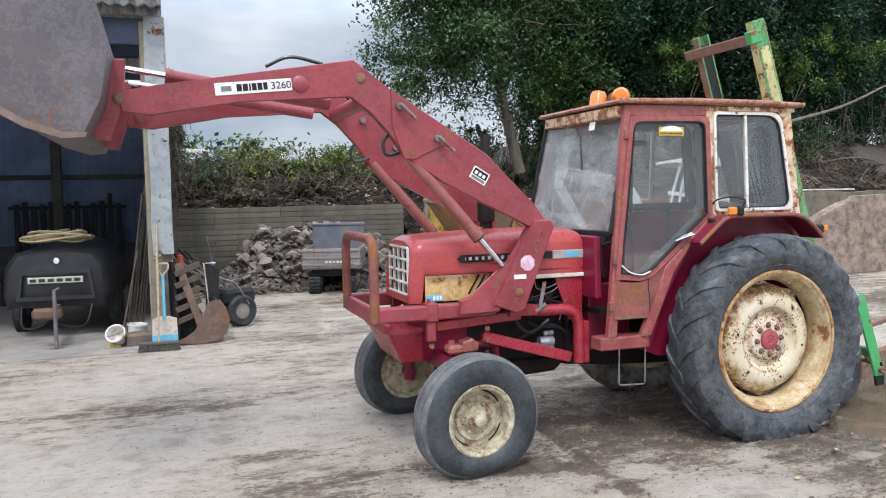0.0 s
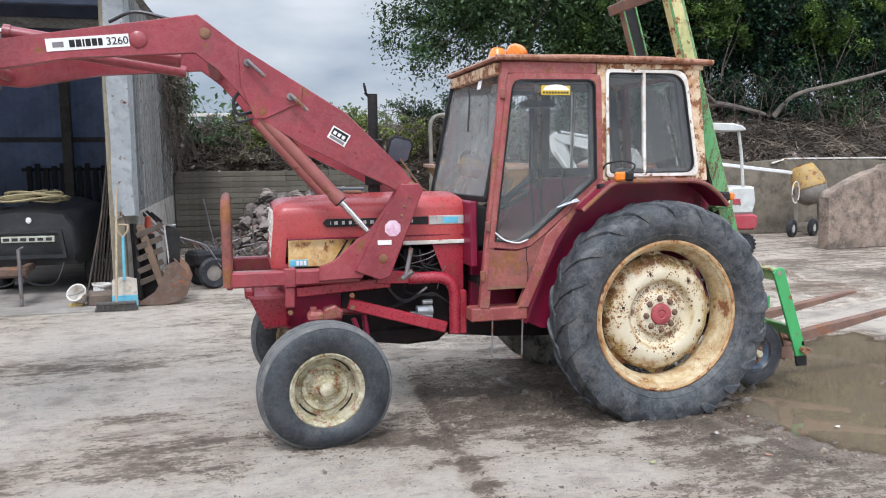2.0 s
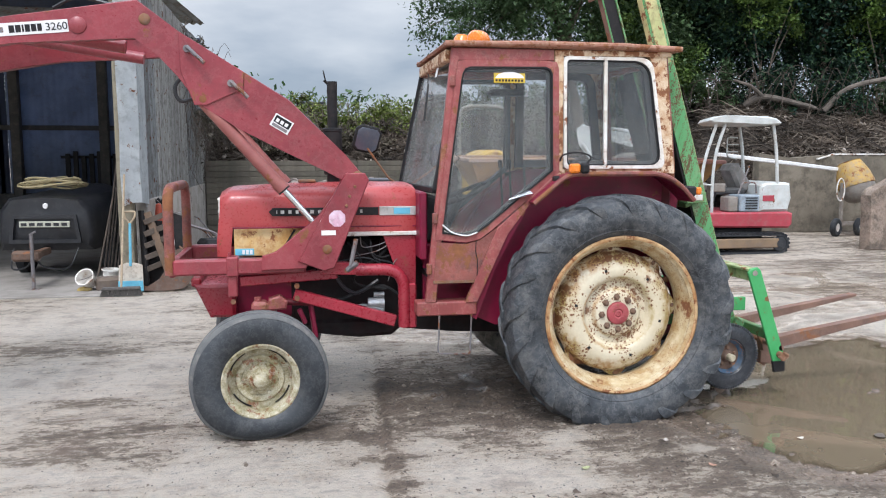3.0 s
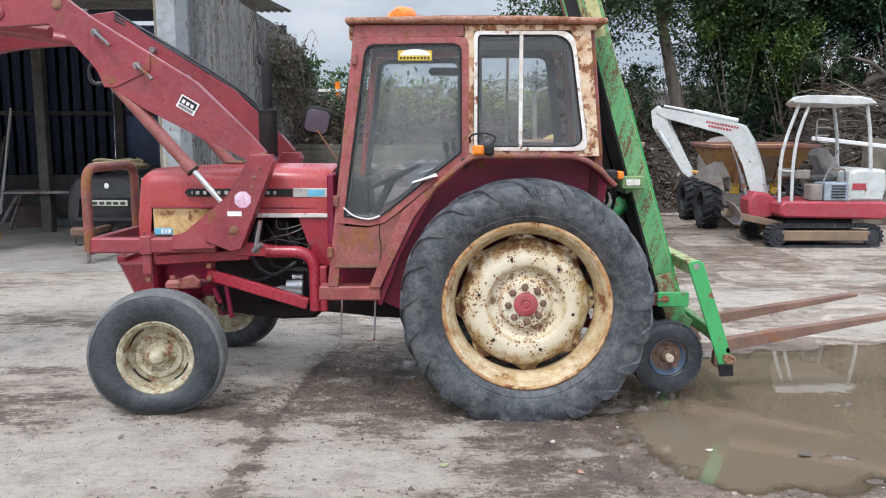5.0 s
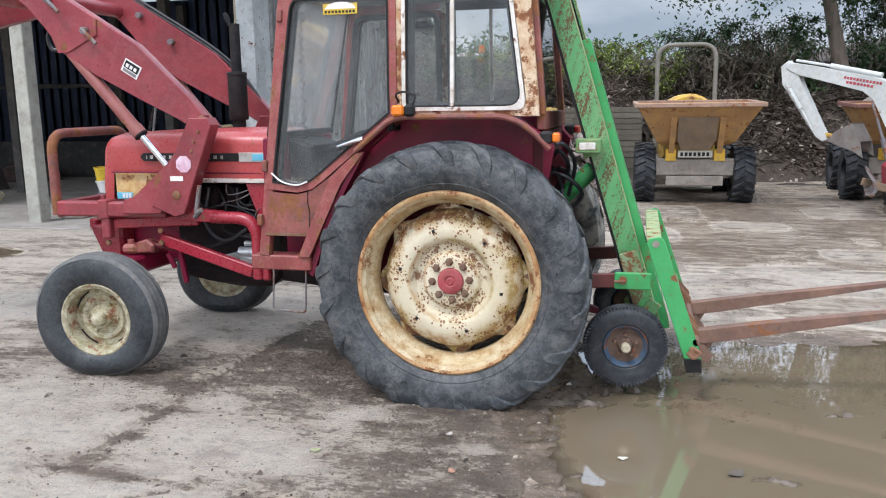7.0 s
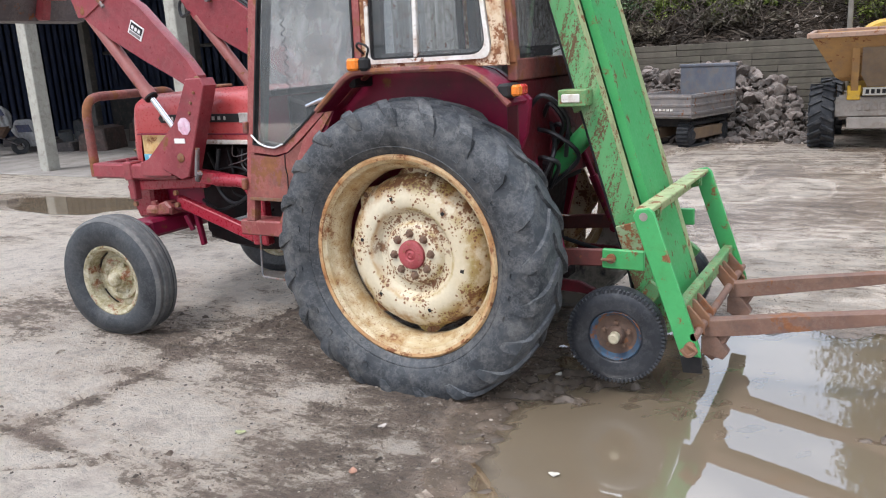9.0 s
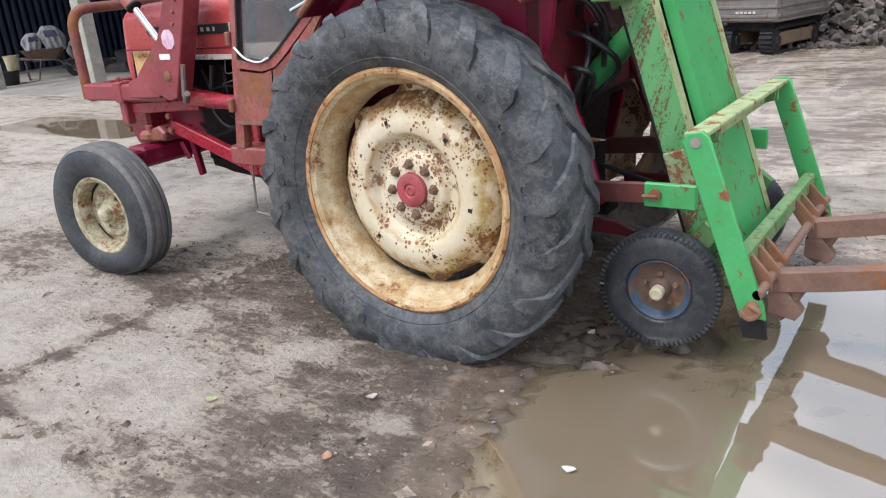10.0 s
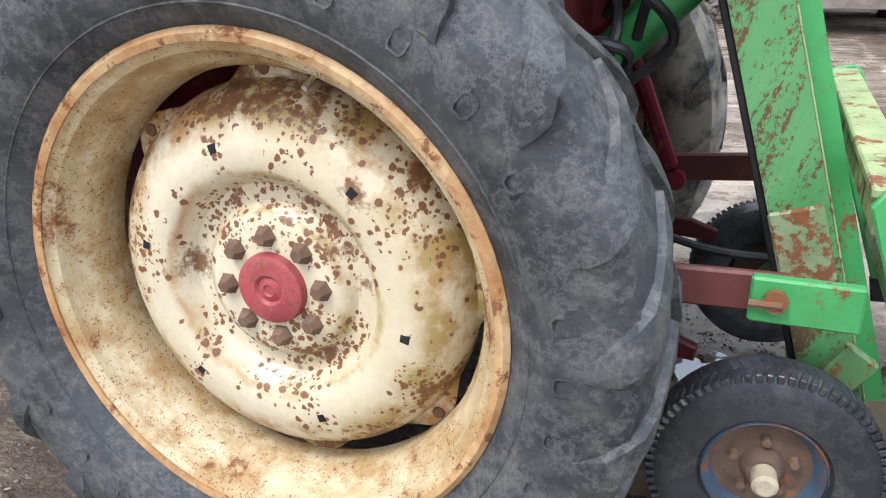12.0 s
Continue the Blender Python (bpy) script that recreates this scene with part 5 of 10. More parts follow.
tube(bm, [(-1.57, -0.27, 0.70), (-1.46, -0.27, 0.70)], 0.038, 14)
tube(bm, [(-1.53, -0.27, 0.76), (-1.46, -0.27, 0.76)], 0.018, 12)
part("starter_motor", bm, ALUMINIUM, tractor, "silver starter motor")
bm = B()
poly(bm, [(-1.74, 0.665), (-1.60, 0.70), (-1.46, 0.665), (-1.46, 0.60), (-1.58, 0.605)], -0.30, -0.25, 0.008)
part("starter_shield", bm, ALUMINIUM, tractor, "pale aluminium heat shield")
# steering ram and drop bracket beside the front axle
bm = B()
box(bm, -2.33, -2.22, -0.47, -0.35, 0.70, 0.765, 0.02)
poly(bm, [(-2.24, 0.70), (-2.22, 0.78), (-2.15, 0.80), (-2.10, 0.76), (-2.11, 0.71)], -0.45, -0.35, 0.012)
tube(bm, [(-2.29, -0.41, 0.76), (-2.29, -0.41, 0.79)], 0.022, 10)
cast = part("steering_bracket", bm, RED_WORN, tractor, "worn red cast steering bracket")
bm = B()
tube(bm, [(-2.14, -0.40, 0.755), (-1.96, -0.38, 0.735)], 0.022, 12)
tube(bm, [(-2.165, -0.40, 0.758), (-2.13, -0.40, 0.754)], 0.034, 12)
part("steering_ram", bm, GRIMY, cast)
bm = B()
bar(bm, (-1.965, -0.37, 0.80), (-1.925, -0.36, 0.50), 0.045, 0.03, 0.006)
bar(bm, (-2.03, -0.39, 0.70), (-1.99, -0.38, 0.60), 0.03, 0.03, 0.006)
part("drop_bracket", bm, RED_DARK, tractor, "dirty red drop bracket")
for pts in ([(-1.62, -0.31, 1.16), (-1.60, -0.33, 1.09), (-1.46, -0.33, 1.12), (-1.40, -0.31, 1.18)], [(-1.66, -0.32, 1.03), (-1.50, -0.34, 1.07), (-1.36, -0.31, 1.15)], [(-1.44, -0.34, 0.86), (-1.40, -0.34, 0.98), (-1.34, -0.32, 1.04)]):
    bm = B()
    tube(bm, curve(pts, 5), 0.0035, 6)
    part("engine_wire", bm, STEEL_GREY, tractor)
for pts, r in (([(-1.9, -0.25, 1.1), (-1.75, -0.30, 0.95), (-1.55, -0.28, 0.98), (-1.4, -0.26, 1.1)], 0.010), ([(-1.7, -0.27, 1.12), (-1.62, -0.33, 1.0), (-1.66, -0.3, 0.85), (-1.45, -0.3, 0.8)], 0.008),
               ([(-1.62, -0.27, 1.14), (-1.50, -0.31, 1.02), (-1.36, -0.29, 1.05)], 0.007), ([(-2.0, -0.25, 0.78), (-1.8, -0.3, 0.73), (-1.5, -0.28, 0.82), (-1.35, -0.3, 0.75)], 0.012)):
    bm = B()
    tube(bm, curve(pts, 5), r, 7)
    part("engine_pipe", bm, BLACK, tractor)

# exhaust stack
bm = B()
lathe(bm, [(0.0, 0.0), (0.062, 0.0), (0.066, 0.01), (0.066, 0.30), (0.070, 0.305), (0.070, 0.325), (0.060, 0.33), (0.0, 0.33)], 28)
bmesh.ops.transform(bm, matrix=pose(-1.77, 0.20, 1.56, 90, 0, 0), verts=bm.verts)
ex = part("exhaust", bm, BLACK, tractor, "black exhaust silencer stack")
bm = B()
tube(bm, [(-1.77, 0.20, 1.88), (-1.77, 0.20, 2.215)], 0.036, 18)
part("exhaust_pipe", bm, BLACK, ex)
bm = B()
tube(bm, [(-1.77, 0.20, 1.50), (-1.77, 0.20, 1.57)], 0.045, 18)
part("exhaust_neck", bm, BLACK, ex)
bm = B()
lathe(bm, [(0.0, 0.0), (0.04, 0.002), (0.04, 0.008), (0.0, 0.010)], 18)
bmesh.ops.transform(bm, matrix=pose(-1.828, 0.20, 2.255, 90, 78, 0), verts=bm.verts)
tube(bm, [(-1.80, 0.20, 2.20), (-1.825, 0.20, 2.225)], 0.01, 8)
part("rain_flap", bm, BLACK, ex)
bm = B()
box(bm, -2.02, -1.9, -0.05, 0.05, 1.51, 1.53, 0.006)
part("filler_cap", bm, STEEL_RUST, tractor)

# ---- cab ----
def taper(bm):
    for v in bm.verts:
        if abs(v.co.y) > 0.3:
            v.co.y *= 1 + 0.085 * max(-0.05, 2.30 - v.co.z) / 1.1


def set_back(bm):
    """The windscreen stands a little askew in its frame."""
    for v in bm.verts:
        if v.co.y < 0:
            v.co.x += 0.075


def cab_part(name, bm, mat, label="", parent=None, smooth=35):
    taper(bm)
    return part(name, bm, mat, parent or tractor, label, smooth)


GLASS_POLY = [(-1.125, 1.205), (-0.993, 2.175), (-0.985, 2.21), (-0.968, 2.238), (-0.935, 2.250), (-0.447, 2.257), (-0.414, 2.243), (-0.400, 2.212), (-0.397, 1.60), (-0.835, 1.25), (-0.90, 1.205), (-0.97, 1.185)]
DOOR_OUT = [(-1.170, 1.165), (-1.030, 2.19), (-1.024, 2.23), (-1.014, 2.285), (-0.96, 2.293), (-0.44, 2.298), (-0.370, 2.29), (-0.356, 2.25), (-0.352, 1.585), (-0.81, 1.215), (-0.88, 1.165), (-0.97, 1.145)]
WIN_OUT = [(-0.322, 1.610), (-0.322, 2.330), (0.20, 2.330), (0.262, 2.310), (0.295, 2.26), (0.372, 1.67), (0.362, 1.625), (0.325, 1.610)]


def rounded(pts, radii, n=6):
    """A closed outline with its corners rounded."""
    out = []
    for i, r in enumerate(radii):
        a, b, c = (Vector(pts[(i + k) % len(pts)]) for k in (-1, 0, 1))
        p, q = b + (a - b).normalized() * r, b + (c - b).normalized() * r
        out += [tuple(p * (1 - k / n) ** 2 + b * 2 * (k / n) * (1 - k / n) + q * (k / n) ** 2) for k in range(n + 1)]
    return out


WIN_BOX = [(-0.322, 1.610), (-0.322, 2.330), (0.284, 2.330), (0.380, 1.610)]
WIN_RIM, WIN_IN = rounded(WIN_BOX, (0.03, 0.03, 0.09, 0.06)), rounded(inset(WIN_BOX, 0.021), (0.03, 0.03, 0.115, 0.09))
for s in (-1, 1):
    def P(y):
        return y * s
    # pillars, sills and posts
    bm = B()
    poly(bm, [(-1.235, 0.76), (-1.165, 0.76), (-1.012, 2.30), (-1.012, 2.37), (-1.052, 2.37)], P(0.545), P(0.592), 0.006)
    cab_part("front_pillar", bm, RED_WORN, "rust-streaked red cab pillar")
    bm = B()
    poly(bm, [(-1.04, 2.29), (-0.384, 2.30), (-0.384, 2.37), (-1.04, 2.37)], P(0.548), P(0.588), 0.004)
    cab_part("top_rail", bm, RED_WORN, "red cab top rail over the door")
    bm = B()
    poly(bm, [(-0.382, 1.57), (-0.380, 2.37), (0.42, 2.37), (0.42, 2.335), (-0.325, 2.335), (-0.325, 1.57)], P(0.548), P(0.592), 0.004)
    cab_part("door_post", bm, CREAM_RUST, "cream cab post and strip bubbling with rust")
    # dark lining inside the door and window openings
    bm = B()
    ring(bm, inset(GLASS_POLY, -0.02), inset(GLASS_POLY, 0.012), P(0.500), P(0.535))
    cab_part("door_lining", bm, TRIM_DARK, "dark door lining")
    bm = B()
    ring(bm, inset(WIN_OUT, -0.01), inset(WIN_OUT, 0.050), P(0.500), P(0.535))
    cab_part("window_lining", bm, TRIM_DARK, "dark window lining")
    bm = B()
    poly(bm, [(0.265, 2.335), (0.385, 2.345), (0.452, 1.575), (-0.33, 1.575), (-0.33, 1.612), (0.33, 1.608), (0.374, 1.63), (0.376, 1.68), (0.298, 2.262)], P(0.546), P(0.590), 0.004)
    cab_part("rear_post", bm, CREAM_RUST, "cream cab corner post bubbling with rust")
    # door
    bm = B()
    ring(bm, DOOR_OUT, GLASS_POLY, P(0.566), P(0.600))
    dr = cab_part("cab_door", bm, RED_WORN, "dull red rust-streaked cab door frame")
    bm = B()
    ring(bm, inset(GLASS_POLY, -0.002), inset(GLASS_POLY, 0.008), P(0.574), P(0.606))
    cab_part("door_seal", bm, BLACK, "", dr)
    bm = B()
    poly(bm, GLASS_POLY, P(0.585), P(0.589))
    g = cab_part("door_glass", bm, GLASS, "dusty door glass", dr, 0)
    g.visible_shadow = False
    bm = B()
    tube(bm, [(-0.70, P(0.63), 1.415), (-0.60, P(0.64), 1.445), (-0.545, P(0.635), 1.455)], 0.009, 8)
    tube(bm, [(-0.60, P(0.60), 1.445), (-0.60, P(0.64), 1.445)], 0.012, 8)
    tube(bm, [(-0.66, P(0.615), 1.425), (-0.55, P(0.615), 1.462)], 0.012, 8)
    cab_part("door_handle", bm, CHROME, "chrome door handle", dr)
    for zz, xx in ((2.16, -1.055), (1.30, -1.175), (0.98, -1.215)):
        bm = B()
        box(bm, xx - 0.014, xx + 0.020, P(0.588), P(0.614), zz - 0.034, zz + 0.034, 0.006)
        cab_part("hinge", bm, RED_RUST, "", dr)
    bm = B()
    poly(bm, [(-1.185, 0.90), (-1.160, 1.15), (-0.97, 1.13), (-0.88, 1.155), (-0.76, 1.245), (-0.70, 1.25), (-0.80, 1.11), (-0.865, 0.97), (-0.90, 0.90)], P(0.572), P(0.594), 0.004)
    cab_part("lower_panel", bm, RED_RUST, "rusty orange lower door panel", dr)
    bm = B()
    tube(bm, [(-0.905, P(0.596), 1.155), (-0.908, P(0.596), 1.085), (-0.896, P(0.596), 1.03), (-0.900, P(0.596), 0.90)], 0.003, 5)
    cab_part("rust_seam", bm, BLACK, "black rusted seams of the door panel", dr)
    bm = B()
    poly(bm, [(-1.185, 0.885), (-1.185, 0.903), (-0.90, 0.903), (-0.90, 0.885)], P(0.566), P(0.600), 0.002)
    cab_part("panel_edge", bm, STEEL_RUST, "", dr)
    if s < 0:
        bm = B()
        tube(bm, curve([(-1.125, P(0.614), 1.26), (-1.06, P(0.614), 1.21), (-0.97, P(0.614), 1.19), (-0.90, P(0.614), 1.21)], 5), 0.005, 6)
        cab_part("loose_wire", bm, WHITE, "loose white door seal wire", dr)
        bm = B()
        poly(bm, [(-0.785, 2.155), (-0.785, 2.215), (-0.58, 2.215), (-0.58, 2.155)], P(0.595), P(0.5965))
        st = cab_part("window_sticker", bm, YELLOW, "yellow and white window sticker", dr)
        bm = B()
        poly(bm, [(-0.775, 2.185)] + [(-0.68 + 0.092 * math.cos(a), 2.185 + 0.038 * math.sin(a)) for a in (3.0, 2.5, 2.0, 1.57, 1.14, 0.64, 0.14)] + [(-0.588, 2.185)], P(0.5965), P(0.598))
        cab_part("dome_mark", bm, WHITE, "", st)
        for k in range(9):
            bm = B()
            box(bm, -0.775 + 0.021 * k, -0.761 + 0.021 * k, P(0.5965), P(0.598), 2.162, 2.176, 0)
            cab_part("letter_bar", bm, BLACK, "", st)
    # rear side window
    bm = B()
    ring(bm, WIN_RIM, WIN_IN, P(0.566), P(0.601))
    wf = cab_part("side_window", bm, WHITE_TRIM, "white framed sliding side window")
    bm = B()
    poly(bm, inset(WIN_OUT, 0.02), P(0.580), P(0.584))
    g = cab_part("window_glass", bm, GLASS, "", wf, 0)
    g.visible_shadow = False
    bm = B()
    box(bm, -0.046, -0.024, P(0.570), P(0.596), 1.635, 2.31, 0.003)
    cab_part("window_divider", bm, WHITE_TRIM, "", wf)
    bm = B()
    ring(bm, inset(WIN_IN, -0.003), inset(WIN_IN, 0.010), P(0.572), P(0.592))
    cab_part("window_seal", bm, BLACK, "", wf)
    # diagonal post behind the door, and fender
    bm = B()
    poly(bm, [(-0.375, 1.575), (-0.30, 1.575), (-0.56, 1.38), (-0.70, 1.20), (-0.80, 0.98), (-0.90, 0.76), (-0.975, 0.76), (-0.87, 1.0), (-0.76, 1.24)], P(0.560), P(0.604), 0.004)
    cab_part("door_sill", bm, RED_WORN, "rusty diagonal cab post")
    prof = [(-0.93, 0.66), (-0.80, 0.98), (-0.69, 1.20), (-0.56, 1.40), (-0.36, 1.565), (-0.30, 1.585), (0.27, 1.585), (0.36, 1.555), (0.45, 1.49), (0.525, 1.41)]
    under = [(x + (0.014 if z < 1.5 and x < 0 else -0.012 if x > 0.3 else 0.004), z - 0.016) for x, z in prof]
    bm = B()
    outer = prof[3:]
    poly(bm, outer + under[3:][::-1], P(0.56), P(0.765), 0.002)
    fd = part("fender", bm, RED_DARK, tractor, "red wheel fender", 40)
    bm = B()
    tube(bm, [(p.x, P(0.768), p.z - 0.006) for p in fillet([(x, 0, z) for x, z in outer], 0.06, 3)], 0.016, 8)
    part("fender_lip", bm, RED_RUST, fd, "rusty rolled fender edge")
    bm = B()
    poly(bm, prof + [(0.50, 1.25), (0.40, 1.0), (0.30, 0.62), (-0.2, 0.55), (-0.75, 0.58)], P(0.50), P(0.535), 0.0)
    part("fender_wall", bm, RED_DARK, fd, "deep crimson inner fender wall")
    bm = B()
    poly(bm, [(-0.93, 0.66), (-0.80, 0.98), (-0.69, 1.20), (-0.56, 1.40), (-0.545, 1.385), (-0.67, 1.17), (-0.78, 0.96), (-0.90, 0.64)], P(0.535), P(0.64), 0.0)
    part("fender_front", bm, RED_DARK, fd)
    bm = B()
    box(bm, -0.40, -0.36, P(0.50), P(0.70), 1.50, 1.565, 0.01)
    part("fender_bracket", bm, BLACK, fd)
    # lamps
    bm = B()
    box(bm, -0.335, -0.265, P(0.755), P(0.80), 1.585, 1.645, 0.012)
    lp = part("indicator_lamp", bm, ORANGE, tractor, "amber and black indicator lamp")
    bm = B()
    box(bm, -0.263, -0.205, P(0.752), P(0.802), 1.582, 1.648, 0.014)
    part("lamp_body", bm, BLACK, lp)
    bm = B()
    tube(bm, curve([(-0.22, P(0.78), 1.64), (-0.20, P(0.79), 1.69), (-0.27, P(0.76), 1.715), (-0.34, P(0.68), 1.70), (-0.345, P(0.61), 1.66)], 5), 0.006, 7)
    part("lamp_wire", bm, BLACK, lp)
    bm = B()
    box(bm, 0.535, 0.575, P(0.72), P(0.775), 1.44, 1.49, 0.01)
    lp = part("tail_lamp", bm, ORANGE, tractor, "amber tail lamp")
    bm = B()
    box(bm, 0.47, 0.537, P(0.66), P(0.78), 1.432, 1.497, 0.012)
    part("lamp_body", bm, BLACK, lp)
    bm = B()
    box(bm, 0.535, 0.575, P(0.66), P(0.718), 1.44, 1.49, 0.01)
    part("red_lens", bm, RED_LENS, lp)
    # step board, hanging step
    bm = B()
    box(bm, -1.29, -0.90, P(0.52), P(0.66), 0.675, 0.765, 0.008)
    part("step_board", bm, RED_WORN, tractor, "rusty red step board")
    bm = B()
    tube(bm, fillet([(-1.145, P(0.655), 0.68), (-1.155, P(0.665), 0.43), (-0.945, P(0.665), 0.42), (-0.935, P(0.655), 0.68)], 0.02, 3), 0.006, 6)
    part("step", bm, STEEL_GREY, tractor, "bent thin steel step")
    bm = B()
    box(bm, -1.20, -0.86, P(0.26), P(0.34), 0.62, 1.10, 0.01)
    part("footwell", bm, RED_DARK, tractor)

# roof, front fascia, windscreen, rear frame
bm = B()
pts = [(-1.10, 2.376), (-1.108, 2.390), (-1.09, 2.406), (-0.5, 2.420), (0.1, 2.418), (0.46, 2.402), (0.485, 2.388), (0.47, 2.370)]
poly(bm, pts, -0.615, 0.615, 0.014)
roof_ = part("roof", bm, ROOF_RUST, tractor, "rusty brown cab roof panel")
for s in (-1, 1):
    bm = B()
    tube(bm, [(-1.10, 0.612 * s, 2.390), (-0.5, 0.616 * s, 2.398), (0.1, 0.616 * s, 2.397), (0.478, 0.612 * s, 2.386)], 0.019, 10)
    part("rolled_edge", bm, ROOF_RUST, roof_, "rusty rolled gutter edge")
bm = B()
box(bm, -1.092, -1.045, -0.55, 0.55, 2.285, 2.362, 0.008)
cab_part("fascia", bm, CREAM_RUST, "cream rusty strip above the windscreen")
bm = B()
poly(bm, [(-1.235, 1.49), (-1.07, 2.29), (-1.064, 2.29), (-1.229, 1.49)], -0.545, 0.545)
set_back(bm)
g = cab_part("windscreen", bm, SCREEN_GLASS, "dusty windscreen", None, 0)
g.visible_shadow = False
bm = B()
for y in (-0.548, 0.548):
    bar(bm, (-1.240, y, 1.47), (-1.075, y, 2.30), 0.03, 0.03, 0.006)
box(bm, -1.255, -1.215, -0.55, 0.55, 1.455, 1.495, 0.006)
set_back(bm)
cab_part("windscreen_frame", bm, BLACK)
bm = B()
box(bm, -1.25, -1.20, -0.48, 0.48, 1.02, 1.46, 0.01)
cab_part("bulkhead", bm, RED_DARK)
bm = B()
bar(bm, (-1.125, -0.10, 2.18), (-1.17, -0.20, 1.93), 0.012, 0.01, 0.002)
bar(bm, (-1.110, 0.0, 2.26), (-1.128, -0.10, 2.18), 0.008, 0.008, 0.002)
part("wiper", bm, BLACK, tractor)
bm = B()
poly(bm, [(-1.091, 2.22), (-1.078, 2.28), (-1.076, 2.28), (-1.089, 2.22)], -0.24, -0.16)
part("tax_disc", bm, WHITE, tractor)
# rear window frame
bm = B()
for y in (-0.52, 0.52):
    bar(bm, (0.455, y, 1.58), (0.39, y, 2.35), 0.06, 0.05, 0.006)
box(bm, 0.37, 0.42, -0.54, 0.54, 2.30, 2.36, 0.006)
box(bm, 0.43, 0.48, -0.54, 0.54, 1.50, 1.60, 0.006)
cab_part("rear_frame", bm, RED_RUST)
bm = B()
poly(bm, [(0.452, 1.60), (0.395, 2.30), (0.399, 2.30), (0.456, 1.60)], -0.50, 0.50)
g = cab_part("rear_glass", bm, GLASS, "", None, 0)
g.visible_shadow = False
bm = B()
box(bm, 0.40, 0.47, -0.54, 0.54, 0.95, 1.50, 0.01)
part("rear_panel", bm, GRIMY, tractor, "dirty crimson rear panel")
bm = B()
box(bm, -1.03, 0.38, -0.53, 0.53, 2.335, 2.374, 0)
part("headlining", bm, surf("grey headlining", (0.20, 0.20, 0.20), (0.15, 0.15, 0.15), 4, 30, 0.9), tractor)
bm = B()
box(bm, -1.2, 0.40, -0.5, 0.5, 0.90, 0.94, 0)
part("cab_floor", bm, BLACK, tractor)
# seat, steering wheel, dashboard, levers, lamp
bm = B()
box(bm, -0.32, 0.12, -0.24, 0.24, 1.15, 1.28, 0.04)
poly(bm, [(0.05, 1.25), (0.15, 1.25), (0.25, 1.62), (0.18, 1.66), (0.10, 1.60)], -0.22, 0.22, 0.02)
part("seat", bm, SEAT, tractor, "torn dark cab seat")
bm = B()
wheel_m = pose(-0.86, 0.0, 1.42, 0, -24, 0)
tube(bm, [wheel_m @ Vector((0.20 * math.cos(a), 0.20 * math.sin(a), 0)) for a in np.linspace(0, 2 * math.pi, 33)], 0.014, 8)
for a in (0.5, 2.6, 4.7):
    tube(bm, [wheel_m @ Vector((0, 0, -0.03)), wheel_m @ Vector((0.20 * math.cos(a), 0.20 * math.sin(a), 0))], 0.010, 6)
tube(bm, [wheel_m @ Vector((0, 0, 0)), (-1.05, 0, 1.05)], 0.028, 10)
part("steering_wheel", bm, BLACK, tractor, "black steering wheel and column")
bm = B()
poly(bm, [(-1.20, 1.10), (-1.20, 1.45), (-1.03, 1.40), (-1.0, 1.12)], -0.25, 0.25, 0.02)
part("dashboard", bm, BLACK, tractor)
bm = B()
for y, x in ((-0.28, -0.45), (0.3, -0.4), (0.34, -0.46)):
    tube(bm, [(x, y, 0.95), (x - 0.04, y, 1.62)], 0.008, 6)
    tube(bm, [(x - 0.04, y, 1.60), (x - 0.043, y, 1.66)], 0.016, 8)
part("control_lever", bm, BLACK, tractor)
bm = B()
tube(bm, [(-0.99 + 0.012 * math.cos(k * 0.9), -0.46 + 0.012 * math.sin(k * 0.9), 2.2 - 0.0075 * k) for k in range(110)], 0.003, 4)
part("coiled_wire", bm, BLACK, tractor)
bm = B()
box(bm, -0.62, -0.36, 0.15, 0.30, 2.13, 2.18, 0.02)
part("cab_mirror", bm, BLACK, tractor)

# beacons on the roof
bm = B()
lathe(bm, [(0.0, 0.115), (0.045, 0.11), (0.055, 0.09), (0.060, 0.0), (0.0, 0.0)], 20)
bmesh.ops.transform(bm, matrix=pose(-0.86, 0.10, 2.416, 82, 10, 0) @ Matrix.Scale(1.15, 4), verts=bm.verts)
bk = part("beacon", bm, ORANGE, tractor, "orange flashing beacon")
bm = B()
lathe(bm, [(0.0, 0.16), (0.035, 0.155), (0.05, 0.13), (0.055, 0.05), (0.0, 0.05)], 20)
bmesh.ops.transform(bm, matrix=pose(-0.72, 0.0, 2.484, 0, 0, 90) @ pose(0, 0, 0, 0, 0, 60) @ Matrix.Scale(1.3, 4), verts=bm.verts)
part("fallen_lens", bm, ORANGE, bk, "orange beacon lens lying down")
bm = B()
tube(bm, [(-0.78, 0.02, 2.474), (-0.66, 0.05, 2.472)], 0.056, 14)
part("beacon_base", bm, STEEL_GREY, bk)
# far mirror
bm = B()
m = pose(-1.49, 0.64, 1.82, 12, -14, 100)
poly(bm, [(0.105, -0.07), (0.105, 0.07), (0.07, 0.105), (-0.07, 0.105), (-0.105, 0.07), (-0.105, -0.07), (-0.07, -0.105), (0.07, -0.105)], -0.018, 0.012, 0.010, m @ pose(0, 0, 0, 0, 0, 90))
mr = part("mirror", bm, BLACK, tractor, "black wing mirror on a stalk")
bm = B()
poly(bm, [(0.088, -0.06), (0.088, 0.06), (0.06, 0.088), (-0.06, 0.088), (-0.088, 0.06), (-0.088, -0.06), (-0.06, -0.088), (0.06, -0.088)], -0.0235, 0.0165, 0.002, m @ pose(0, 0, 0, 0, 0, 90))
part("mirror_face", bm, MIRROR, mr, "dull mirror face in a reflected-sky blue")
bm = B()
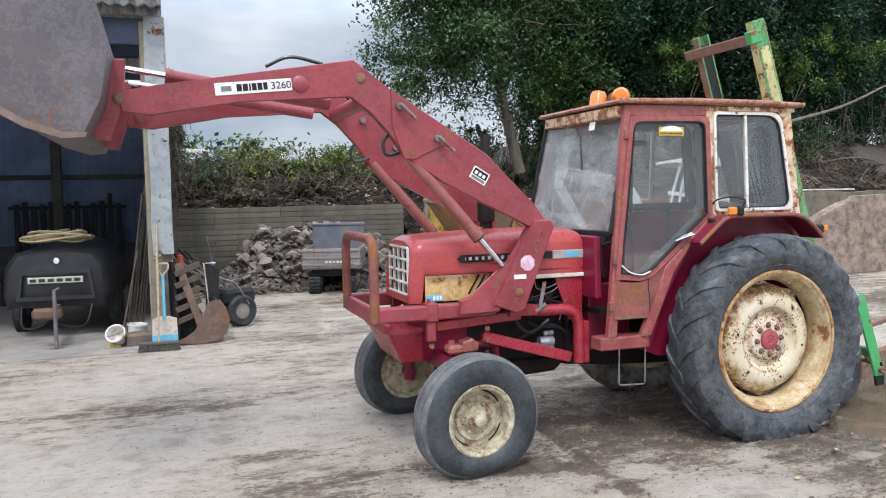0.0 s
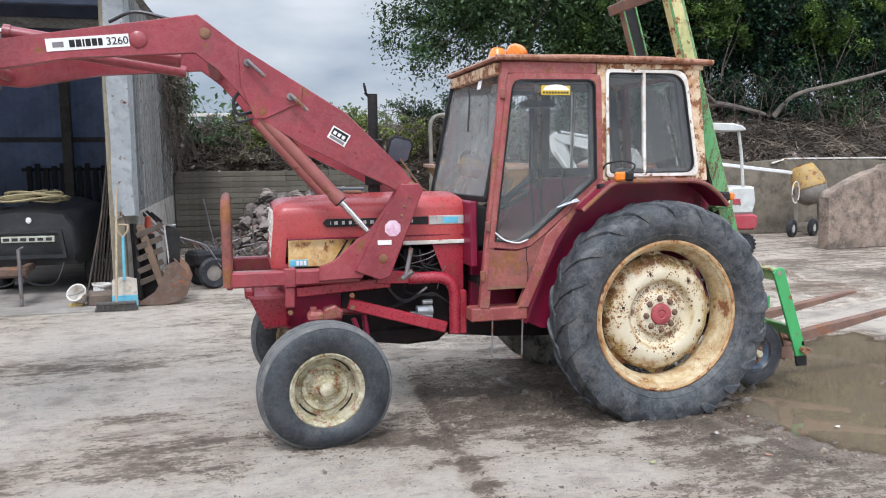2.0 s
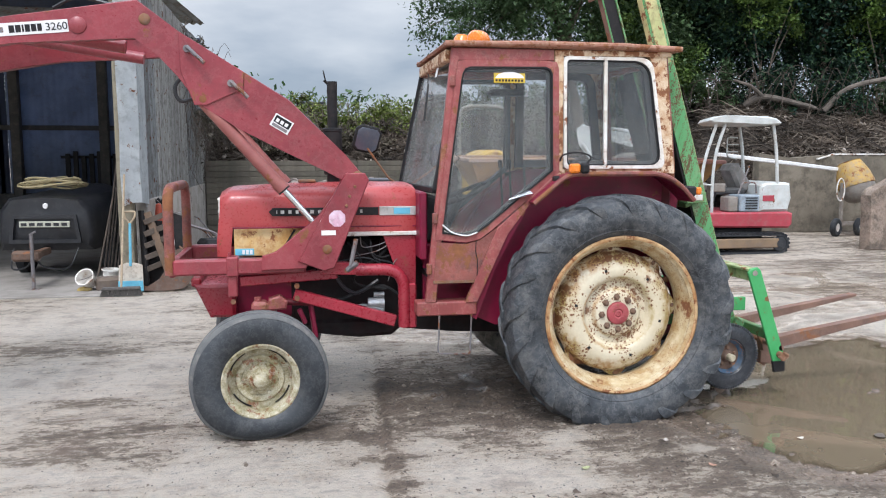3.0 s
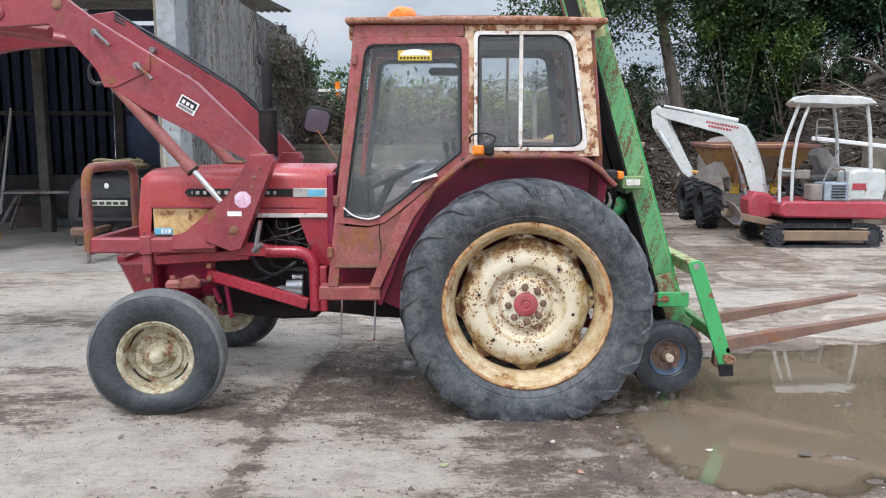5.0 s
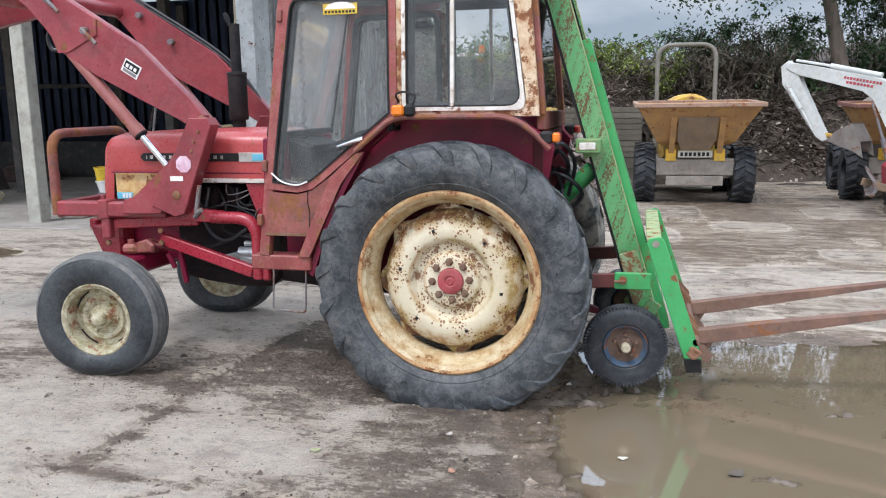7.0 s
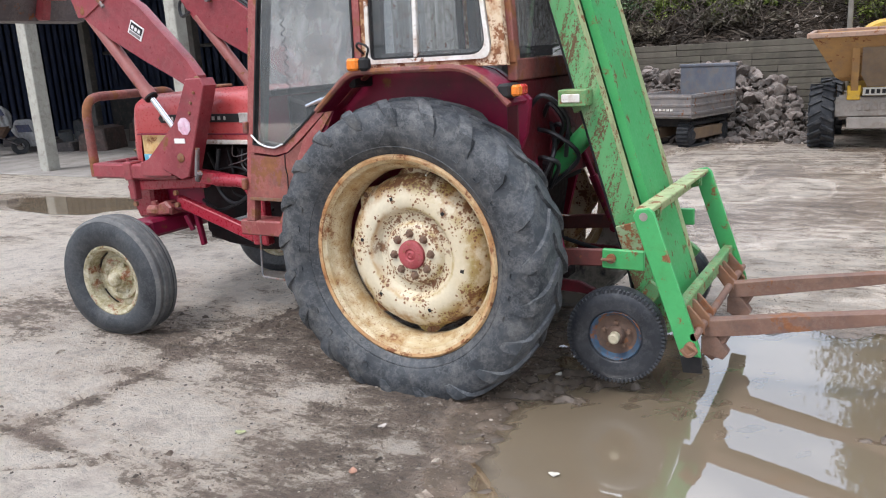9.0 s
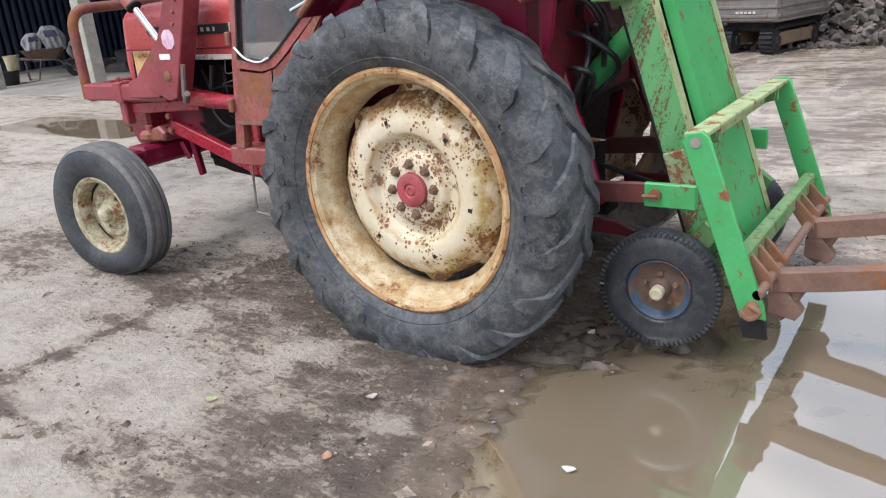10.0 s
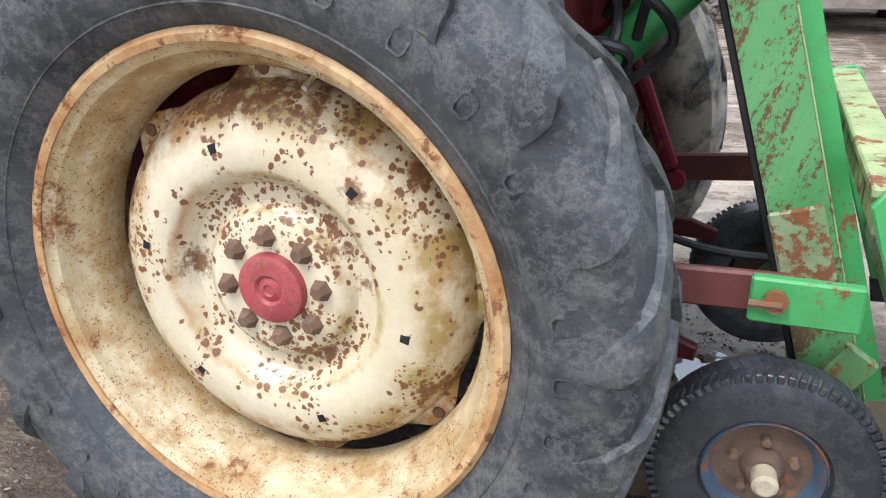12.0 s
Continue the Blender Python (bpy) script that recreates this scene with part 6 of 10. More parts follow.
tube(bm, [(-1.49, 0.62, 1.75), (-1.33, 0.58, 1.52), (-1.22, 0.55, 1.45)], 0.008, 6)
part("mirror_stalk", bm, STEEL_RUST, mr)
# small white dot on the mirror face
bm = B()
lathe(bm, [(0.0, -0.004), (0.008, -0.003), (0.009, 0.0)], 10)
bmesh.ops.transform(bm, matrix=m @ pose(0, 0, 0, 0, 0, 90) @ pose(0, -0.0235, 0), verts=bm.verts)
part("mirror_bolt", bm, WHITE, mr)

# three-point linkage at the rear
bm = B()
poly(bm, [(0.20, 0.52), (0.20, 1.30), (0.34, 1.34), (0.44, 1.22), (0.44, 0.90), (0.38, 0.56)], -0.19, 0.19, 0.02)
part("lift_housing", bm, ENGINE, tractor, "oily dark lift housing")
bm = B()
poly(bm, [(0.34, 1.02), (0.52, 1.10), (0.58, 1.24), (0.50, 1.36), (0.36, 1.38)], -0.16, -0.03, 0.03)
part("valve_block", bm, GRIMY, tractor, "grimy crimson hydraulic valve block")
bm = B()
poly(bm, [(0.36, 0.72), (0.44, 0.74), (0.52, 1.06), (0.44, 1.12), (0.36, 1.06)], -0.27, -0.20, 0.02)
part("lift_bracket", bm, ENGINE, tractor, "oily dark bracket behind the wheel")
bm = B()
poly(bm, [(0.44, 0.79), (0.66, 0.83), (0.45, 0.85)], -0.40, -0.38, 0.002)
part("guard_fin", bm, STEEL_GREY, tractor, "bent grey sheet corner")
for s in (-1, 1):
    bm = B()
    bar(bm, (0.26, 0.30 * s, 1.22), (0.46, 0.34 * s, 1.14), 0.035, 0.075, 0.008)
    la = part("lift_arm", bm, GRIMY, tractor, "grimy crimson lift arm")
    bm = B()
    tube(bm, [(0.44, 0.34 * s, 1.13), (0.54, 0.37 * s, 0.86)], 0.018, 10)
    tube(bm, [(0.52, 0.365 * s, 0.91), (0.62, 0.41 * s, 0.64)], 0.026, 10)
    tube(bm, [(0.64, 0.385 * s, 0.60), (0.64, 0.455 * s, 0.60)], 0.030, 12)
    part("lift_rod", bm, RED_DARK, la, "dull crimson lift rod with knuckle")
    bm = B()
    poly(bm, [(0.42, 0.50), (0.70, 0.49), (0.78, 0.46), (0.775, 0.425), (0.68, 0.435), (0.42, 0.44)], 0.36 * s, 0.39 * s, 0.005)
    part("sway_bar", bm, GRIMY, tractor, "crimson sway bar with a worn eye")
bm = B()
tube(bm, curve([(0.40, 0.10, 0.60), (0.62, 0.05, 0.56), (0.80, 0.0, 0.54), (1.02, -0.05, 0.56)], 6), 0.012, 8)
part("rear_cable", bm, PLASTIC, tractor, "black cable to the mast")
for k, (z, y) in enumerate(((1.30, -0.22), (1.22, -0.12), (1.10, -0.30))):
    bm = B()
    tube(bm, curve([(0.46, y, z), (0.53, y - 0.07, z + 0.07 - 0.03 * k), (0.58, y - 0.02, z - 0.03), (0.50, y + 0.06, z - 0.16)], 6), 0.012, 8)
    part("rear_hose", bm, PLASTIC, tractor, "black hydraulic hose")
for s in (-1, 1):
    bm = B()
    bar(bm, (0.10, 0.40 * s, 0.60), (0.95, 0.46 * s, 0.650), 0.024, 0.085, 0.006)
    part("lower_link", bm, LINK_RED, tractor, "brown-red lower link arm")
bm = B()
box(bm, 0.25, 0.42, -0.16, 0.16, 0.48, 1.0, 0.02)
box(bm, 0.42, 0.52, -0.06, 0.06, 0.40, 0.46, 0.01)
part("hitch_block", bm, ENGINE, tractor)
for k, pts in enumerate(([(0.45, -0.40, 1.35), (0.55, -0.42, 1.42), (0.62, -0.30, 1.30), (0.58, -0.22, 1.10)], [(0.44, -0.3, 1.25), (0.58, -0.34, 1.22), (0.66, -0.25, 1.1), (0.50, -0.2, 0.95)],
                         [(0.45, -0.1, 1.3), (0.55, -0.3, 1.15), (0.50, -0.33, 1.0), (0.42, -0.2, 0.9)])):
    bm = B()
    tube(bm, curve(pts, 6), 0.012, 8)
    part("hydraulic_hose", bm, PLASTIC, tractor, "black hydraulic hose")

# ---- front loader on the tractor ----
loader = thing("front_loader", "worn red front loader with raised arms, mounted on the tractor", "loader", (0, 0.09, 0))
for s in (-1, 1):
    def P(y):
        return y * s
    ARM = [(-2.935, 2.612), (-2.70, 2.432), (-2.06, 2.035), (-1.72, 1.70), (-1.635, 1.60), (-1.635, 1.535), (-1.72, 1.525), (-1.85, 1.60), (-2.07, 1.705), (-2.37, 1.86), (-2.60, 2.00), (-2.72, 2.17), (-2.83, 2.30), (-2.955, 2.395),
           (-3.63, 2.345), (-4.12, 2.255), (-4.28, 2.27), (-4.30, 2.385), (-4.10, 2.425)]
    bm = B()
    poly(bm, ARM, P(0.44), P(0.515), 0.006)
    arm = part("loader_arm", bm, RED_ARM, loader, "bent box-section red loader arm")
    bm = B()
    poly(bm, [(-2.705, 2.435), (-2.33, 2.20), (-2.335, 2.10), (-2.555, 2.0), (-2.625, 2.0), (-2.70, 2.20)], P(0.513), P(0.526), 0.003)
    part("gusset_plate", bm, RED_ARM, arm, "red gusset plate")
    for x, z in ((-2.655, 2.33), (-2.405, 2.13)):
        bm = B()
        tube(bm, [(x, P(0.40), z), (x, P(0.56), z)], 0.022, 12)
        tube(bm, [(x + 0.0, P(0.57), z + 0.01), (x + 0.10, P(0.575), z - 0.085)], 0.012, 8)
        part("arm_pin", bm, STEEL_GREY, arm, "greased steel pin")
    for x, z in ((-2.895, 2.50), (-2.575, 2.035), (-1.645, 1.565)):
        bm = B()
        lathe(bm, [(0.0, 0.012), (0.018, 0.012), (0.030, 0.006), (0.034, 0.0)], 16, (x, 0, z))
        bmesh.ops.transform(bm, matrix=Matrix.Translation((0, P(0.516), 0)) @ Matrix.Diagonal((1, s, 1, 1)), verts=bm.verts)
        part("pin_head", bm, STEEL_RUST, arm)
    bm = B()
    lathe(bm, [(0.0, 0.020), (0.03, 0.018), (0.048, 0.008), (0.05, 0.0)], 20, (-3.27, 0, 2.455))
    bmesh.ops.transform(bm, matrix=Matrix.Translation((0, P(0.515), 0)) @ Matrix.Diagonal((1, s, 1, 1)), verts=bm.verts)
    part("boss", bm, RED_ARM, arm)
    # maker's labels as plain plates with bars
    bm = B()
    m = pose(-3.545, P(0.517), 2.43, 0, -5.5, 0)
    box(bm, -0.225, 0.225, -0.002, 0.002, -0.036, 0.036, 0.0, m)
    lb = part("label", bm, WHITE, arm, "white label with dark worn lettering")
    x = -0.10
    for k, w in enumerate((0.030, 0.030, 0.010, 0.028, 0.028, 0.024)):
        if w:
            bm = B()
            box(bm, x, x + w, -0.0035, 0.0035, -0.021, 0.021, 0, m)
            part("letter_bar", bm, BLACK, lb)
        x += w + (0.006 if w else 0.014)
    if s < 0:
        txt = bpy.data.curves.new("model_number", "FONT")
        txt.body, txt.size, txt.extrude = "3260", 0.062, 0.0012
        tmp = new("model_number", txt)
        me = bpy.data.meshes.new_from_object(tmp.evaluated_get(bpy.context.evaluated_depsgraph_get()))
        bpy.data.objects.remove(tmp)
        bpy.data.curves.remove(txt)
        me.transform(m @ pose(x + 0.012, -0.0035, -0.021, 90, 0, 0))
        link_mesh("model_number", me, BLACK, lb, "black number 3260", 0)
    bm = B()
    box(bm, -0.19, -0.13, -0.0035, 0.0035, -0.016, 0.014, 0, m)
    part("mark", bm, STEEL_GREY, lb)
    m = pose(-2.11, P(0.517), 1.89, 0, 31, 0)
    bm = B()
    box(bm, -0.062, 0.062, -0.002, 0.002, -0.042, 0.042, 0.0, m)
    lb = part("label", bm, WHITE, arm, "small white maker's label")
    bm = B()
    box(bm, -0.053, 0.053, -0.0035, 0.0035, -0.012, 0.034, 0, m)
    part("mark", bm, BLACK, lb)
    for k in range(3):
        bm = B()
        box(bm, -0.042 + 0.03 * k, -0.022 + 0.03 * k, -0.0045, 0.0045, -0.004, 0.018, 0, m)
        part("letter_bar", bm, WHITE, lb)
    bm = B()
    box(bm, -0.05, 0.05, -0.0035, 0.0035, -0.036, -0.018, 0, m)
    part("letter_bar", bm, STEEL_GREY, lb)
    # lift cylinder
    a, b = Vector((-2.575, P(0.475), 2.02)), Vector((-1.885, P(0.475), 1.225))
    d = b - a
    bm = B()
    tube(bm, [a, a + d * 0.66], 0.040, 16)
    tube(bm, [a + d * 0.62, a + d * 0.675], 0.046, 16)
    lc = part("lift_cylinder", bm, FADED_RED, loader, "red hydraulic lift cylinder")
    bm = B()
    tube(bm, [a + d * 0.66, b], 0.020, 12)
    part("piston_rod", bm, CHROME, lc, "bright chrome piston rod")
    bm = B()
    tube(bm, [a + d * 0.668, a + d * 0.685], 0.044, 16)
    part("end_cap", bm, BLACK, lc)
    # upright and frame
    UP = [(-1.725, 1.585), (-1.60, 1.585), (-1.575, 1.54), (-1.80, 0.985), (-1.865, 0.965), (-2.03, 1.03), (-1.985, 1.10)]
    bm = B()
    poly(bm, UP, P(0.425), P(0.535), 0.006)
    up_ = part("upright", bm, RED_ARM, loader, "red loader upright with bolt holes")
    bm = B()
    poly(bm, [(-1.90, 1.30), (-1.76, 1.50), (-1.74, 1.38), (-1.98, 0.98), (-2.26, 0.975), (-2.25, 1.065), (-2.16, 1.085)], P(0.44), P(0.515), 0.006)
    part("brace_plate", bm, RED_ARM, up_, "red brace plate")
    bm = B()
    m = pose(-1.78, P(0.537), 1.30, 0, 0, 0)
    poly(bm, [(0.055 * math.cos(a), 0.055 * math.sin(a)) for a in np.linspace(0.39, 2 * math.pi + 0.39, 9)[:-1]], -0.002, 0.002, 0, m)
    part("sticker", bm, PINK, up_, "faded pink and white octagonal sticker")
    bm = B()
    box(bm, -1.88, -1.79, P(0.535), P(0.539), 1.195, 1.225, 0)
    part("label", bm, WHITE, up_)
    for x, z, r in ((-1.845, 1.105, 0.030), (-1.70, 1.44, 0.010), (-1.665, 1.50, 0.010), (-1.72, 1.38, 0.010)):
        bm = B()
        lathe(bm, [(0.0, 0.010), (r * 0.7, 0.010), (r, 0.004), (r, 0.0)], 14, (x, 0, z))
        bmesh.ops.transform(bm, matrix=Matrix.Translation((0, P(0.535), 0)) @ Matrix.Diagonal((1, s, 1, 1)), verts=bm.verts)
        part("bolt", bm, STEEL_RUST, up_)
    # horizontal beam to the front guard
    bm = B()
    box(bm, -2.80, -1.98, P(0.38), P(0.47), 0.945, 1.045, 0.012)
    bm2 = B()
    box(bm2, -2.475, -2.40, P(0.372), P(0.478), 0.935, 1.06, 0.008)
    tube(bm2, [(-2.455, P(0.44), 1.06), (-2.455, P(0.44), 1.085)], 0.012, 6)
    box(bm2, -2.47, -2.41, P(0.40), P(0.46), 0.80, 0.94, 0.008)
    fb = part("side_beam", bm, RED_ARM, loader, "red box side beam")
    part("clamp", bm2, RED_ARM, fb)
    bm = B()
    bar(bm, (-2.40, P(0.40), 0.895), (-1.78, P(0.40), 0.93), 0.05, 0.065, 0.006)
    bar(bm, (-2.06, P(0.40), 0.80), (-1.40, P(0.42), 0.605), 0.05, 0.075, 0.006)
    bar(bm, (-2.04, P(0.40), 0.92), (-2.04, P(0.40), 0.72), 0.06, 0.07, 0.006)
    poly(bm, [(-1.86, 1.02), (-1.60, 0.99), (-1.56, 0.92), (-1.88, 0.93)], P(0.38), P(0.45), 0.004)
    box(bm, -1.32, -1.265, P(0.40), P(0.47), 0.56, 0.86, 0.01)
    part("sub_frame", bm, RED, loader, "red loader sub-frame bars")
    bm = B()
    tube(bm, fillet([(-1.66, P(0.44), 0.955), (-1.345, P(0.45), 0.955), (-1.345, P(0.45), 0.57)], 0.14, 6), 0.040, 14)
    part("frame_tube", bm, RED, loader, "bent red frame tube")
    for x, z in ((-2.44, 0.84), (-2.44, 0.77), (-2.04, 0.86), (-2.04, 0.78), (-1.72, 0.955)):
        bm = B()
        lathe(bm, [(0.0, 0.02), (0.018, 0.02), (0.018, 0.0)], 6, (x, 0, z))
        bmesh.ops.transform(bm, matrix=Matrix.Translation((0, P(0.43), 0)) @ Matrix.Diagonal((1, s, 1, 1)), verts=bm.verts)
        part("bolt", bm, STEEL_RUST, loader)
    bm = B()
    tube(bm, [(-1.70, P(0.56), 1.0), (-1.665, P(0.56), 1.17)], 0.014, 8)
    tube(bm, [(-1.72, P(0.54), 0.97), (-1.66, P(0.57), 1.02)], 0.018, 8)
    part("latch_pin", bm, STEEL_GREY, loader)
    bm = B()
    tube(bm, curve([(-2.61, P(0.42), 2.05), (-2.72, P(0.45), 2.03), (-2.74, P(0.46), 2.12), (-2.66, P(0.46), 2.20)], 5), 0.012, 8)
    part("hydraulic_hose", bm, PLASTIC, loader, "black hydraulic hose loop")
    # hooks to the shovel
    bm = B()
    poly(bm, [(-4.37, 2.57), (-4.25, 2.57), (-4.265, 2.40), (-4.30, 2.24), (-4.34, 2.115), (-4.40, 2.115), (-4.47, 2.17), (-4.40, 2.40)], P(0.425), P(0.50), 0.006)
    hk = part("tool_bracket", bm, RED_ARM, loader, "red tool bracket")
    for x, z in ((-4.29, 2.35), (-4.40, 2.31)):
        bm = B()
        lathe(bm, [(0.0, 0.02), (0.02, 0.02), (0.034, 0.01), (0.036, 0.0)], 14, (x, 0, z))
        bmesh.ops.transform(bm, matrix=Matrix.Translation((0, P(0.50), 0)) @ Matrix.Diagonal((1, s, 1, 1)), verts=bm.verts)
        part("pin_head", bm, STEEL_RUST, hk)
    # front guard hoop
bm = B()
tube(bm, fillet([(-2.82, -0.43, 0.95), (-2.82, -0.43, 1.49), (-2.82, 0.37, 1.495), (-2.82, 0.37, 0.95)], 0.13, 6), 0.032, 12)
part("guard_hoop", bm, RED_RUST, loader, "rust-worn red guard hoop")
bm = B()
box(bm, -2.83, -2.79, -0.43, 0.40, 0.93, 1.04, 0.008)
part("guard_crossbar", bm, RED_ARM, loader, "red guard crossbar")
# crossbar between the arms, tilt cylinders, hoses
bm = B()
tube(bm, [(-2.85, -0.44, 2.37), (-2.85, 0.44, 2.37)], 0.05, 14)
part("cross_tube", bm, RED_ARM, loader, "red cross tube")
bm = B()
tube(bm, [(-4.2, -0.44, 2.33), (-4.2, 0.44, 2.33)], 0.04, 14)
part("cross_tube", bm, RED_ARM, loader, "red cross tube")
for s in (-1, 1):
    bm = B()
    a, b = Vector((-3.05, 0.30 * s, 2.36)), Vector((-4.26, 0.30 * s, 2.545))
    tube(bm, [a, a + (b - a) * 0.80], 0.040, 14)
    tube(bm, [a + (b - a) * 0.78, a + (b - a) * 0.815], 0.046, 14)
    tc_ = part("tilt_cylinder", bm, RED_ARM, loader, "red tilt cylinder")
    bm = B()
    tube(bm, [a + (b - a) * 0.80, b], 0.019, 10)
    part("piston_rod", bm, CHROME, tc_, "bright chrome piston rod")
    bm = B()
    tube(bm, curve([(-3.1, 0.38 * s, 2.60), (-3.3, 0.36 * s, 2.64), (-3.45, 0.33 * s, 2.58)], 5), 0.011, 8)
    part("hydraulic_hose", bm, PLASTIC, loader, "black hydraulic hose")
    if s > 0:
        for off in (0.0, 0.025, 0.05):
            bm = B()
            tube(bm, curve([(-2.93, 0.44, 2.60 - off), (-2.70, 0.46, 2.46 - off), (-2.06, 0.47, 2.062 - off), (-1.80, 0.47, 1.80 - off), (-1.62, 0.45, 1.50), (-1.50, 0.40, 1.25)], 6), 0.010, 8)
            part("hydraulic_hose", bm, PLASTIC, loader, "black hose along the arm")

# shovel bucket
bm = B()
SH = [(-4.45, 2.115), (-4.36, 2.30), (-4.31, 2.58), (-4.40, 2.92), (-4.62, 3.10), (-5.22, 2.42), (-4.95, 2.30), (-4.72, 2.155), (-4.55, 2.10)]
sheet = SH[5:] + SH[:5]
inner = []
for i, (x0, z0) in enumerate(sheet):
    (xa, za), (xb, zb) = sheet[max(i - 1, 0)], sheet[min(i + 1, len(sheet) - 1)]
    d = Vector((xb - xa, zb - za)).normalized()
    inner.append((x0 - 0.012 * d.y, z0 + 0.012 * d.x))
poly(bm, sheet + inner[::-1], -0.906, 0.906)
shovel = part("shovel", bm, SHOVEL, loader, "worn grey steel loader shovel")
for y0, y1 in ((-0.92, -0.906), (0.906, 0.92)):
    bm = B()
    poly(bm, SH, y0, y1, 0.003)
    part("side_plate", bm, SHOVEL, shovel)
bm = B()
bar(bm, (-5.22, -0.93, 2.42), (-4.95, -0.93, 2.305), 0.012, 0.05, 0.003, (0, 1, 0))
poly(bm, [(-4.98, 2.30), (-4.72, 2.145), (-4.55, 2.09), (-4.44, 2.10), (-4.43, 2.125), (-4.55, 2.125), (-4.71, 2.18), (-4.96, 2.335)], -0.935, -0.92, 0.002)
part("wear_strip", bm, LIP_RUST, shovel, "rusty wear strip")
bm = B()
bar(bm, (-5.15, -0.928, 2.58), (-4.62, -0.928, 3.02), 0.012, 0.05, 0.003, (0, 1, 0))
part("stiffener", bm, SHOVEL, shovel)

# ---- fork-lift mast on the rear linkage ----
mast = thing("forklift_mast", "green rust-specked fork mast hung on the tractor's rear linkage", "forklift mast", (0, 0.09, 0))
MA = Matrix(((0.9583, 0, -0.2857, 1.077), (0, 1, 0, 0), (0.2857, 0, 0.9583, 0.245), (0, 0, 0, 1)))


def mpart(name, bm, mat, label="", parent=None):
    bmesh.ops.transform(bm, matrix=MA, verts=bm.verts)
    return part(name, bm, mat, parent or mast, label)


for s in (-1, 1):
    bm = B()
    chan = [(-0.030, 0.366), (0.085, 0.366), (0.085, 0.290), (0.073, 0.290), (0.073, 0.352), (-0.018, 0.352), (-0.018, 0.290), (-0.030, 0.290)]
    poly(bm, [(x, -y * s) for x, y in chan], 0.0, 2.93, 0.003, Matrix.Rotation(radians(90), 4, "X"))
    po = mpart("outer_post", bm, GREEN_POST, "rust-streaked green channel post")
    # black filler: the shade inside the channel is given as colour
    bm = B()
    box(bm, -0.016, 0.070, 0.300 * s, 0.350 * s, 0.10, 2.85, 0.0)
    mpart("post_liner", bm, BLACK, "black filler giving the channel its inner shade", po)
    # black strip puts the shaded inner side of the post into colour
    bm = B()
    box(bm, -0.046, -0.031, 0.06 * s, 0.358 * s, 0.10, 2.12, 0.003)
    mpart("back_strip", bm, BLACK, "black strip standing for shade behind the post", po)
    bm = B()
    y0, y1, x1 = (-0.258, -0.052, 0.130) if s < 0 else (-0.030, 0.205, 0.112)
    poly(bm, [(x1 - 0.045, -y0), (x1, -y0), (x1, -y1), (x1 - 0.045, -y1), (x1 - 0.045, -y1 + 0.02), (x1 - 0.018, -y1 + 0.02), (x1 - 0.018, -y0 - 0.02), (x1 - 0.045, -y0 - 0.02)], 0.05, 1.80, 0.003, Matrix.Rotation(radians(90), 4, "X"))
    mpart("inner_post", bm, GREEN_CLEAN, "green inner mast post")
    bm = B()
    box(bm, 0.0855, 0.0895, 0.296 * s, 0.366 * s, 0.12, 2.90, 0.001)
    mpart("rear_flange", bm, POST_EDGE, "worn yellowish edge of the post", po)
    bm = B()
    box(bm, -0.032, 0.075, 0.366 * s, 0.378 * s, 0.40, 0.57, 0.006)
    mpart("doubler_plate", bm, GREEN_EATEN, "rust-eaten pale green doubler plate", po)
for s in (-1, 1):
    bm = B()
    box(bm, -0.0335, -0.0305, 0.292 * s, 0.362 * s, 2.14, 2.92, 0.0)
    mpart("worn_face", bm, POST_WORN if s < 0 else FORK, "yellowed worn paint on the post" if s < 0 else "brown rusted post face")
bm = B()
box(bm, -0.012, 0.066, -0.3695, -0.3662, 2.16, 2.72, 0.0)
mpart("worn_patch", bm, POST_WORN, "paint worn pale on the post side")
bm = B()
box(bm, -0.072, -0.032, -0.34, 0.46, 2.76, 2.84, 0.006)
mpart("top_beam", bm, FORK, "rusty brown top beam")
bm = B()
box(bm, -0.076, 0.02, -0.372, -0.30, 2.76, 2.86, 0.006)
mpart("beam_bracket", bm, GREEN_CLEAN, "green beam bracket")
bm = B()
box(bm, -0.07, 0.06, -0.36, 0.36, 0.02, 0.10, 0.006)
mpart("cross_member", bm, GREEN, "green mast cross member")
bm = B()
box(bm, -0.075, -0.02, -0.36, 0.36, 1.15, 1.25, 0.006)
mpart("cross_member", bm, GREEN, "green mast cross member")
bm = B()
tube(bm, [(0.02, -0.06, 0.1), (0.02, -0.06, 1.7)], 0.036, 14)
mpart("lift_ram", bm, GREEN_CLEAN, "green lift ram")
bm = B()
for y in (0.04, 0.10):
    tube(bm, [(0.02, y, 0.1), (0.02, y, 1.9)], 0.012, 6)
mpart("lift_chain", bm, BLACK)
# linkage boxes and pins
for s in (-1, 1):
    bm = B()
    box(bm, 0.868, 1.068, 0.515 * s - 0.014, 0.515 * s + 0.014, 0.612, 0.706, 0.005)
    bx = part("linkage_box", bm, GREEN_CLEAN, mast, "green linkage box")
    bm = B()
    tube(bm, [(0.915, 0.50 * s, 0.664), (0.915, 0.545 * s, 0.664)], 0.023, 12)
    tube(bm, [(0.868, 0.540 * s, 0.657), (0.928, 0.545 * s, 0.660)], 0.008, 8)
    part("linkage_pin", bm, STEEL_RUST, bx, "rusty linkage pin")
bm = B()
box(bm, 0.635, 0.775, -0.46, -0.355, 1.365, 1.445, 0.006)
sb = part("stop_bracket", bm, GREEN, mast, "pale green stop bracket")
bm = B()
box(bm, 0.655, 0.745, -0.466, -0.46, 1.385, 1.425, 0.004)
part("stop_pad", bm, WHITE_TRIM, sb)
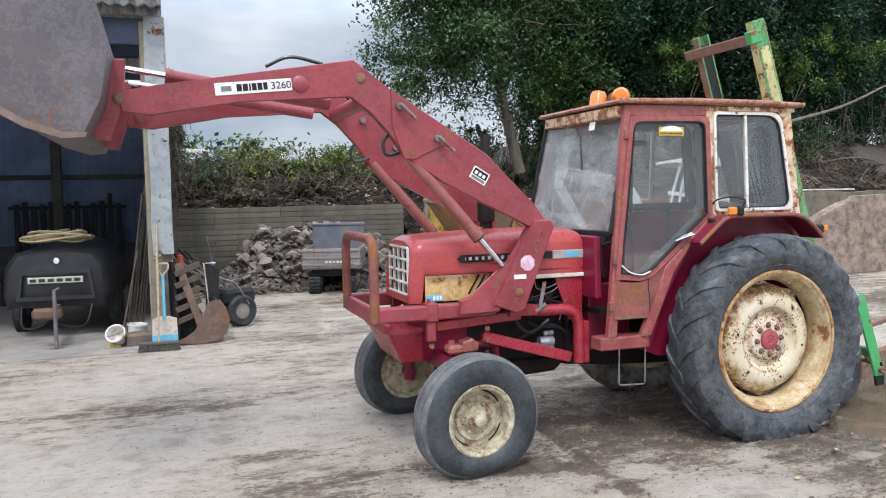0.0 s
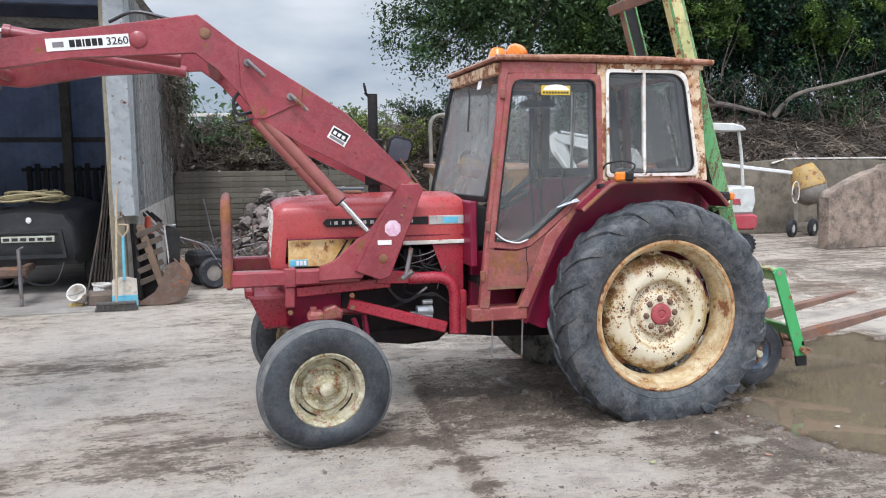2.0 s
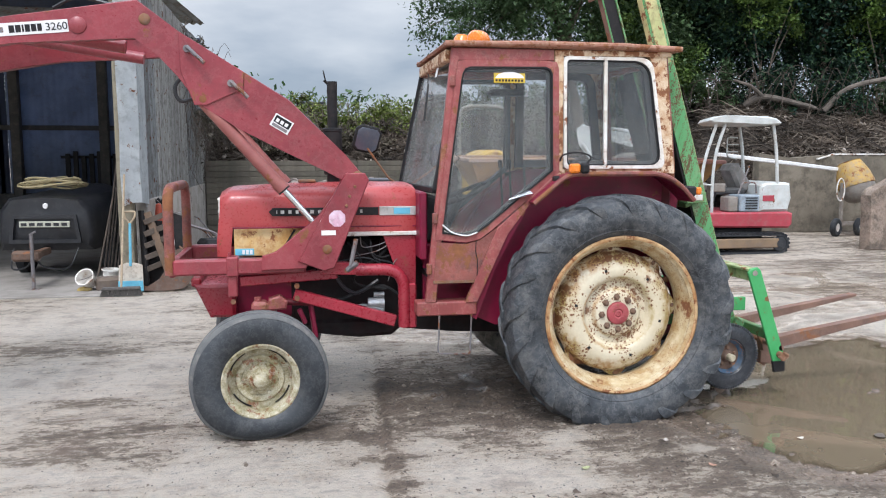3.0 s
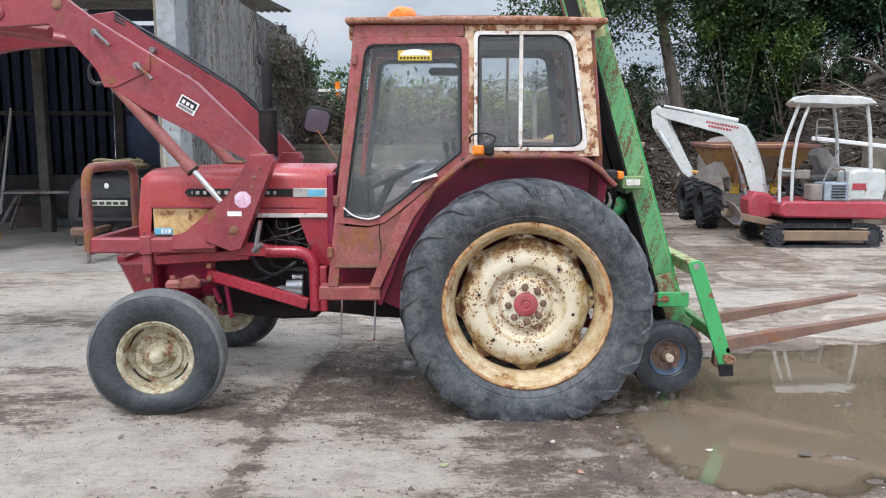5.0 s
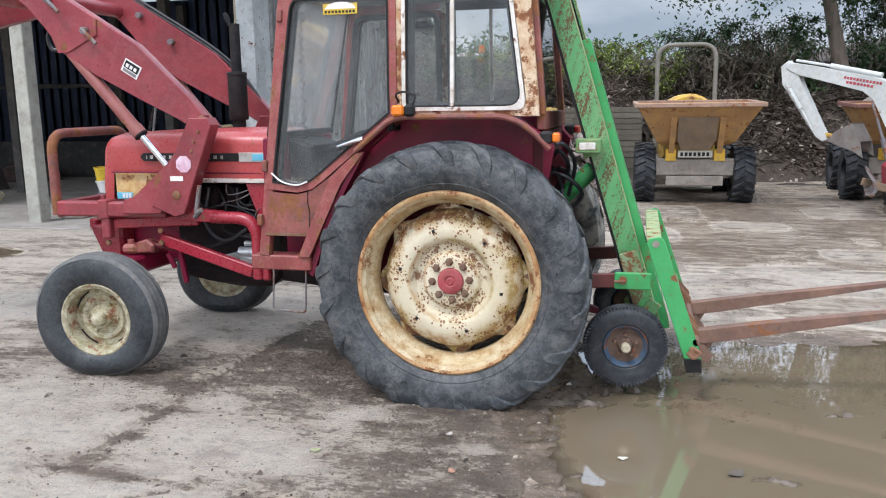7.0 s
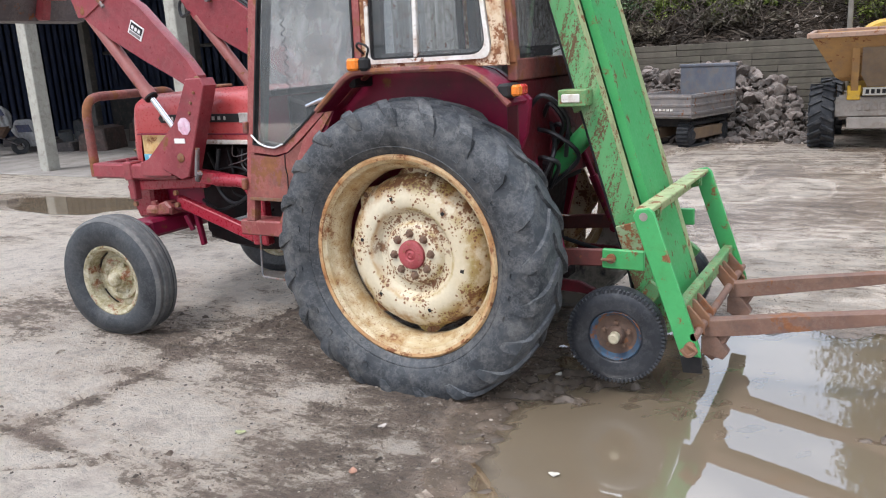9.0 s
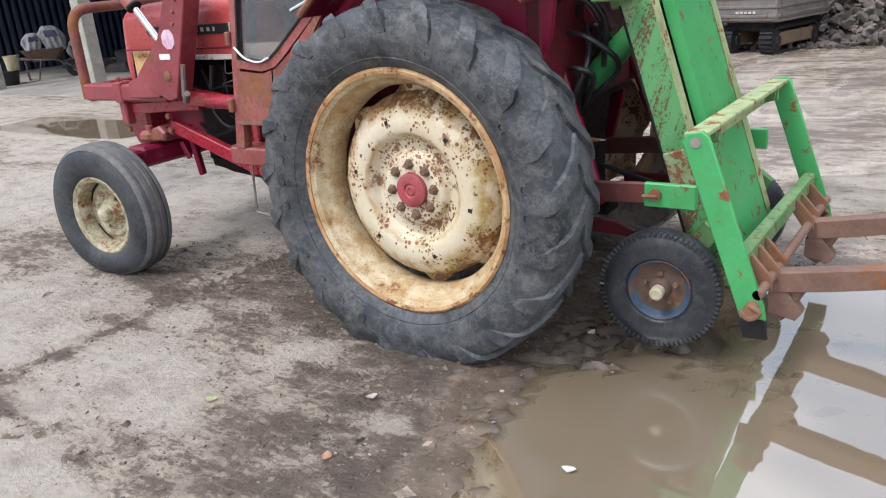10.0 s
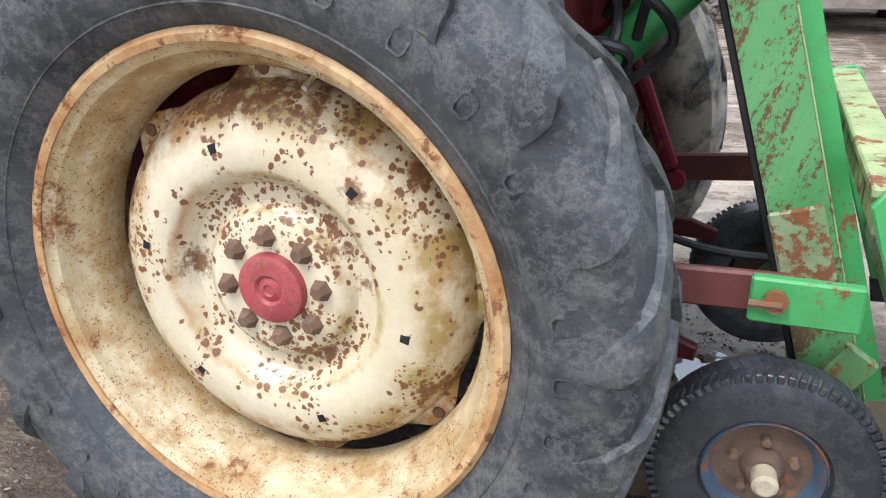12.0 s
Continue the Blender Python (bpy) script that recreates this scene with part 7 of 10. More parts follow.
bm = B()
a, b = Vector((0.46, -0.14, 1.00)), Vector((0.72, -0.14, 1.26))
tube(bm, [a, b], 0.052, 14)
tube(bm, [b, b + (b - a) * 0.3], 0.022, 10)
tube(bm, [a - (b - a) * 0.35, a], 0.028, 10)
part("top_link_ram", bm, GREEN_CLEAN, mast, "bright green top link ram")
# carriage: two side plates, top and bottom rails
for y0, mat in ((-0.60, GREEN_CLEAN), (0.645, GREEN_CLEAN)):
    bm = B()
    poly(bm, [(1.035, 0.885), (1.055, 0.915), (1.105, 0.925), (1.130, 0.905), (1.335, 0.30), (1.345, 0.25), (1.255, 0.25)], y0, y0 + 0.022, 0.004)
    sp = part("side_plate", bm, mat, mast, "bright green carriage side plate")
    bm = B()
    poly(bm, [(1.252, 0.25), (1.346, 0.25), (1.352, 0.175), (1.268, 0.170)], y0 - 0.002, y0 + 0.024, 0.004)
    part("foot", bm, BLACK, sp, "wet black foot")
    bm = B()
    lathe(bm, [(0.0, -0.004), (0.019, -0.004), (0.019, 0.026), (0.0, 0.026)], 18, (1.085, y0, 0.885))
    part("plate_hole", bm, CONCRETE, sp)
    bm = B()
    tube(bm, [(1.30, y0 - 0.05, 0.30), (1.30, y0 + 0.03, 0.30)], 0.024, 10)
    tube(bm, curve([(1.30, y0 - 0.05, 0.325), (1.335, y0 - 0.05, 0.30), (1.30, y0 - 0.05, 0.272), (1.268, y0 - 0.05, 0.30)], 4), 0.010, 6)
    part("shackle", bm, STEEL_RUST, sp, "rusty shackle pin")
bm = B()
box(bm, 1.035, 1.115, -0.58, 0.645, 0.895, 0.915, 0.004)
box(bm, 1.045, 1.060, -0.58, 0.645, 0.83, 0.898, 0.003)
tr_ = part("top_rail", bm, POST_EDGE, mast, "scuffed yellowish green top rail")
for y in (-0.42, 0.46):
    bm = B()
    poly(bm, [(1.045, 0.83), (1.115, 0.85), (1.115, 0.91), (1.045, 0.91)], y, y + 0.02, 0.004)
    lathe(bm, [(0.0, -0.012), (0.016, -0.012), (0.018, 0.0)], 12, (1.09, y, 0.875))
    part("rail_lug", bm, GREEN, tr_)
bm = B()
bar(bm, (1.235, -0.58, 0.44), (1.235, 0.645, 0.44), 0.05, 0.07, 0.006)
part("bottom_rail", bm, GREEN, mast, "muddy green bottom rail")
bm = B()
tube(bm, [(1.315, -0.60, 0.345), (1.315, 0.66, 0.345)], 0.019, 12)
part("fork_shaft", bm, FORK, mast, "rusty fork shaft")
for y in (-0.50, -0.39, -0.29, 0.24, 0.34, 0.52):
    bm = B()
    poly(bm, [(1.245, 0.455), (1.27, 0.455), (1.338, 0.375), (1.338, 0.325), (1.300, 0.325), (1.245, 0.405)], y, y + 0.018, 0.003)
    part("shaft_lug", bm, STEEL_RUST, mast, "rusty shaft lug")
for y in (-0.345, 0.31):
    bm = B()
    d = Vector((1.25, 0, 0.225)).normalized()
    m = Matrix.Translation((1.315, y, 0.31)) @ Matrix.Rotation(-math.atan2(d.z, d.x), 4, "Y")
    poly(bm, [(-0.01, -0.04), (-0.01, 0.04), (0.35, 0.036), (1.26, 0.012), (1.275, 0.002), (1.26, -0.012), (0.2, -0.04)], -0.036, 0.036, 0.004, m)
    poly(bm, [(1.30, 0.27), (1.36, 0.29), (1.425, 0.20), (1.40, 0.165), (1.30, 0.185)], y - 0.03, y + 0.03, 0.004)
    part("fork", bm, FORK, mast, "tapered rusty fork tine")
    bm = B()
    bar(bm, (1.42, y, 0.325), (1.33, y + 0.02, 0.16), 0.05, 0.055, 0.004)
    part("fork_heel", bm, FORK, mast, "rusty fork heel")
# castor wheels
for y, yaw in ((-0.515, 0.09), (0.50, 0.09)):
    hub = Matrix.Translation((0.935, y, 0.288)) @ Matrix.Rotation(yaw, 4, "Z") @ Matrix.Diagonal((1, 1 if y < 0 else -1, 1, 1))
    bm = B()
    lathe(bm, [(0.120, -0.038), (0.132, -0.052), (0.165, -0.058), (0.195, -0.056), (0.216, -0.048), (0.228, -0.042), (0.234, -0.02), (0.234, 0.02), (0.228, 0.042), (0.195, 0.056), (0.165, 0.058), (0.120, 0.038)], 60, closed=True)
    bmesh.ops.transform(bm, matrix=hub, verts=bm.verts)
    cw = part("castor_tyre", bm, TYRE_CASTOR, mast, "black block-tread castor tyre")
    bm = B()
    for k in range(72):
        a = 2 * math.pi * k / 72
        for sy in (-1, 1):
            box(bm, -0.013, 0.0055, 0.016, 0.052, -0.0066, 0.0066, 0.002, Matrix.Rotation(-a - (0.05 if sy > 0 else 0), 4, "Y") @ Matrix.Translation((0.229, -0.033 + 0.033 * (sy - 0) if sy < 0 else -0.033 + 0.0, 0)) @ Matrix.Rotation(0.25 * sy, 4, "X"))
    bmesh.ops.transform(bm, matrix=hub, verts=bm.verts)
    tagged(part("castor_tread", bm, TYRE_CASTOR, cw), "", "", "", "stuff")
    bm = B()
    lathe(bm, [(0.121, -0.048), (0.126, -0.042), (0.112, -0.034), (0.104, -0.018), (0.098, -0.012)], 40)
    bmesh.ops.transform(bm, matrix=hub, verts=bm.verts)
    part("castor_rim", bm, BLUE_RIM, cw, "rusty blue castor rim")
    bm = B()
    lathe(bm, [(0.100, -0.010), (0.090, -0.008), (0.078, -0.008), (0.060, -0.014), (0.045, -0.014), (0.042, -0.03), (0.032, -0.045), (0.0, -0.045)], 40)
    bmesh.ops.transform(bm, matrix=hub, verts=bm.verts)
    part("castor_disc", bm, CASTOR_RUST, cw, "brown rusted castor disc")
    bm = B()
    lathe(bm, [(0.026, -0.044), (0.026, -0.085), (0.018, -0.092), (0.0, -0.092)], 20)
    bmesh.ops.transform(bm, matrix=hub, verts=bm.verts)
    part("axle_cap", bm, surf("pale axle cap", (0.52, 0.46, 0.33), (0.42, 0.36, 0.25), 12, 60, 0.6), cw, "pale axle end")
    for k in range(5):
        a = 2 * math.pi * k / 5 + 0.3
        bm = B()
        lathe(bm, [(0.0, -0.030), (0.010, -0.028), (0.013, -0.012)], 6, (0.062 * math.cos(a), 0, 0.062 * math.sin(a)))
        bmesh.ops.transform(bm, matrix=hub, verts=bm.verts)
        part("wheel_nut", bm, NUT, cw)
    bm = B()
    s = 1 if y > 0 else -1
    bar(bm, (0.935, y - 0.07 * s, 0.288), (1.10, y - 0.10 * s, 0.52), 0.03, 0.08, 0.006)
    tube(bm, [(0.935, y - 0.11 * s, 0.288), (0.935, y - 0.0 * s, 0.288)], 0.02, 10)
    part("castor_arm", bm, GREEN, mast, "green castor arm")

# ---- the open-fronted shed ----
def corrugated(name, length, height, pitch, depth, material, parent, m, label="", kind="", category=""):
    """A corrugated sheet standing in its own x-z plane."""
    n = int(length / pitch * (10 if pitch > 0.18 else 6))
    xs = [length * i / n for i in range(n + 1)]
    bm = B()
    def wave(x):
        c = math.cos(2 * math.pi * x / pitch)
        return -depth * max(-0.35, c) if pitch > 0.18 else depth * c
    lo = [bm.verts.new((x, wave(x), 0)) for x in xs]
    hi = [bm.verts.new((x, wave(x), height)) for x in xs]
    for i in range(n):
        bm.faces.new((lo[i], lo[i + 1], hi[i + 1], hi[i]))
    bmesh.ops.solidify(bm, geom=bm.faces[:], thickness=0.004)
    bmesh.ops.transform(bm, matrix=m, verts=bm.verts)
    ob = part(name, bm, material, parent, label, 50)
    return tagged(ob, "", category, "", kind) if kind else ob


shed = thing("shed", "open-fronted farm shed of timber posts and corrugated sheet", "shed", (0, 0, 0), 0, "", "structure")
SX0, SX1, SY0, SY1 = -18.6, -4.03, 5.05, 12.4
# roof: sheets from the eave to the back
corrugated("roof", SX1 - SX0 + 0.24, SY1 - SY0 + 1.0, 0.15, 0.02, GALV_BROWN, shed, pose(SX0 - 0.2, SY0 - 0.35, 4.02, -90 + 3.5, 0, 0) @ pose(0, 0, 0, 0, 0, 0), "mossy corrugated roof sheets")
corrugated("fascia", SX1 - SX0 + 0.24, 0.75, 0.076, 0.012, GALV, shed, pose(SX0 - 0.2, SY0 - 0.22, 3.93), "grey corrugated fascia sheets")
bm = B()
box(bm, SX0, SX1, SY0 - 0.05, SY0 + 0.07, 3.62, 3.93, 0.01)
part("eave_beam", bm, GLOOM, shed, "eave beam coloured dark for shade")
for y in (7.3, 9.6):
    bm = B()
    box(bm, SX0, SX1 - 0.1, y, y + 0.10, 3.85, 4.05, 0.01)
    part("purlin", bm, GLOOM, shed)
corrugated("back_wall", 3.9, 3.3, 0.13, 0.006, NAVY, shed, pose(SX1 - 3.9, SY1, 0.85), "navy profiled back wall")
# same wall further left, in the colour that carries the shade
corrugated("back_wall", SX1 - SX0 - 3.9, 3.3, 0.26, 0.005, GLOOM, shed, pose(SX0, SY1, 0.85), "navy profiled back wall darkened for shade")
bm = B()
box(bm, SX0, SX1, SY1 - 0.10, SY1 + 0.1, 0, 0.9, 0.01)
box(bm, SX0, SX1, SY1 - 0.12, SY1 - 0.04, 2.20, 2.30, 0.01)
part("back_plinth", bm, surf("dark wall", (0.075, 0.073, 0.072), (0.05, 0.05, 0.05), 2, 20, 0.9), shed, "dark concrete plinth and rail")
corrugated("end_wall", SY1 - SY0, 4.2, 0.20, 0.02, GLOOM, shed, pose(SX0, SY0, 0.0, 0, 0, 90), "profiled end wall coloured dark for shade")
# gable towards the yard: block plinth, old corrugated sheets, lining, flaking front strip
bm = B()
box(bm, SX1 - 0.10, SX1 + 0.06, SY0 + 0.35, 13.2, 0.0, 1.12, 0.012)
part("plinth", bm, CONCRETE, shed, "stained concrete plinth")
for k in range(8):
    y = SY0 + 0.30 + 0.98 * k
    corrugated("gable_sheet", 1.02, 2.93 + 0.04 * (k % 3), 0.076, 0.009, GALV if k in (0, 4) else GALV_OLD, shed, pose(SX1 + 0.045 + 0.006 * (k % 2), y, 1.02 - 0.03 * (k % 3), 0, 0, 90), "weathered corrugated gable sheet")
# lean-to end behind the shed, its sheets stepping down
for k, top in enumerate((3.85, 3.65, 3.45)):
    corrugated("lean_to_sheet", 1.02, top - 1.0, 0.076, 0.009, GALV_BROWN, shed, pose(SX1 + 0.045 + 0.006 * (k % 2), 13.19 + 0.98 * k, 1.0, 0, 0, 90), "weathered corrugated lean-to sheet")
bm = B()
box(bm, SX1 - 0.06, SX1 - 0.03, SY0 + 0.3, SY1, 1.1, 3.95, 0)
part("lining", bm, NAVY, shed)
bm = B()
xs = [-4.20, -4.14, -4.06, -3.98, -3.965]
zs = [1.06, 1.10, 1.5, 2.0, 2.6, 3.3, 3.95]
grid = [[bm.verts.new((x + 0.008 * math.sin(7 * z + 3 * x), SY0 - 0.10 + 0.010 * math.sin(5 * z + 9 * x), z + (0.05 * math.sin(9 * x) if z < 1.2 else 0))) for z in zs] for x in xs]
for a, b in zip(grid, grid[1:]):
    for k in range(len(zs) - 1):
        bm.faces.new((a[k], b[k], b[k + 1], a[k + 1]))
bm.faces.ensure_lookup_table()
g2 = [bm.verts.new((-3.955, SY0 + 0.35, z)) for z in zs]
for k in range(len(zs) - 1):
    bm.faces.new((grid[-1][k], g2[k], g2[k + 1], grid[-1][k + 1]))
bmesh.ops.solidify(bm, geom=bm.faces[:], thickness=0.004)
part("front_strip", bm, FLASHING, shed, "flaking pale metal corner strip", 30)
for x, y, w, mat in ((-4.17, 5.06, 0.17, TIMBER), (-7.68, 5.10, 0.22, CONC_POST), (-11.17, 4.98, 0.24, CONC_POST), (-14.7, 5.0, 0.24, CONC_POST)):
    bm = B()
    box(bm, x - w / 2, x + w / 2, y - w / 2, y + w / 2, 0, 3.9, 0.012)
    part("post", bm, mat, shed, "weathered timber post" if mat is TIMBER else "pale concrete post")
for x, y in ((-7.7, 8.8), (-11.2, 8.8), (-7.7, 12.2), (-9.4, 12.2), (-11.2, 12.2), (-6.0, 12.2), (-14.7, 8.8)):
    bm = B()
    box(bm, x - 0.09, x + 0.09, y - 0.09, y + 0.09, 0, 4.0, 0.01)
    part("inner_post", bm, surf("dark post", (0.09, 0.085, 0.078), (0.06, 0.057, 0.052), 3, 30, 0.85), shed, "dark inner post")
for k in range(13):
    bm = B()
    x = -6.75 + 0.155 * k
    box(bm, x - 0.045, x + 0.045, SY1 - 0.20, SY1 - 0.13, 0.35, 1.72 + 0.06 * math.sin(k * 2.1) + (0.25 if k == 11 else 0), 0.006)
    part("rack_bar", bm, BLACK, shed, "black upright bar")
bm = B()
box(bm, -6.9, -4.75, SY1 - 0.13, SY1 - 0.11, 1.62, 1.68, 0)
part("rack_rail", bm, BLACK, shed)
# dry creeper hanging on the gable
def strands(n, x0, x1, y0, y1, z0, z1, seed, name, mat, wild=0.12, r=0.006, fall=1.6):
    rng = np.random.default_rng(seed)
    bm = B()
    for _ in range(n):
        p = Vector((rng.uniform(x0, x1), rng.uniform(y0, y1), rng.uniform(z0, z1)))
        pts = [p]
        for _ in range(5):
            p = p + Vector((rng.normal(0, wild * 0.6), rng.normal(0, wild), -abs(rng.normal(fall / 6, 0.12))))
            pts.append(p)
        tube(bm, pts, r, 4, r * 0.5)
    return bm


creeper = thing("creeper", "dry brown creeper hanging over the shed gable", "creeper", (0, 0, 0))
part("stem_tangle", strands(120, -3.98, -3.84, 8.9, 13.2, 2.3, 3.95, 5, "stems", TWIG), TWIG, creeper)
bm = strands(90, -4.0, -3.7, 11.0, 14.0, 2.2, 3.9, 6, "stems", TWIG, 0.2)
part("stem_tangle", bm, TWIG, creeper)
link_mesh("foliage", leaves(3600, (-3.82, 11.8, 3.15), (0.22, 2.2, 0.85), 0.085, 11, 70, 1, "leaves", 0.5), LEAF_DRY, creeper, "", 0)
link_mesh("foliage", leaves(1500, (-3.9, 13.4, 3.35), (0.4, 1.5, 0.45), 0.10, 12, 30, 1, "leaves", 0.2), LEAF_MID, creeper, "", 0)

# ---- retaining wall of blocks ----
WALL_Y, WALL_X0, WALL_X1, WALL_H = 11.75, -3.95, 1.02, 1.575
rwall = thing("retaining_wall", "low retaining wall of long weathered concrete blocks", "wall", (0, 0, 0), 0, "", "structure")
bm = B()
box(bm, WALL_X0, WALL_X1 - 0.01, WALL_Y + 0.012, WALL_Y + 0.25, 0, WALL_H - 0.012, 0)
part("mortar", bm, surf("old mortar", (0.16, 0.15, 0.13), (0.12, 0.11, 0.095), 4, 30, 0.95), rwall)

# ---- earth bank behind the yard ----
def bank_height(x, y):
    """Height of the bank over the yard."""
    t = 1 / (1 + np.exp(-(x - 1.25) / 0.18))          # 0 behind the wall, 1 where the earth comes down
    foot = 12.35 - 0.0 * x + 0.35 * np.sin(x * 0.8) + 0.5 * np.clip(x - 3, 0, 3)
    slope = np.clip((y - foot) / 2.2, 0, 1)
    open_ = 2.45 * slope ** 0.85
    walled = 1.42 + 0.95 * np.clip((y - 11.9) / 1.6, 0, 1) ** 0.8
    rightwall = 1 / (1 + np.exp(-(x - 7.6) / 0.3))
    far_ = 1.55 + 1.5 * np.clip((y - 10.7) / 3.0, 0, 1) ** 0.9
    h = walled * (1 - t) + open_ * t
    h = h * (1 - rightwall) + far_ * rightwall
    return h + 0.10 * fbm(x, y, 8, 4, 1.2) * np.clip((y - 12) / 1.0, 0.15, 1.6) + 0.35 * np.clip((y - 15) / 6, 0, 2)


bx, by = np.concatenate([np.arange(-16, -4.2, 0.6), np.arange(-4.2, 14, 0.16), np.arange(14, 40, 0.9)]), np.concatenate([np.arange(11.8, 16, 0.14), np.arange(16, 70, 1.5)])
BX, BY = np.meshgrid(bx, by, indexing="ij")
left = BX < -3.9
BYY = np.where(left, BY + 1.2, np.where(BX > 7.6, BY - 1.35, BY))
BH = bank_height(BX, BYY)
BH = np.where(BYY < 12.0, np.minimum(BH, np.where(BX > 1.15, np.where(BX < 7.4, -0.02, BH), BH)), BH)
nx, ny = BX.shape
idx = np.arange(nx * ny).reshape(nx, ny)
me = bpy.data.meshes.new("bank")
me.from_pydata(np.stack([BX, BYY, BH], -1).reshape(-1, 3).tolist(), [], np.stack([idx[:-1, :-1], idx[1:, :-1], idx[1:, 1:], idx[:-1, 1:]], -1).reshape(-1, 4).tolist())
tagged(link_mesh("bank", me, SOIL, None, "steep brown earth bank behind the yard", 60), "", "earth bank", "", "structure")


def on_bank(x, y):
    return float(bank_height(np.array([x]), np.array([y]))[0])


# brushwood, roots and rubbish over the bank
rng = np.random.default_rng(21)
bm = B()
for _ in range(10500):
    x, y = rng.uniform(-3.9, 15), rng.uniform(12.0, 15.2)
    if x > 7.6:
        y -= 1.3
    z = on_bank(x, y)
    if x > 0.6 and x < 7.6 and z < 0.12:
        continue
    a, ln = rng.uniform(0, math.pi), rng.uniform(0.15, 0.9)
    d = Vector((math.cos(a), math.sin(a) * 0.6, rng.normal(0, 0.25)))
    p = Vector((x, y, z + rng.uniform(0, 0.10)))
    tube(bm, [p, p + d * ln * 0.5 + Vector((0, 0, rng.normal(0.03, 0.05))), p + d * ln], rng.uniform(0.006, 0.020), 3, 0.004)
tagged(part("brushwood", bm, LITTER, None, "tangle of dead twigs and roots on the bank", 0), "", "brushwood", "", "stuff")
bm = B()
for _ in range(900):
    x, y = rng.uniform(-3.9, 12), rng.uniform(11.95, 14.6)
    if x > 7.6:
        y -= 1.3
    if 0.6 < x < 7.6 and y < 12.4:
        continue
    s = 0.015 + 0.07 * rng.random() ** 2.5
    bmesh.ops.create_icosphere(bm, subdivisions=1, radius=s, matrix=pose(x, y, on_bank(x, y) + s * 0.3, *rng.uniform(0, 180, 3)) @ Matrix.Diagonal((1, 0.7, 0.5, 1)))
tagged(part("bank_stones", bm, surf("pale rubble bits", (0.42, 0.37, 0.32), (0.30, 0.25, 0.21), 2, 30, 0.9), None, "pale stones and rubble bits on the bank", 30), "", "stones", "", "stuff")

# dead leaves, chips and scraps strewn over the slope
rl = np.random.default_rng(77)
lx, ly = rl.uniform(-3.9, 15, 26000), rl.uniform(12.0, 15.4, 26000)
ly = np.where(lx > 7.6, ly - 1.3, ly)
lz = bank_height(lx, ly)
keep = ((lx < 0.9) | (lx > 7.6) | (lz > 0.08)) & (fbm(lx, ly, 31, 3, 2.2) > -0.25)
lx, ly, lz = lx[keep], ly[keep], lz[keep]
la, ls = rl.uniform(0, 2 * math.pi, len(lx)), 0.03 + 0.05 * rl.random(len(lx)) ** 2
lp = np.stack([lx, ly, lz + rl.uniform(0.01, 0.06, len(lx))], 1)
ld = np.stack([np.cos(la), np.sin(la), rl.normal(0, 0.5, len(lx))], 1) * ls[:, None]
le = np.stack([-np.sin(la), np.cos(la), rl.normal(0, 0.6, len(lx))], 1) * ls[:, None] * 0.5
me = bpy.data.meshes.new("leaf_litter")
me.from_pydata(np.stack([lp - ld, lp + le, lp + ld, lp - le], 1).reshape(-1, 3).tolist(), [], [(4 * i, 4 * i + 1, 4 * i + 2, 4 * i + 3) for i in range(len(lx))])
tagged(link_mesh("leaf_litter", me, LITTER, None, "dead leaves and scraps strewn over the bank", 0), "", "leaf litter", "", "stuff")


# bramble hedge along the top
def bramble(name, x, y, z, sx, sy, sz, n, mat, seed, label, cat="bramble"):
    t = thing(name, label, cat, (x, y, z))
    link_mesh("foliage", leaves(n, (0, 0, sz * 0.5), (sx, sy, sz), 0.085, seed, int(18 + sx * 16), 1, "leaves"), mat, t, "", 0)
    bm = B()
    r = np.random.default_rng(seed + 500)
    for _ in range(int(26 * sx)):
        p = Vector((r.uniform(-sx, sx), r.uniform(-sy, sy), r.uniform(-0.1, 0.2)))
        q = p + Vector((r.normal(0, 0.3), r.normal(-0.1, 0.3), r.uniform(0.3, sz * 1.1)))
        e = q + Vector((r.normal(0, 0.3), r.normal(-0.25, 0.2), -r.uniform(0, 0.5)))
        tube(bm, curve([p, q, e], 3), 0.010, 4, 0.004)
    part("stem_tangle", bm, TWIG, t, "", 0)
    return t


for k, (x, y, sx, sz, mat) in enumerate(((-3.3, 13.0, 0.9, 0.60, LEAF_MID), (-2.2, 13.1, 0.9, 0.55, LEAF_LIME), (-1.1, 13.2, 0.9, 0.45, LEAF_LIME), (0.0, 13.4, 0.9, 0.58, LEAF_LIME), (1.2, 13.9, 0.9, 0.60, LEAF_LIME), (2.3, 14.3, 0.9, 1.0, LEAF_DRY),
                                         (3.3, 14.4, 0.9, 1.15, LEAF_DRY), (4.3, 14.6, 0.9, 1.05, LEAF_MID), (5.6, 15.0, 1.0, 1.2, LEAF_MID), (3.0, 15.2, 1.0, 0.95, LEAF_MID), (-4.9, 13.6, 1.0, 1.6, LEAF_MID), (-2.7, 12.4, 0.8, 0.45, LEAF_DRY), (-0.9, 12.5, 0.8, 0.45, LEAF_DRY), (-1.8, 14.6, 1.2, 0.55, LEAF_LIME), (0.6, 14.9, 1.2, 0.60, LEAF_LIME))):
    bramble("bramble", x, y, on_bank(x, y) - 0.05, sx, 0.55, sz, int(2300 * sx), mat, 40 + k, "tangled green bramble along the top of the bank" if mat is not LEAF_DRY else "dry brown bramble on the bank")

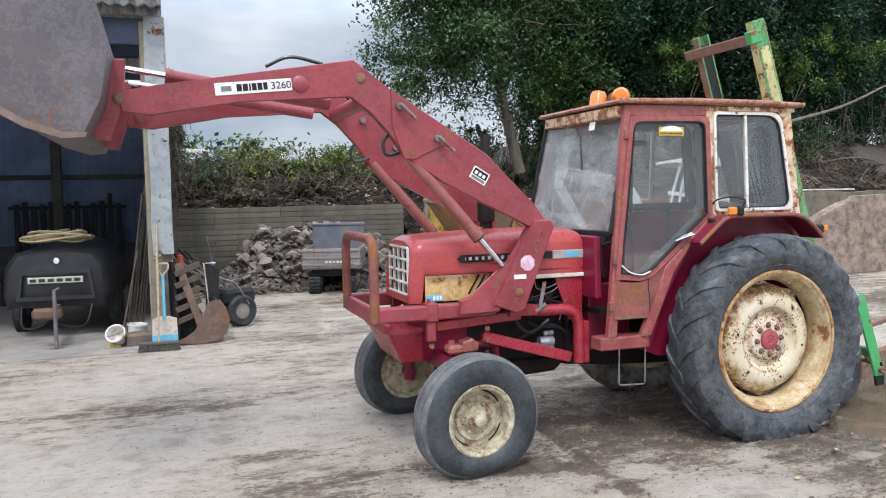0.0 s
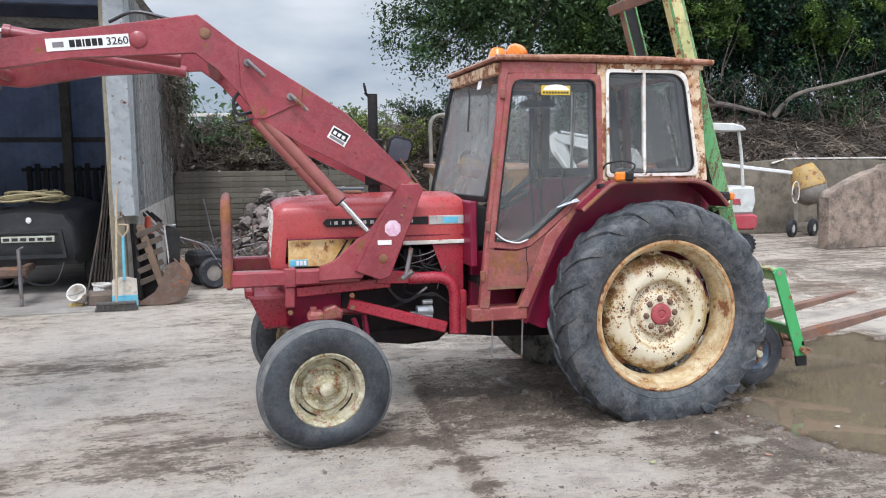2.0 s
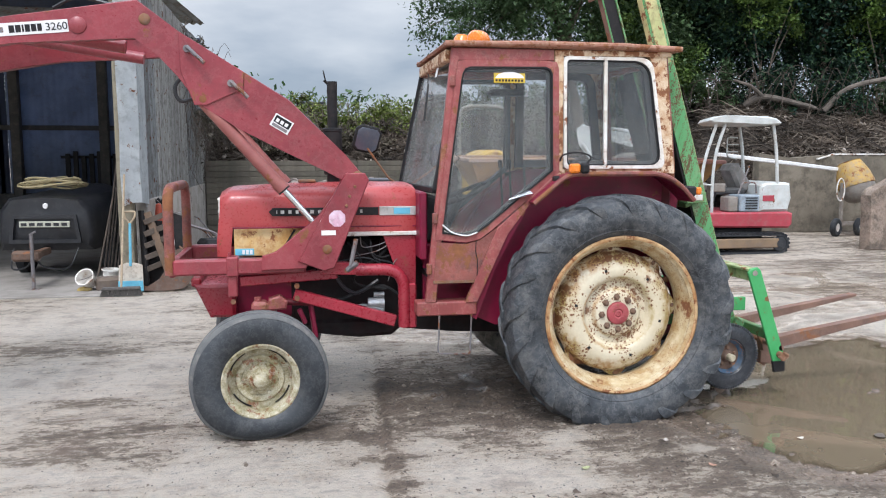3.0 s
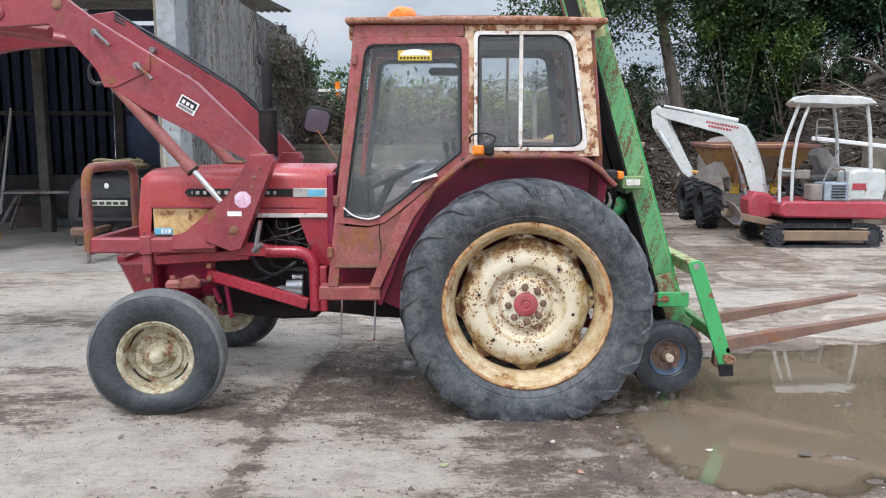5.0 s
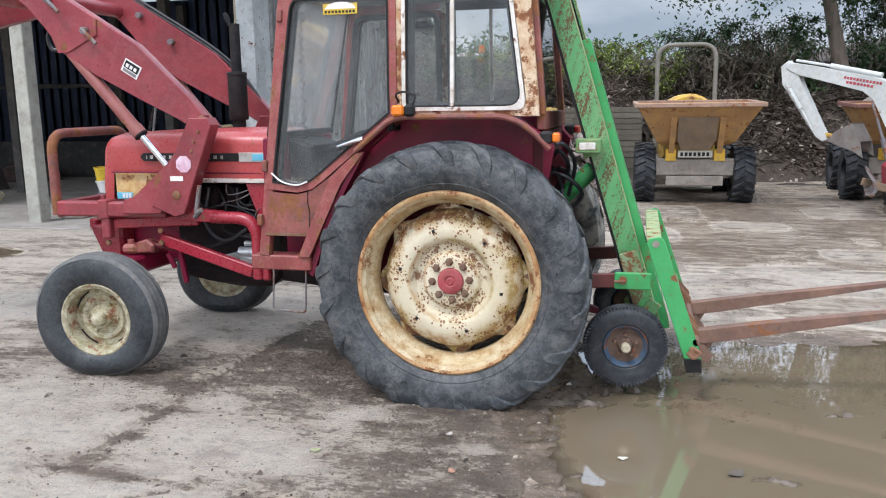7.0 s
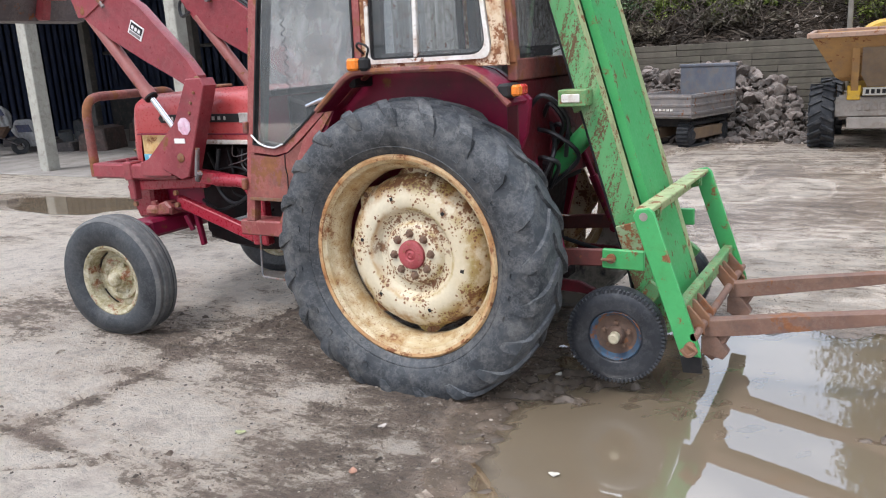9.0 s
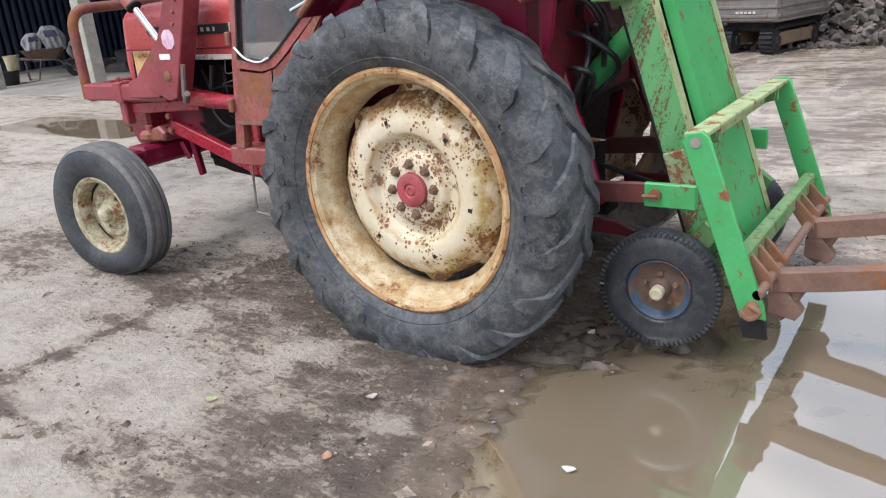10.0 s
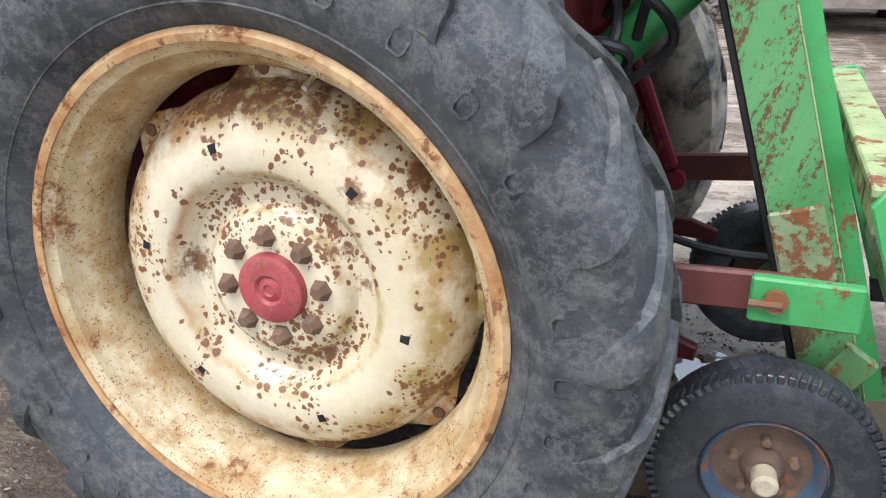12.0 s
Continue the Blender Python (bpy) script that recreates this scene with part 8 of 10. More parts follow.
# taller scrub behind the bank and on its shoulder
for k, (x, y, sx, sz, mat) in enumerate(((2.4, 16.4, 1.2, 0.7, LEAF_MID), (4.2, 16.6, 1.3, 0.8, LEAF_MID), (6.6, 16.4, 1.2, 1.9, LEAF_MID), (8.4, 13.6, 0.9, 0.9, LEAF_MID), (9.8, 13.2, 1.0, 1.0, LEAF_DARK), (11.3, 13.0, 1.0, 1.1, LEAF_DARK), (7.2, 14.3, 0.9, 1.0, LEAF_DARK), (13.2, 12.8, 1.1, 1.0, LEAF_MID), (14.6, 13.4, 1.3, 1.5, LEAF_DARK), (16.8, 13.6, 1.4, 1.6, LEAF_DARK), (19.2, 13.8, 1.6, 1.7, LEAF_DARK), (21.8, 14.0, 1.6, 1.8, LEAF_DARK))):
    bramble("scrub", x, y, on_bank(x, y) - 0.1, sx, 0.6, sz, int(3400 * sx), mat, 80 + k, "tall tangled green scrub on the bank", "scrub")

# ---- trees ----
def tree(x, y, z, height, spread, mat, seed, label, n=9000, leaf=0.13, low=0.35, trunk=0.16, lean=(0, 0), hang=0.0, limbs=7, clumps=70):
    t = thing("tree", label, "tree", (x, y, z), 0, "trees on the bank")
    r = np.random.default_rng(seed)
    bm = B()
    top = Vector((lean[0], lean[1], height * 0.72))
    spine = curve([(0, 0, -0.3), (lean[0] * 0.25 + r.normal(0, 0.1), lean[1] * 0.25, height * 0.25), (lean[0] * 0.6, lean[1] * 0.6 + r.normal(0, 0.1), height * 0.5), top], 5)
    tube(bm, spine, trunk, 9, trunk * 0.25)
    for k in range(limbs):
        i = int(len(spine) * (0.35 + 0.55 * k / limbs))
        p = spine[min(i, len(spine) - 1)]
        a = r.uniform(0, 2 * math.pi)
        e = p + Vector((math.cos(a) * spread[0] * 0.75, math.sin(a) * spread[1] * 0.75, r.uniform(0.1, 0.35) * height))
        m = (p + e) / 2 + Vector((r.normal(0, 0.2), r.normal(0, 0.2), r.uniform(-0.1, 0.4)))
        tube(bm, curve([p, m, e], 4), trunk * 0.42, 6, 0.012)
        for _ in range(3):
            q = m + (e - m) * r.uniform(0, 1)
            tube(bm, curve([q, q + Vector((r.normal(0, 0.5), r.normal(0, 0.5), r.uniform(0, 0.5))), q + Vector((r.normal(0, 0.9), r.normal(0, 0.9), r.uniform(0.1, 0.9)))], 3), 0.022, 5, 0.006)
    part("trunk", bm, BARK, t, "grey-brown trunk and limbs", 50)
    zc = height * (low + 1) / 2
    link_mesh("crown", leaves(n, (lean[0] * 0.7, lean[1] * 0.7, zc), (spread[0], spread[1], height * (1 - low) / 2 * 1.15), leaf, seed + 9, clumps, 1, "crown", hang), mat, t, "", 0)
    return t


willow = tree(5.25, 14.7, 2.6, 7.0, (3.3, 2.2), LEAF_MID, 101, "slender leaning tree with drooping pale leaves", 60000, 0.125, 0.34, 0.17, (-1.5, 0.3), 0.6, 12, 120)
# its low branches droop over the wall
link_mesh("low_branch", leaves(8500, (-2.75, 0.0, 2.55), (2.3, 1.3, 1.15), 0.105, 131, 46, 1, "low_branch", 0.45), LEAF_MID, willow, "", 0)
bm = B()
for tip, mid in (((-4.0, 0.1, 2.3), (-2.2, 0.1, 3.1)), ((-3.1, -0.4, 1.9), (-1.9, -0.2, 2.7)), ((-2.2, 0.3, 1.7), (-1.5, 0.2, 2.6)), ((-3.5, -0.1, 3.0), (-2.0, 0.0, 3.4))):
    tube(bm, curve([(-0.75, 0.15, 3.3), mid, tip], 5), 0.045, 6, 0.008)
part("limb", bm, BARK, willow, "", 50)
for k, (x, y, h, sx, mat, n) in enumerate(((7.2, 15.6, 6.6, 2.2, LEAF_MID, 9500), (9.6, 15.2, 7.0, 2.5, LEAF_DARK, 14000), (12.2, 14.6, 7.2, 2.6, LEAF_DARK, 14000), (15.0, 15.0, 7.4, 2.9, LEAF_DARK, 13000), (18.3, 15.5, 7.5, 3.2, LEAF_DARK, 12000),
                                            (22.0, 15.5, 8.0, 3.6, LEAF_DARK, 11000), (8.4, 18.0, 8.8, 3.0, LEAF_DARK, 10000), (13.5, 18.0, 9.0, 3.4, LEAF_DARK, 10000), (19.5, 19.0, 9.2, 3.8, LEAF_DARK, 9000), (26.5, 16.5, 8.5, 4.0, LEAF_DARK, 9000))):
    tree(x, y, on_bank(x, y) - 0.1, h, (sx, 1.9), mat, 120 + k, "dense dark evergreen tree on the bank", int(n * 3.2), 0.13, 0.0, 0.17, (0, -0.3), 0.25, 9, 170)
# paler branch tips of the front trees
for k, (x, y, z, s) in enumerate(((6.6, 14.6, 5.0, 1.3), (9.9, 13.9, 5.5, 1.2), (13.0, 13.4, 5.2, 1.4), (7.6, 14.2, 3.6, 0.9), (15.8, 13.8, 5.6, 1.6))):
    t = thing("shrub", "leafy shrub with paler green shoots on the bank", "shrub", (x, y, on_bank(x, y)))
    link_mesh("foliage", leaves(6500, (0, 0, z - on_bank(x, y)), (s, 0.8, 1.2), 0.10, 160 + k, 34, 1, "leaves"), LEAF_FRESH, t, "", 0)
    bm = B()
    for q in range(5):
        a = q * 1.3
        tube(bm, curve([(0.1 * q - 0.2, 0, -0.1), (0.3 * math.cos(a), 0.2 * math.sin(a), 1.0), (0.8 * s * math.cos(a), 0.5 * math.sin(a), z - on_bank(x, y))], 4), 0.03, 5, 0.008)
    part("stem_tangle", bm, BARK, t)
# bare crooked limbs low on the bank
limb = thing("fallen_limb", "bare crooked grey tree limbs sprawling over the bank", "branch", (0, 0, -0.22))
for pts, r in (([(9.0, 13.2, 3.15), (9.4, 13.0, 3.35), (10.4, 12.8, 3.15), (11.3, 12.9, 2.95), (12.3, 13.1, 3.0)], 0.09), ([(10.9, 12.7, 3.0), (11.4, 12.5, 3.55), (12.6, 12.4, 3.85), (14.5, 12.6, 4.3), (16.5, 12.9, 5.0)], 0.075),
               ([(9.4, 13.0, 3.35), (9.0, 12.9, 3.6), (8.6, 13.0, 3.75)], 0.06), ([(13.0, 12.4, 2.6), (14.6, 12.2, 2.8), (16.0, 12.3, 2.5)], 0.03)):
    bm = B()
    tube(bm, curve(pts, 5), r, 8, r * 0.4)
    part("limb", bm, surf("bare grey limb", (0.155, 0.130, 0.108), (0.095, 0.080, 0.066), 5, 30, 0.9), limb)

# far woods beyond the bank
far_me = leaves(9000, (-16, 62, 4), (34, 6, 3.4), 0.55, 301, 130, 1, "far_woods")
tagged(link_mesh("far_woods", far_me, LEAF_MID, None, "distant green treeline under the cloudy sky", 0), "", "woods", "", "stuff")
far_me = leaves(6000, (-7.5, 24, 2.9), (5.5, 3.0, 1.0), 0.20, 302, 80, 1, "far_hedge")
tagged(link_mesh("far_hedge", far_me, LEAF_MID, None, "overgrown green hedge beyond the bank", 0), "", "hedge", "", "stuff")

# ---- concrete walls on the far side ----
def rough_wall(name, x0, x1, y0, y1, h0, h1, mat, label, seed):
    bm = B()
    r = np.random.default_rng(seed)
    n = 14
    top = [h0 + (h1 - h0) * i / n + r.normal(0, 0.025) for i in range(n + 1)]
    pts = [(x0, 0.0)] + [(x0 + (x1 - x0) * i / n, top[i]) for i in range(n + 1)] + [(x1, 0.0)]
    poly(bm, pts, y0, y1, 0.012)
    return tagged(part(name, bm, mat, None, label), "", "wall", "", "structure")


rough_wall("concrete_wall_back", 7.75, 19, 10.35, 10.6, 1.68, 1.66, surf("stained olive concrete", (0.23, 0.195, 0.150), (0.145, 0.122, 0.092), 1.4, 25, 0.85, dirt=0.5, dirt_col=(0.085, 0.072, 0.052), bump=0.7, dist=0.01), "stained grey concrete yard wall", 3)
bm = B()
poly(bm, [(0.0, 0.0), (0.01, 0.62), (-0.03, 0.98), (0.06, 1.09), (0.30, 1.17), (0.42, 1.25), (0.70, 1.36), (0.92, 1.44), (1.25, 1.50), (1.30, 1.58), (2.1, 1.60), (3.4, 1.62), (6.0, 1.66), (11.0, 1.66), (11.0, 0.0)], -0.13, 0.13, 0.014)
w = tagged(part("concrete_wall_front", bm, BROWN_CONC, None, "chipped brown concrete bay wall with broken sloping end"), "", "wall", "", "structure")
w.matrix_world = pose(7.96, 7.22, 0, 0, 0, 2)

# ---- machines parked round the yard ----
def put(bm, m):
    bmesh.ops.transform(bm, matrix=m, verts=bm.verts)
    return bm


def turf_wheel(parent, name, x, y, r, w, mat=TYRE_BLACK, rim=MUD_GREY, lugs=18, side=1):
    """A chunky machine wheel with its axle along x."""
    m = Matrix.Translation((x, y, r)) @ Matrix.Rotation(radians(90), 4, "Z") @ Matrix.Diagonal((1, -side, 1, 1))
    bm = B()
    lathe(bm, [(r * 0.55, -w * 0.42), (r * 0.62, -w * 0.5), (r * 0.85, -w * 0.5), (r * 0.93, -w * 0.42), (r * 0.93, w * 0.42), (r * 0.85, w * 0.5), (r * 0.55, w * 0.42)], 40, closed=True)
    wh = part(name, put(bm, m), mat, parent, "black mud-caked lugged tyre", 30)
    bm = B()
    box(bm, -r * 0.05, r * 0.045, -w * 0.27, w * 0.27, -r * 0.055, r * 0.055, 0.006)
    block = bpy.data.meshes.new("lug")
    bm.to_mesh(block)
    bm.free()
    block.materials.append(mat)
    for k in range(lugs):
        for h in (-1, 1):
            a = 2 * math.pi * (k + (0.5 if h > 0 else 0)) / lugs
            ob = new("lug", block)
            ob.parent = wh
            ob.matrix_local = m @ Matrix.Rotation(-a, 4, "Y") @ Matrix.Translation((r * 0.955, h * w * 0.25, 0)) @ Matrix.Rotation(0.5 * h, 4, "X")
    bm = B()
    lathe(bm, [(r * 0.56, -w * 0.40), (r * 0.50, -w * 0.36), (r * 0.46, -w * 0.15), (r * 0.20, -w * 0.12), (r * 0.18, -w * 0.25), (0, -w * 0.25)], 30)
    part("rim", put(bm, m), rim, wh)
    return wh


def dumper(name, label, x, y, rz, k, body, skip_mat, lip_mat, hood, hoop=True):
    t = thing(name, label, "dumper", (x, y, 0), rz, "site dumpers")
    for sx in (-1, 1):
        turf_wheel(t, "front_wheel", 0.78 * sx * k, 0.0, 0.46 * k, 0.34 * k, side=sx)
        turf_wheel(t, "rear_wheel", 0.72 * sx * k, 1.72 * k, 0.46 * k, 0.34 * k, side=sx)
    S = Matrix.Diagonal((k, k, k, 1))
    bm = B()
    poly(bm, [(-0.55, 0.42), (0.55, 0.42), (0.60, 0.52), (0.60, 0.66), (-0.60, 0.66), (-0.60, 0.52)], -0.30, 2.3, 0.02)
    box(bm, -0.62, 0.62, -0.36, -0.26, 0.46, 0.74, 0.02)
    ch = part("chassis", put(bm, S), body, t, "mud-caked chassis with bumper beam")
    bm = B()
    box(bm, -0.45, 0.45, -0.385, -0.36, 0.30, 0.46, 0.01)
    part("apron", put(bm, S), body, ch)
    for q in range(7):
        bm = B()
        box(bm, -0.33 + 0.095 * q, -0.265 + 0.095 * q, -0.372, -0.36, 0.555, 0.645, 0.006)
        part("letter_bar", put(bm, S), MUD_GREY, ch)
    # skip: lofted hopper, thick walls
    bm = B()
    secs = [(0.96, 0.54, -0.28, 0.35), (1.02, 0.62, -0.40, 0.45), (1.28, 0.76, -0.60, 0.60), (1.58, 0.93, -0.88, 0.72)]
    rows = [[bm.verts.new(v) for v in ((-w, y0, z + (0.0 if y0 > -0.5 else 0.0)), (w, y0, z), (w, y1, z + 0.05), (-w, y1, z + 0.05))] for z, w, y0, y1 in secs]
    for a, b in zip(rows, rows[1:]):
        for q in range(4):
            bm.faces.new((a[q], a[(q + 1) % 4], b[(q + 1) % 4], b[q]))
    bm.faces.new(rows[0][::-1])
    bmesh.ops.recalc_face_normals(bm, faces=bm.faces[:])
    bmesh.ops.solidify(bm, geom=bm.faces[:], thickness=0.02)
    sk = part("skip", put(bm, S), skip_mat, t, "rusty tipping skip", 25)
    for x0 in (-0.42, 0.33):
        bm = B()
        poly(bm, [(x0, 0.70), (x0 + 0.09, 0.70), (x0 + 0.09, 1.42), (x0, 1.42)], -0.80, -0.30, 0.01)
        for v in bm.verts:
            v.co.y = max(v.co.y, -0.30 - (v.co.z - 0.70) * 0.62)
        part("skip_rib", put(bm, S), skip_mat, sk)
    bm = B()
    for a, b in (((-0.95, -0.90, 1.60), (0.95, -0.90, 1.60)), ((0.95, -0.90, 1.60), (0.95, 0.74, 1.65)), ((0.95, 0.74, 1.65), (-0.95, 0.74, 1.65)), ((-0.95, 0.74, 1.65), (-0.95, -0.90, 1.60))):
        bar(bm, a, b, 0.07, 0.07, 0.01)
    part("skip_lip", put(bm, S), lip_mat, sk, "scraped thick skip lip")
    bm = B()
    poly(bm, [(-0.22, 0.88), (0.22, 0.88), (0.30, 1.05), (0.30, 1.42), (-0.30, 1.42), (-0.30, 1.05)], -0.66, -0.58, 0.01)
    for v in bm.verts:
        v.co.y = -0.30 - (v.co.z - 0.84) * 0.66 - (0.06 if v.co.y < -0.62 else 0)
    part("skip_front", put(bm, S), surf("brown skip panel", (0.25, 0.18, 0.115), (0.19, 0.135, 0.09), 4, 40, 0.75, dirt=0.35), sk, "mud-brown centre panel of the skip")
    bm = B()
    box(bm, -0.27, 0.27, -0.40, -0.37, 0.76, 0.87, 0.006)
    pl = part("number_plate", put(bm, S), surf("worn plate", (0.55, 0.52, 0.45), (0.45, 0.42, 0.36), 8, 50, 0.6), t, "worn pale plate with dark bars")
    for q in range(7):
        bm = B()
        box(bm, -0.235 + 0.068 * q, -0.19 + 0.068 * q, -0.404, -0.40, 0.785, 0.845, 0)
        part("plate_bar", put(bm, S), BLACK, pl)
    for sx in (-1, 1):
        bm = B()
        box(bm, sx * 0.38 - 0.085, sx * 0.38 + 0.085, -0.38, -0.28, 0.70, 0.90, 0.01)
        part("lamp_box", put(bm, S), surf("bright yellow box", (0.70, 0.42, 0.03), (0.58, 0.34, 0.03), 5, 40, 0.5, dirt=0.2), t, "yellow corner box")
    bm = B()
    poly(bm, [(-0.46, 0.66), (0.46, 0.66)] + [(0.46 * math.cos(a), 1.36 + 0.44 * math.sin(a)) for a in np.linspace(0.0, math.pi, 15)], 0.95, 2.2, 0.05)
    part("engine_hood", put(bm, S), hood, t, "yellow rounded engine hood")
    bm = B()
    if not hoop:
        bm.free()
        return t
    tube(bm, fillet([(-0.52, 1.75, 0.7), (-0.52, 1.85, 2.70), (0.52, 1.85, 2.70), (0.52, 1.75, 0.7)], 0.28, 6), 0.042, 12)
    part("roll_hoop", put(bm, S), surf("grey-brown hoop paint", (0.20, 0.19, 0.16), (0.15, 0.14, 0.12), 5, 50, 0.6), t, "grey-brown roll-over hoop")
    bm = B()
    box(bm, -0.25, 0.25, 1.40, 1.8, 1.66, 1.74, 0.03)
    part("seat", put(bm, S), SEAT, t)
    return t


dumper("dumper", "muddy yellow site dumper with rusty skip, parked by the wall", 1.84, 9.10, 2, 1.0, MUD_GREY, SKIP, SKIP_LIP, YELLOW_PAINT)
dumper("dumper", "larger yellow dumper with red-brown skip, behind the digger", 5.22, 9.75, -3, 0.97, MUD_GREY, SKIP, surf("red-brown lip", (0.22, 0.09, 0.07), (0.16, 0.07, 0.055), 5, 40, 0.7, rust=0.3), MUD_GREY, False)


def track(parent, y0, y1, x0, x1, h, mat, name="track"):
    """A rubber crawler track along x, with pads, rollers and side frame."""
    r = h / 2
    def at(s):
        L = x1 - x0 - 2 * r
        per = 2 * L + 2 * math.pi * r
        s %= per
        if s < L:
            return x0 + r + s, h, 0.0
        s -= L
        if s < math.pi * r:
            a = s / r
            return x1 - r + r * math.sin(a), r + r * math.cos(a), a
        s -= math.pi * r
        if s < L:
            return x1 - r - s, 0.0, math.pi
        s -= L
        a = s / r
        return x0 + r - r * math.sin(a), r - r * math.cos(a), math.pi + a
    per = 2 * (x1 - x0 - 2 * r) + 2 * math.pi * r
    n = 56
    bm = B()
    loops, pads = [], []
    for k in range(n):
        x, z, a = at(per * k / n)
        q = Vector((math.sin(a), 0, math.cos(a)))
        o = Vector((x, 0, z))
        i = o - q * 0.035
        loops.append([bm.verts.new((p.x, yy, max(0.0, p.z))) for p, yy in ((o, y0), (o, y1), (i, y1), (i, y0))])
        mm = Matrix.Translation((x, (y0 + y1) / 2, z)) @ Matrix.Rotation(a, 4, "Y")
        if z > 0.02:
            pads.append(mm)
    for a, b in zip(loops, loops[1:] + loops[:1]):
        for q in range(4):
            bm.faces.new((a[q], a[(q + 1) % 4], b[(q + 1) % 4], b[q]))
    tr = part(name, bm, mat, parent, "muddy black crawler track", 30)
    for mm in pads:
        bm = B()
        box(bm, -per / n * 0.28, per / n * 0.28, -(y1 - y0) / 2, (y1 - y0) / 2, -0.01, 0.022, 0, mm)
        part("track_pad", bm, mat, tr, "", 0)
    bm = B()
    box(bm, x0 + r * 1.1, x1 - r * 1.1, y0 - 0.01, y1 - 0.02, h * 0.30, h * 0.78, 0.015)
    part("track_frame", bm, surf("mud-brown track frame", (0.24, 0.16, 0.095), (0.18, 0.125, 0.08), 4, 40, 0.85), tr, "mud-brown track frame")
    for k, x in enumerate((x0 + r, x1 - r)):
        bm = B()
        lathe(bm, [(0, -0.02), (r * 0.35, -0.02), (r * 0.4, 0.0), (r * 0.72, 0.0), (r * 0.78, 0.03)], 20, (x, y0, r))
        part("idler", bm, TYRE_BLACK, tr)
    return tr


exc = thing("mini_excavator", "red and white mini excavator with canopy and folded boom", "excavator", (0, 0, 0))
track(exc, 6.95, 7.20, 4.53, 6.30, 0.345, TYRE_BLACK)
track(exc, 8.15, 8.40, 4.60, 6.37, 0.345, TYRE_BLACK)
bm = B()
box(bm, 4.9, 5.95, 7.2, 8.2, 0.16, 0.44, 0.03)
part("undercarriage", bm, BLACK, exc)
bm = B()
poly(bm, [(4.80, 0.46), (6.36, 0.43), (6.42, 0.50), (6.42, 0.68), (6.34, 0.715), (4.80, 0.715), (4.74, 0.66), (4.74, 0.52)], 7.06, 8.30, 0.03)
part("deck", bm, EXC_RED, exc, "red machine deck")
bm = B()
poly(bm, [(5.80, 0.715), (6.34, 0.715), (6.40, 0.95), (6.36, 1.20), (6.28, 1.225), (5.90, 1.225), (5.80, 1.17)], 7.08, 8.28, 0.045)
eb = part("engine_cover", bm, WHITE_PAINT, exc, "white rounded engine cover")
bm = B()
box(bm, 5.84, 6.05, 7.066, 7.085, 0.90, 1.00, 0.004)
part("red_label", bm, EXC_RED, eb, "red label")
bm = B()
box(bm, 6.395, 6.425, 7.2, 7.9, 0.78, 1.10, 0.006)
part("rear_grille", bm, BLACK, eb)
bm = B()
box(bm, 5.42, 5.79, 7.08, 7.5, 0.72, 1.01, 0.02)
vb = part("grille_box", bm, surf("blue-grey box", (0.30, 0.35, 0.40), (0.22, 0.26, 0.30), 5, 50, 0.6), exc, "blue-grey vented side box")
for q in range(5):
    bm = B()
    box(bm, 5.52, 5.74, 7.066, 7.08, 0.77 + 0.045 * q, 0.787 + 0.045 * q, 0)
    part("slat", bm, BLACK, vb)
bm = B()
box(bm, 5.22, 5.40, 7.10, 7.40, 0.72, 0.98, 0.02)
part("oil_can", bm, MUD_GREY, exc, "small grey can on the deck")
bm = B()
poly(bm, [(5.30, 1.0), (5.75, 1.0), (5.75, 1.10), (5.62, 1.12), (5.34, 1.10)], 7.45, 7.95, 0.03)
se = part("seat", bm, surf("dark seat base", (0.04, 0.04, 0.042), (0.06, 0.06, 0.06), 6, 50, 0.8), exc, "worn dark seat")
bm = B()
poly(bm, [(5.62, 1.10), (5.78, 1.02), (5.92, 1.12), (5.62, 1.55), (5.50, 1.52), (5.46, 1.42)], 7.48, 7.92, 0.05)
part("backrest", bm, SEAT, se, "grey backrest tipped forward")
bm = B()
tube(bm, fillet([(5.42, 7.16, 1.02), (5.50, 7.16, 1.22), (5.74, 7.16, 1.22), (5.76, 7.16, 1.04)], 0.04, 3), 0.014, 7)
tube(bm, [(5.50, 7.16, 1.20), (5.62, 7.16, 1.52)], 0.012, 7)
part("seat_rail", bm, STEEL_GREY, se)
for y in (7.35, 8.0):
    bm = B()
    box(bm, 5.06, 5.30, y, y + 0.10, 1.05, 1.20, 0.02)
    lv = part("lever_console", bm, MUD_GREY, exc, "grey lever console")
    bm = B()
    tube(bm, [(5.06, y + 0.05, 0.74), (5.14, y + 0.05, 1.06), (5.04, y + 0.05, 1.30)], 0.016, 8)
    part("lever", bm, BLACK, lv)
for y, dx in ((7.12, 0.0), (8.2, 0.05)):
    for x0, z0, x1, z1, x2 in ((4.73, 0.70, 4.715, 1.50, 4.95), (4.92, 0.70, 4.915, 1.62, 5.11)) if y < 8 else ():
        bm = B()
        tube(bm, curve([(x0 + dx, y, z0), (x1 + dx, y, z1 * 0.62 + z0 * 0.38), (x1 + 0.05 + dx, y, z1 + 0.12), (x2 + dx, y, 2.22)], 6), 0.026, 10)
        cpst = part("canopy_post", bm, WHITE_PAINT, exc, "white bent canopy post")
    if y < 8:
        bm = B()
        tube(bm, [(4.72, y, 1.20), (4.92, y, 1.18)], 0.016, 8)
        part("rung", bm, WHITE_PAINT, cpst)
    bm = B()
    tube(bm, fillet([(6.13, y, 1.20), (6.08, y, 1.8), (6.0, y, 2.22)], 0.2, 5), 0.028, 10)
    part("canopy_post", bm, WHITE_PAINT, exc, "white canopy post")
bm = B()
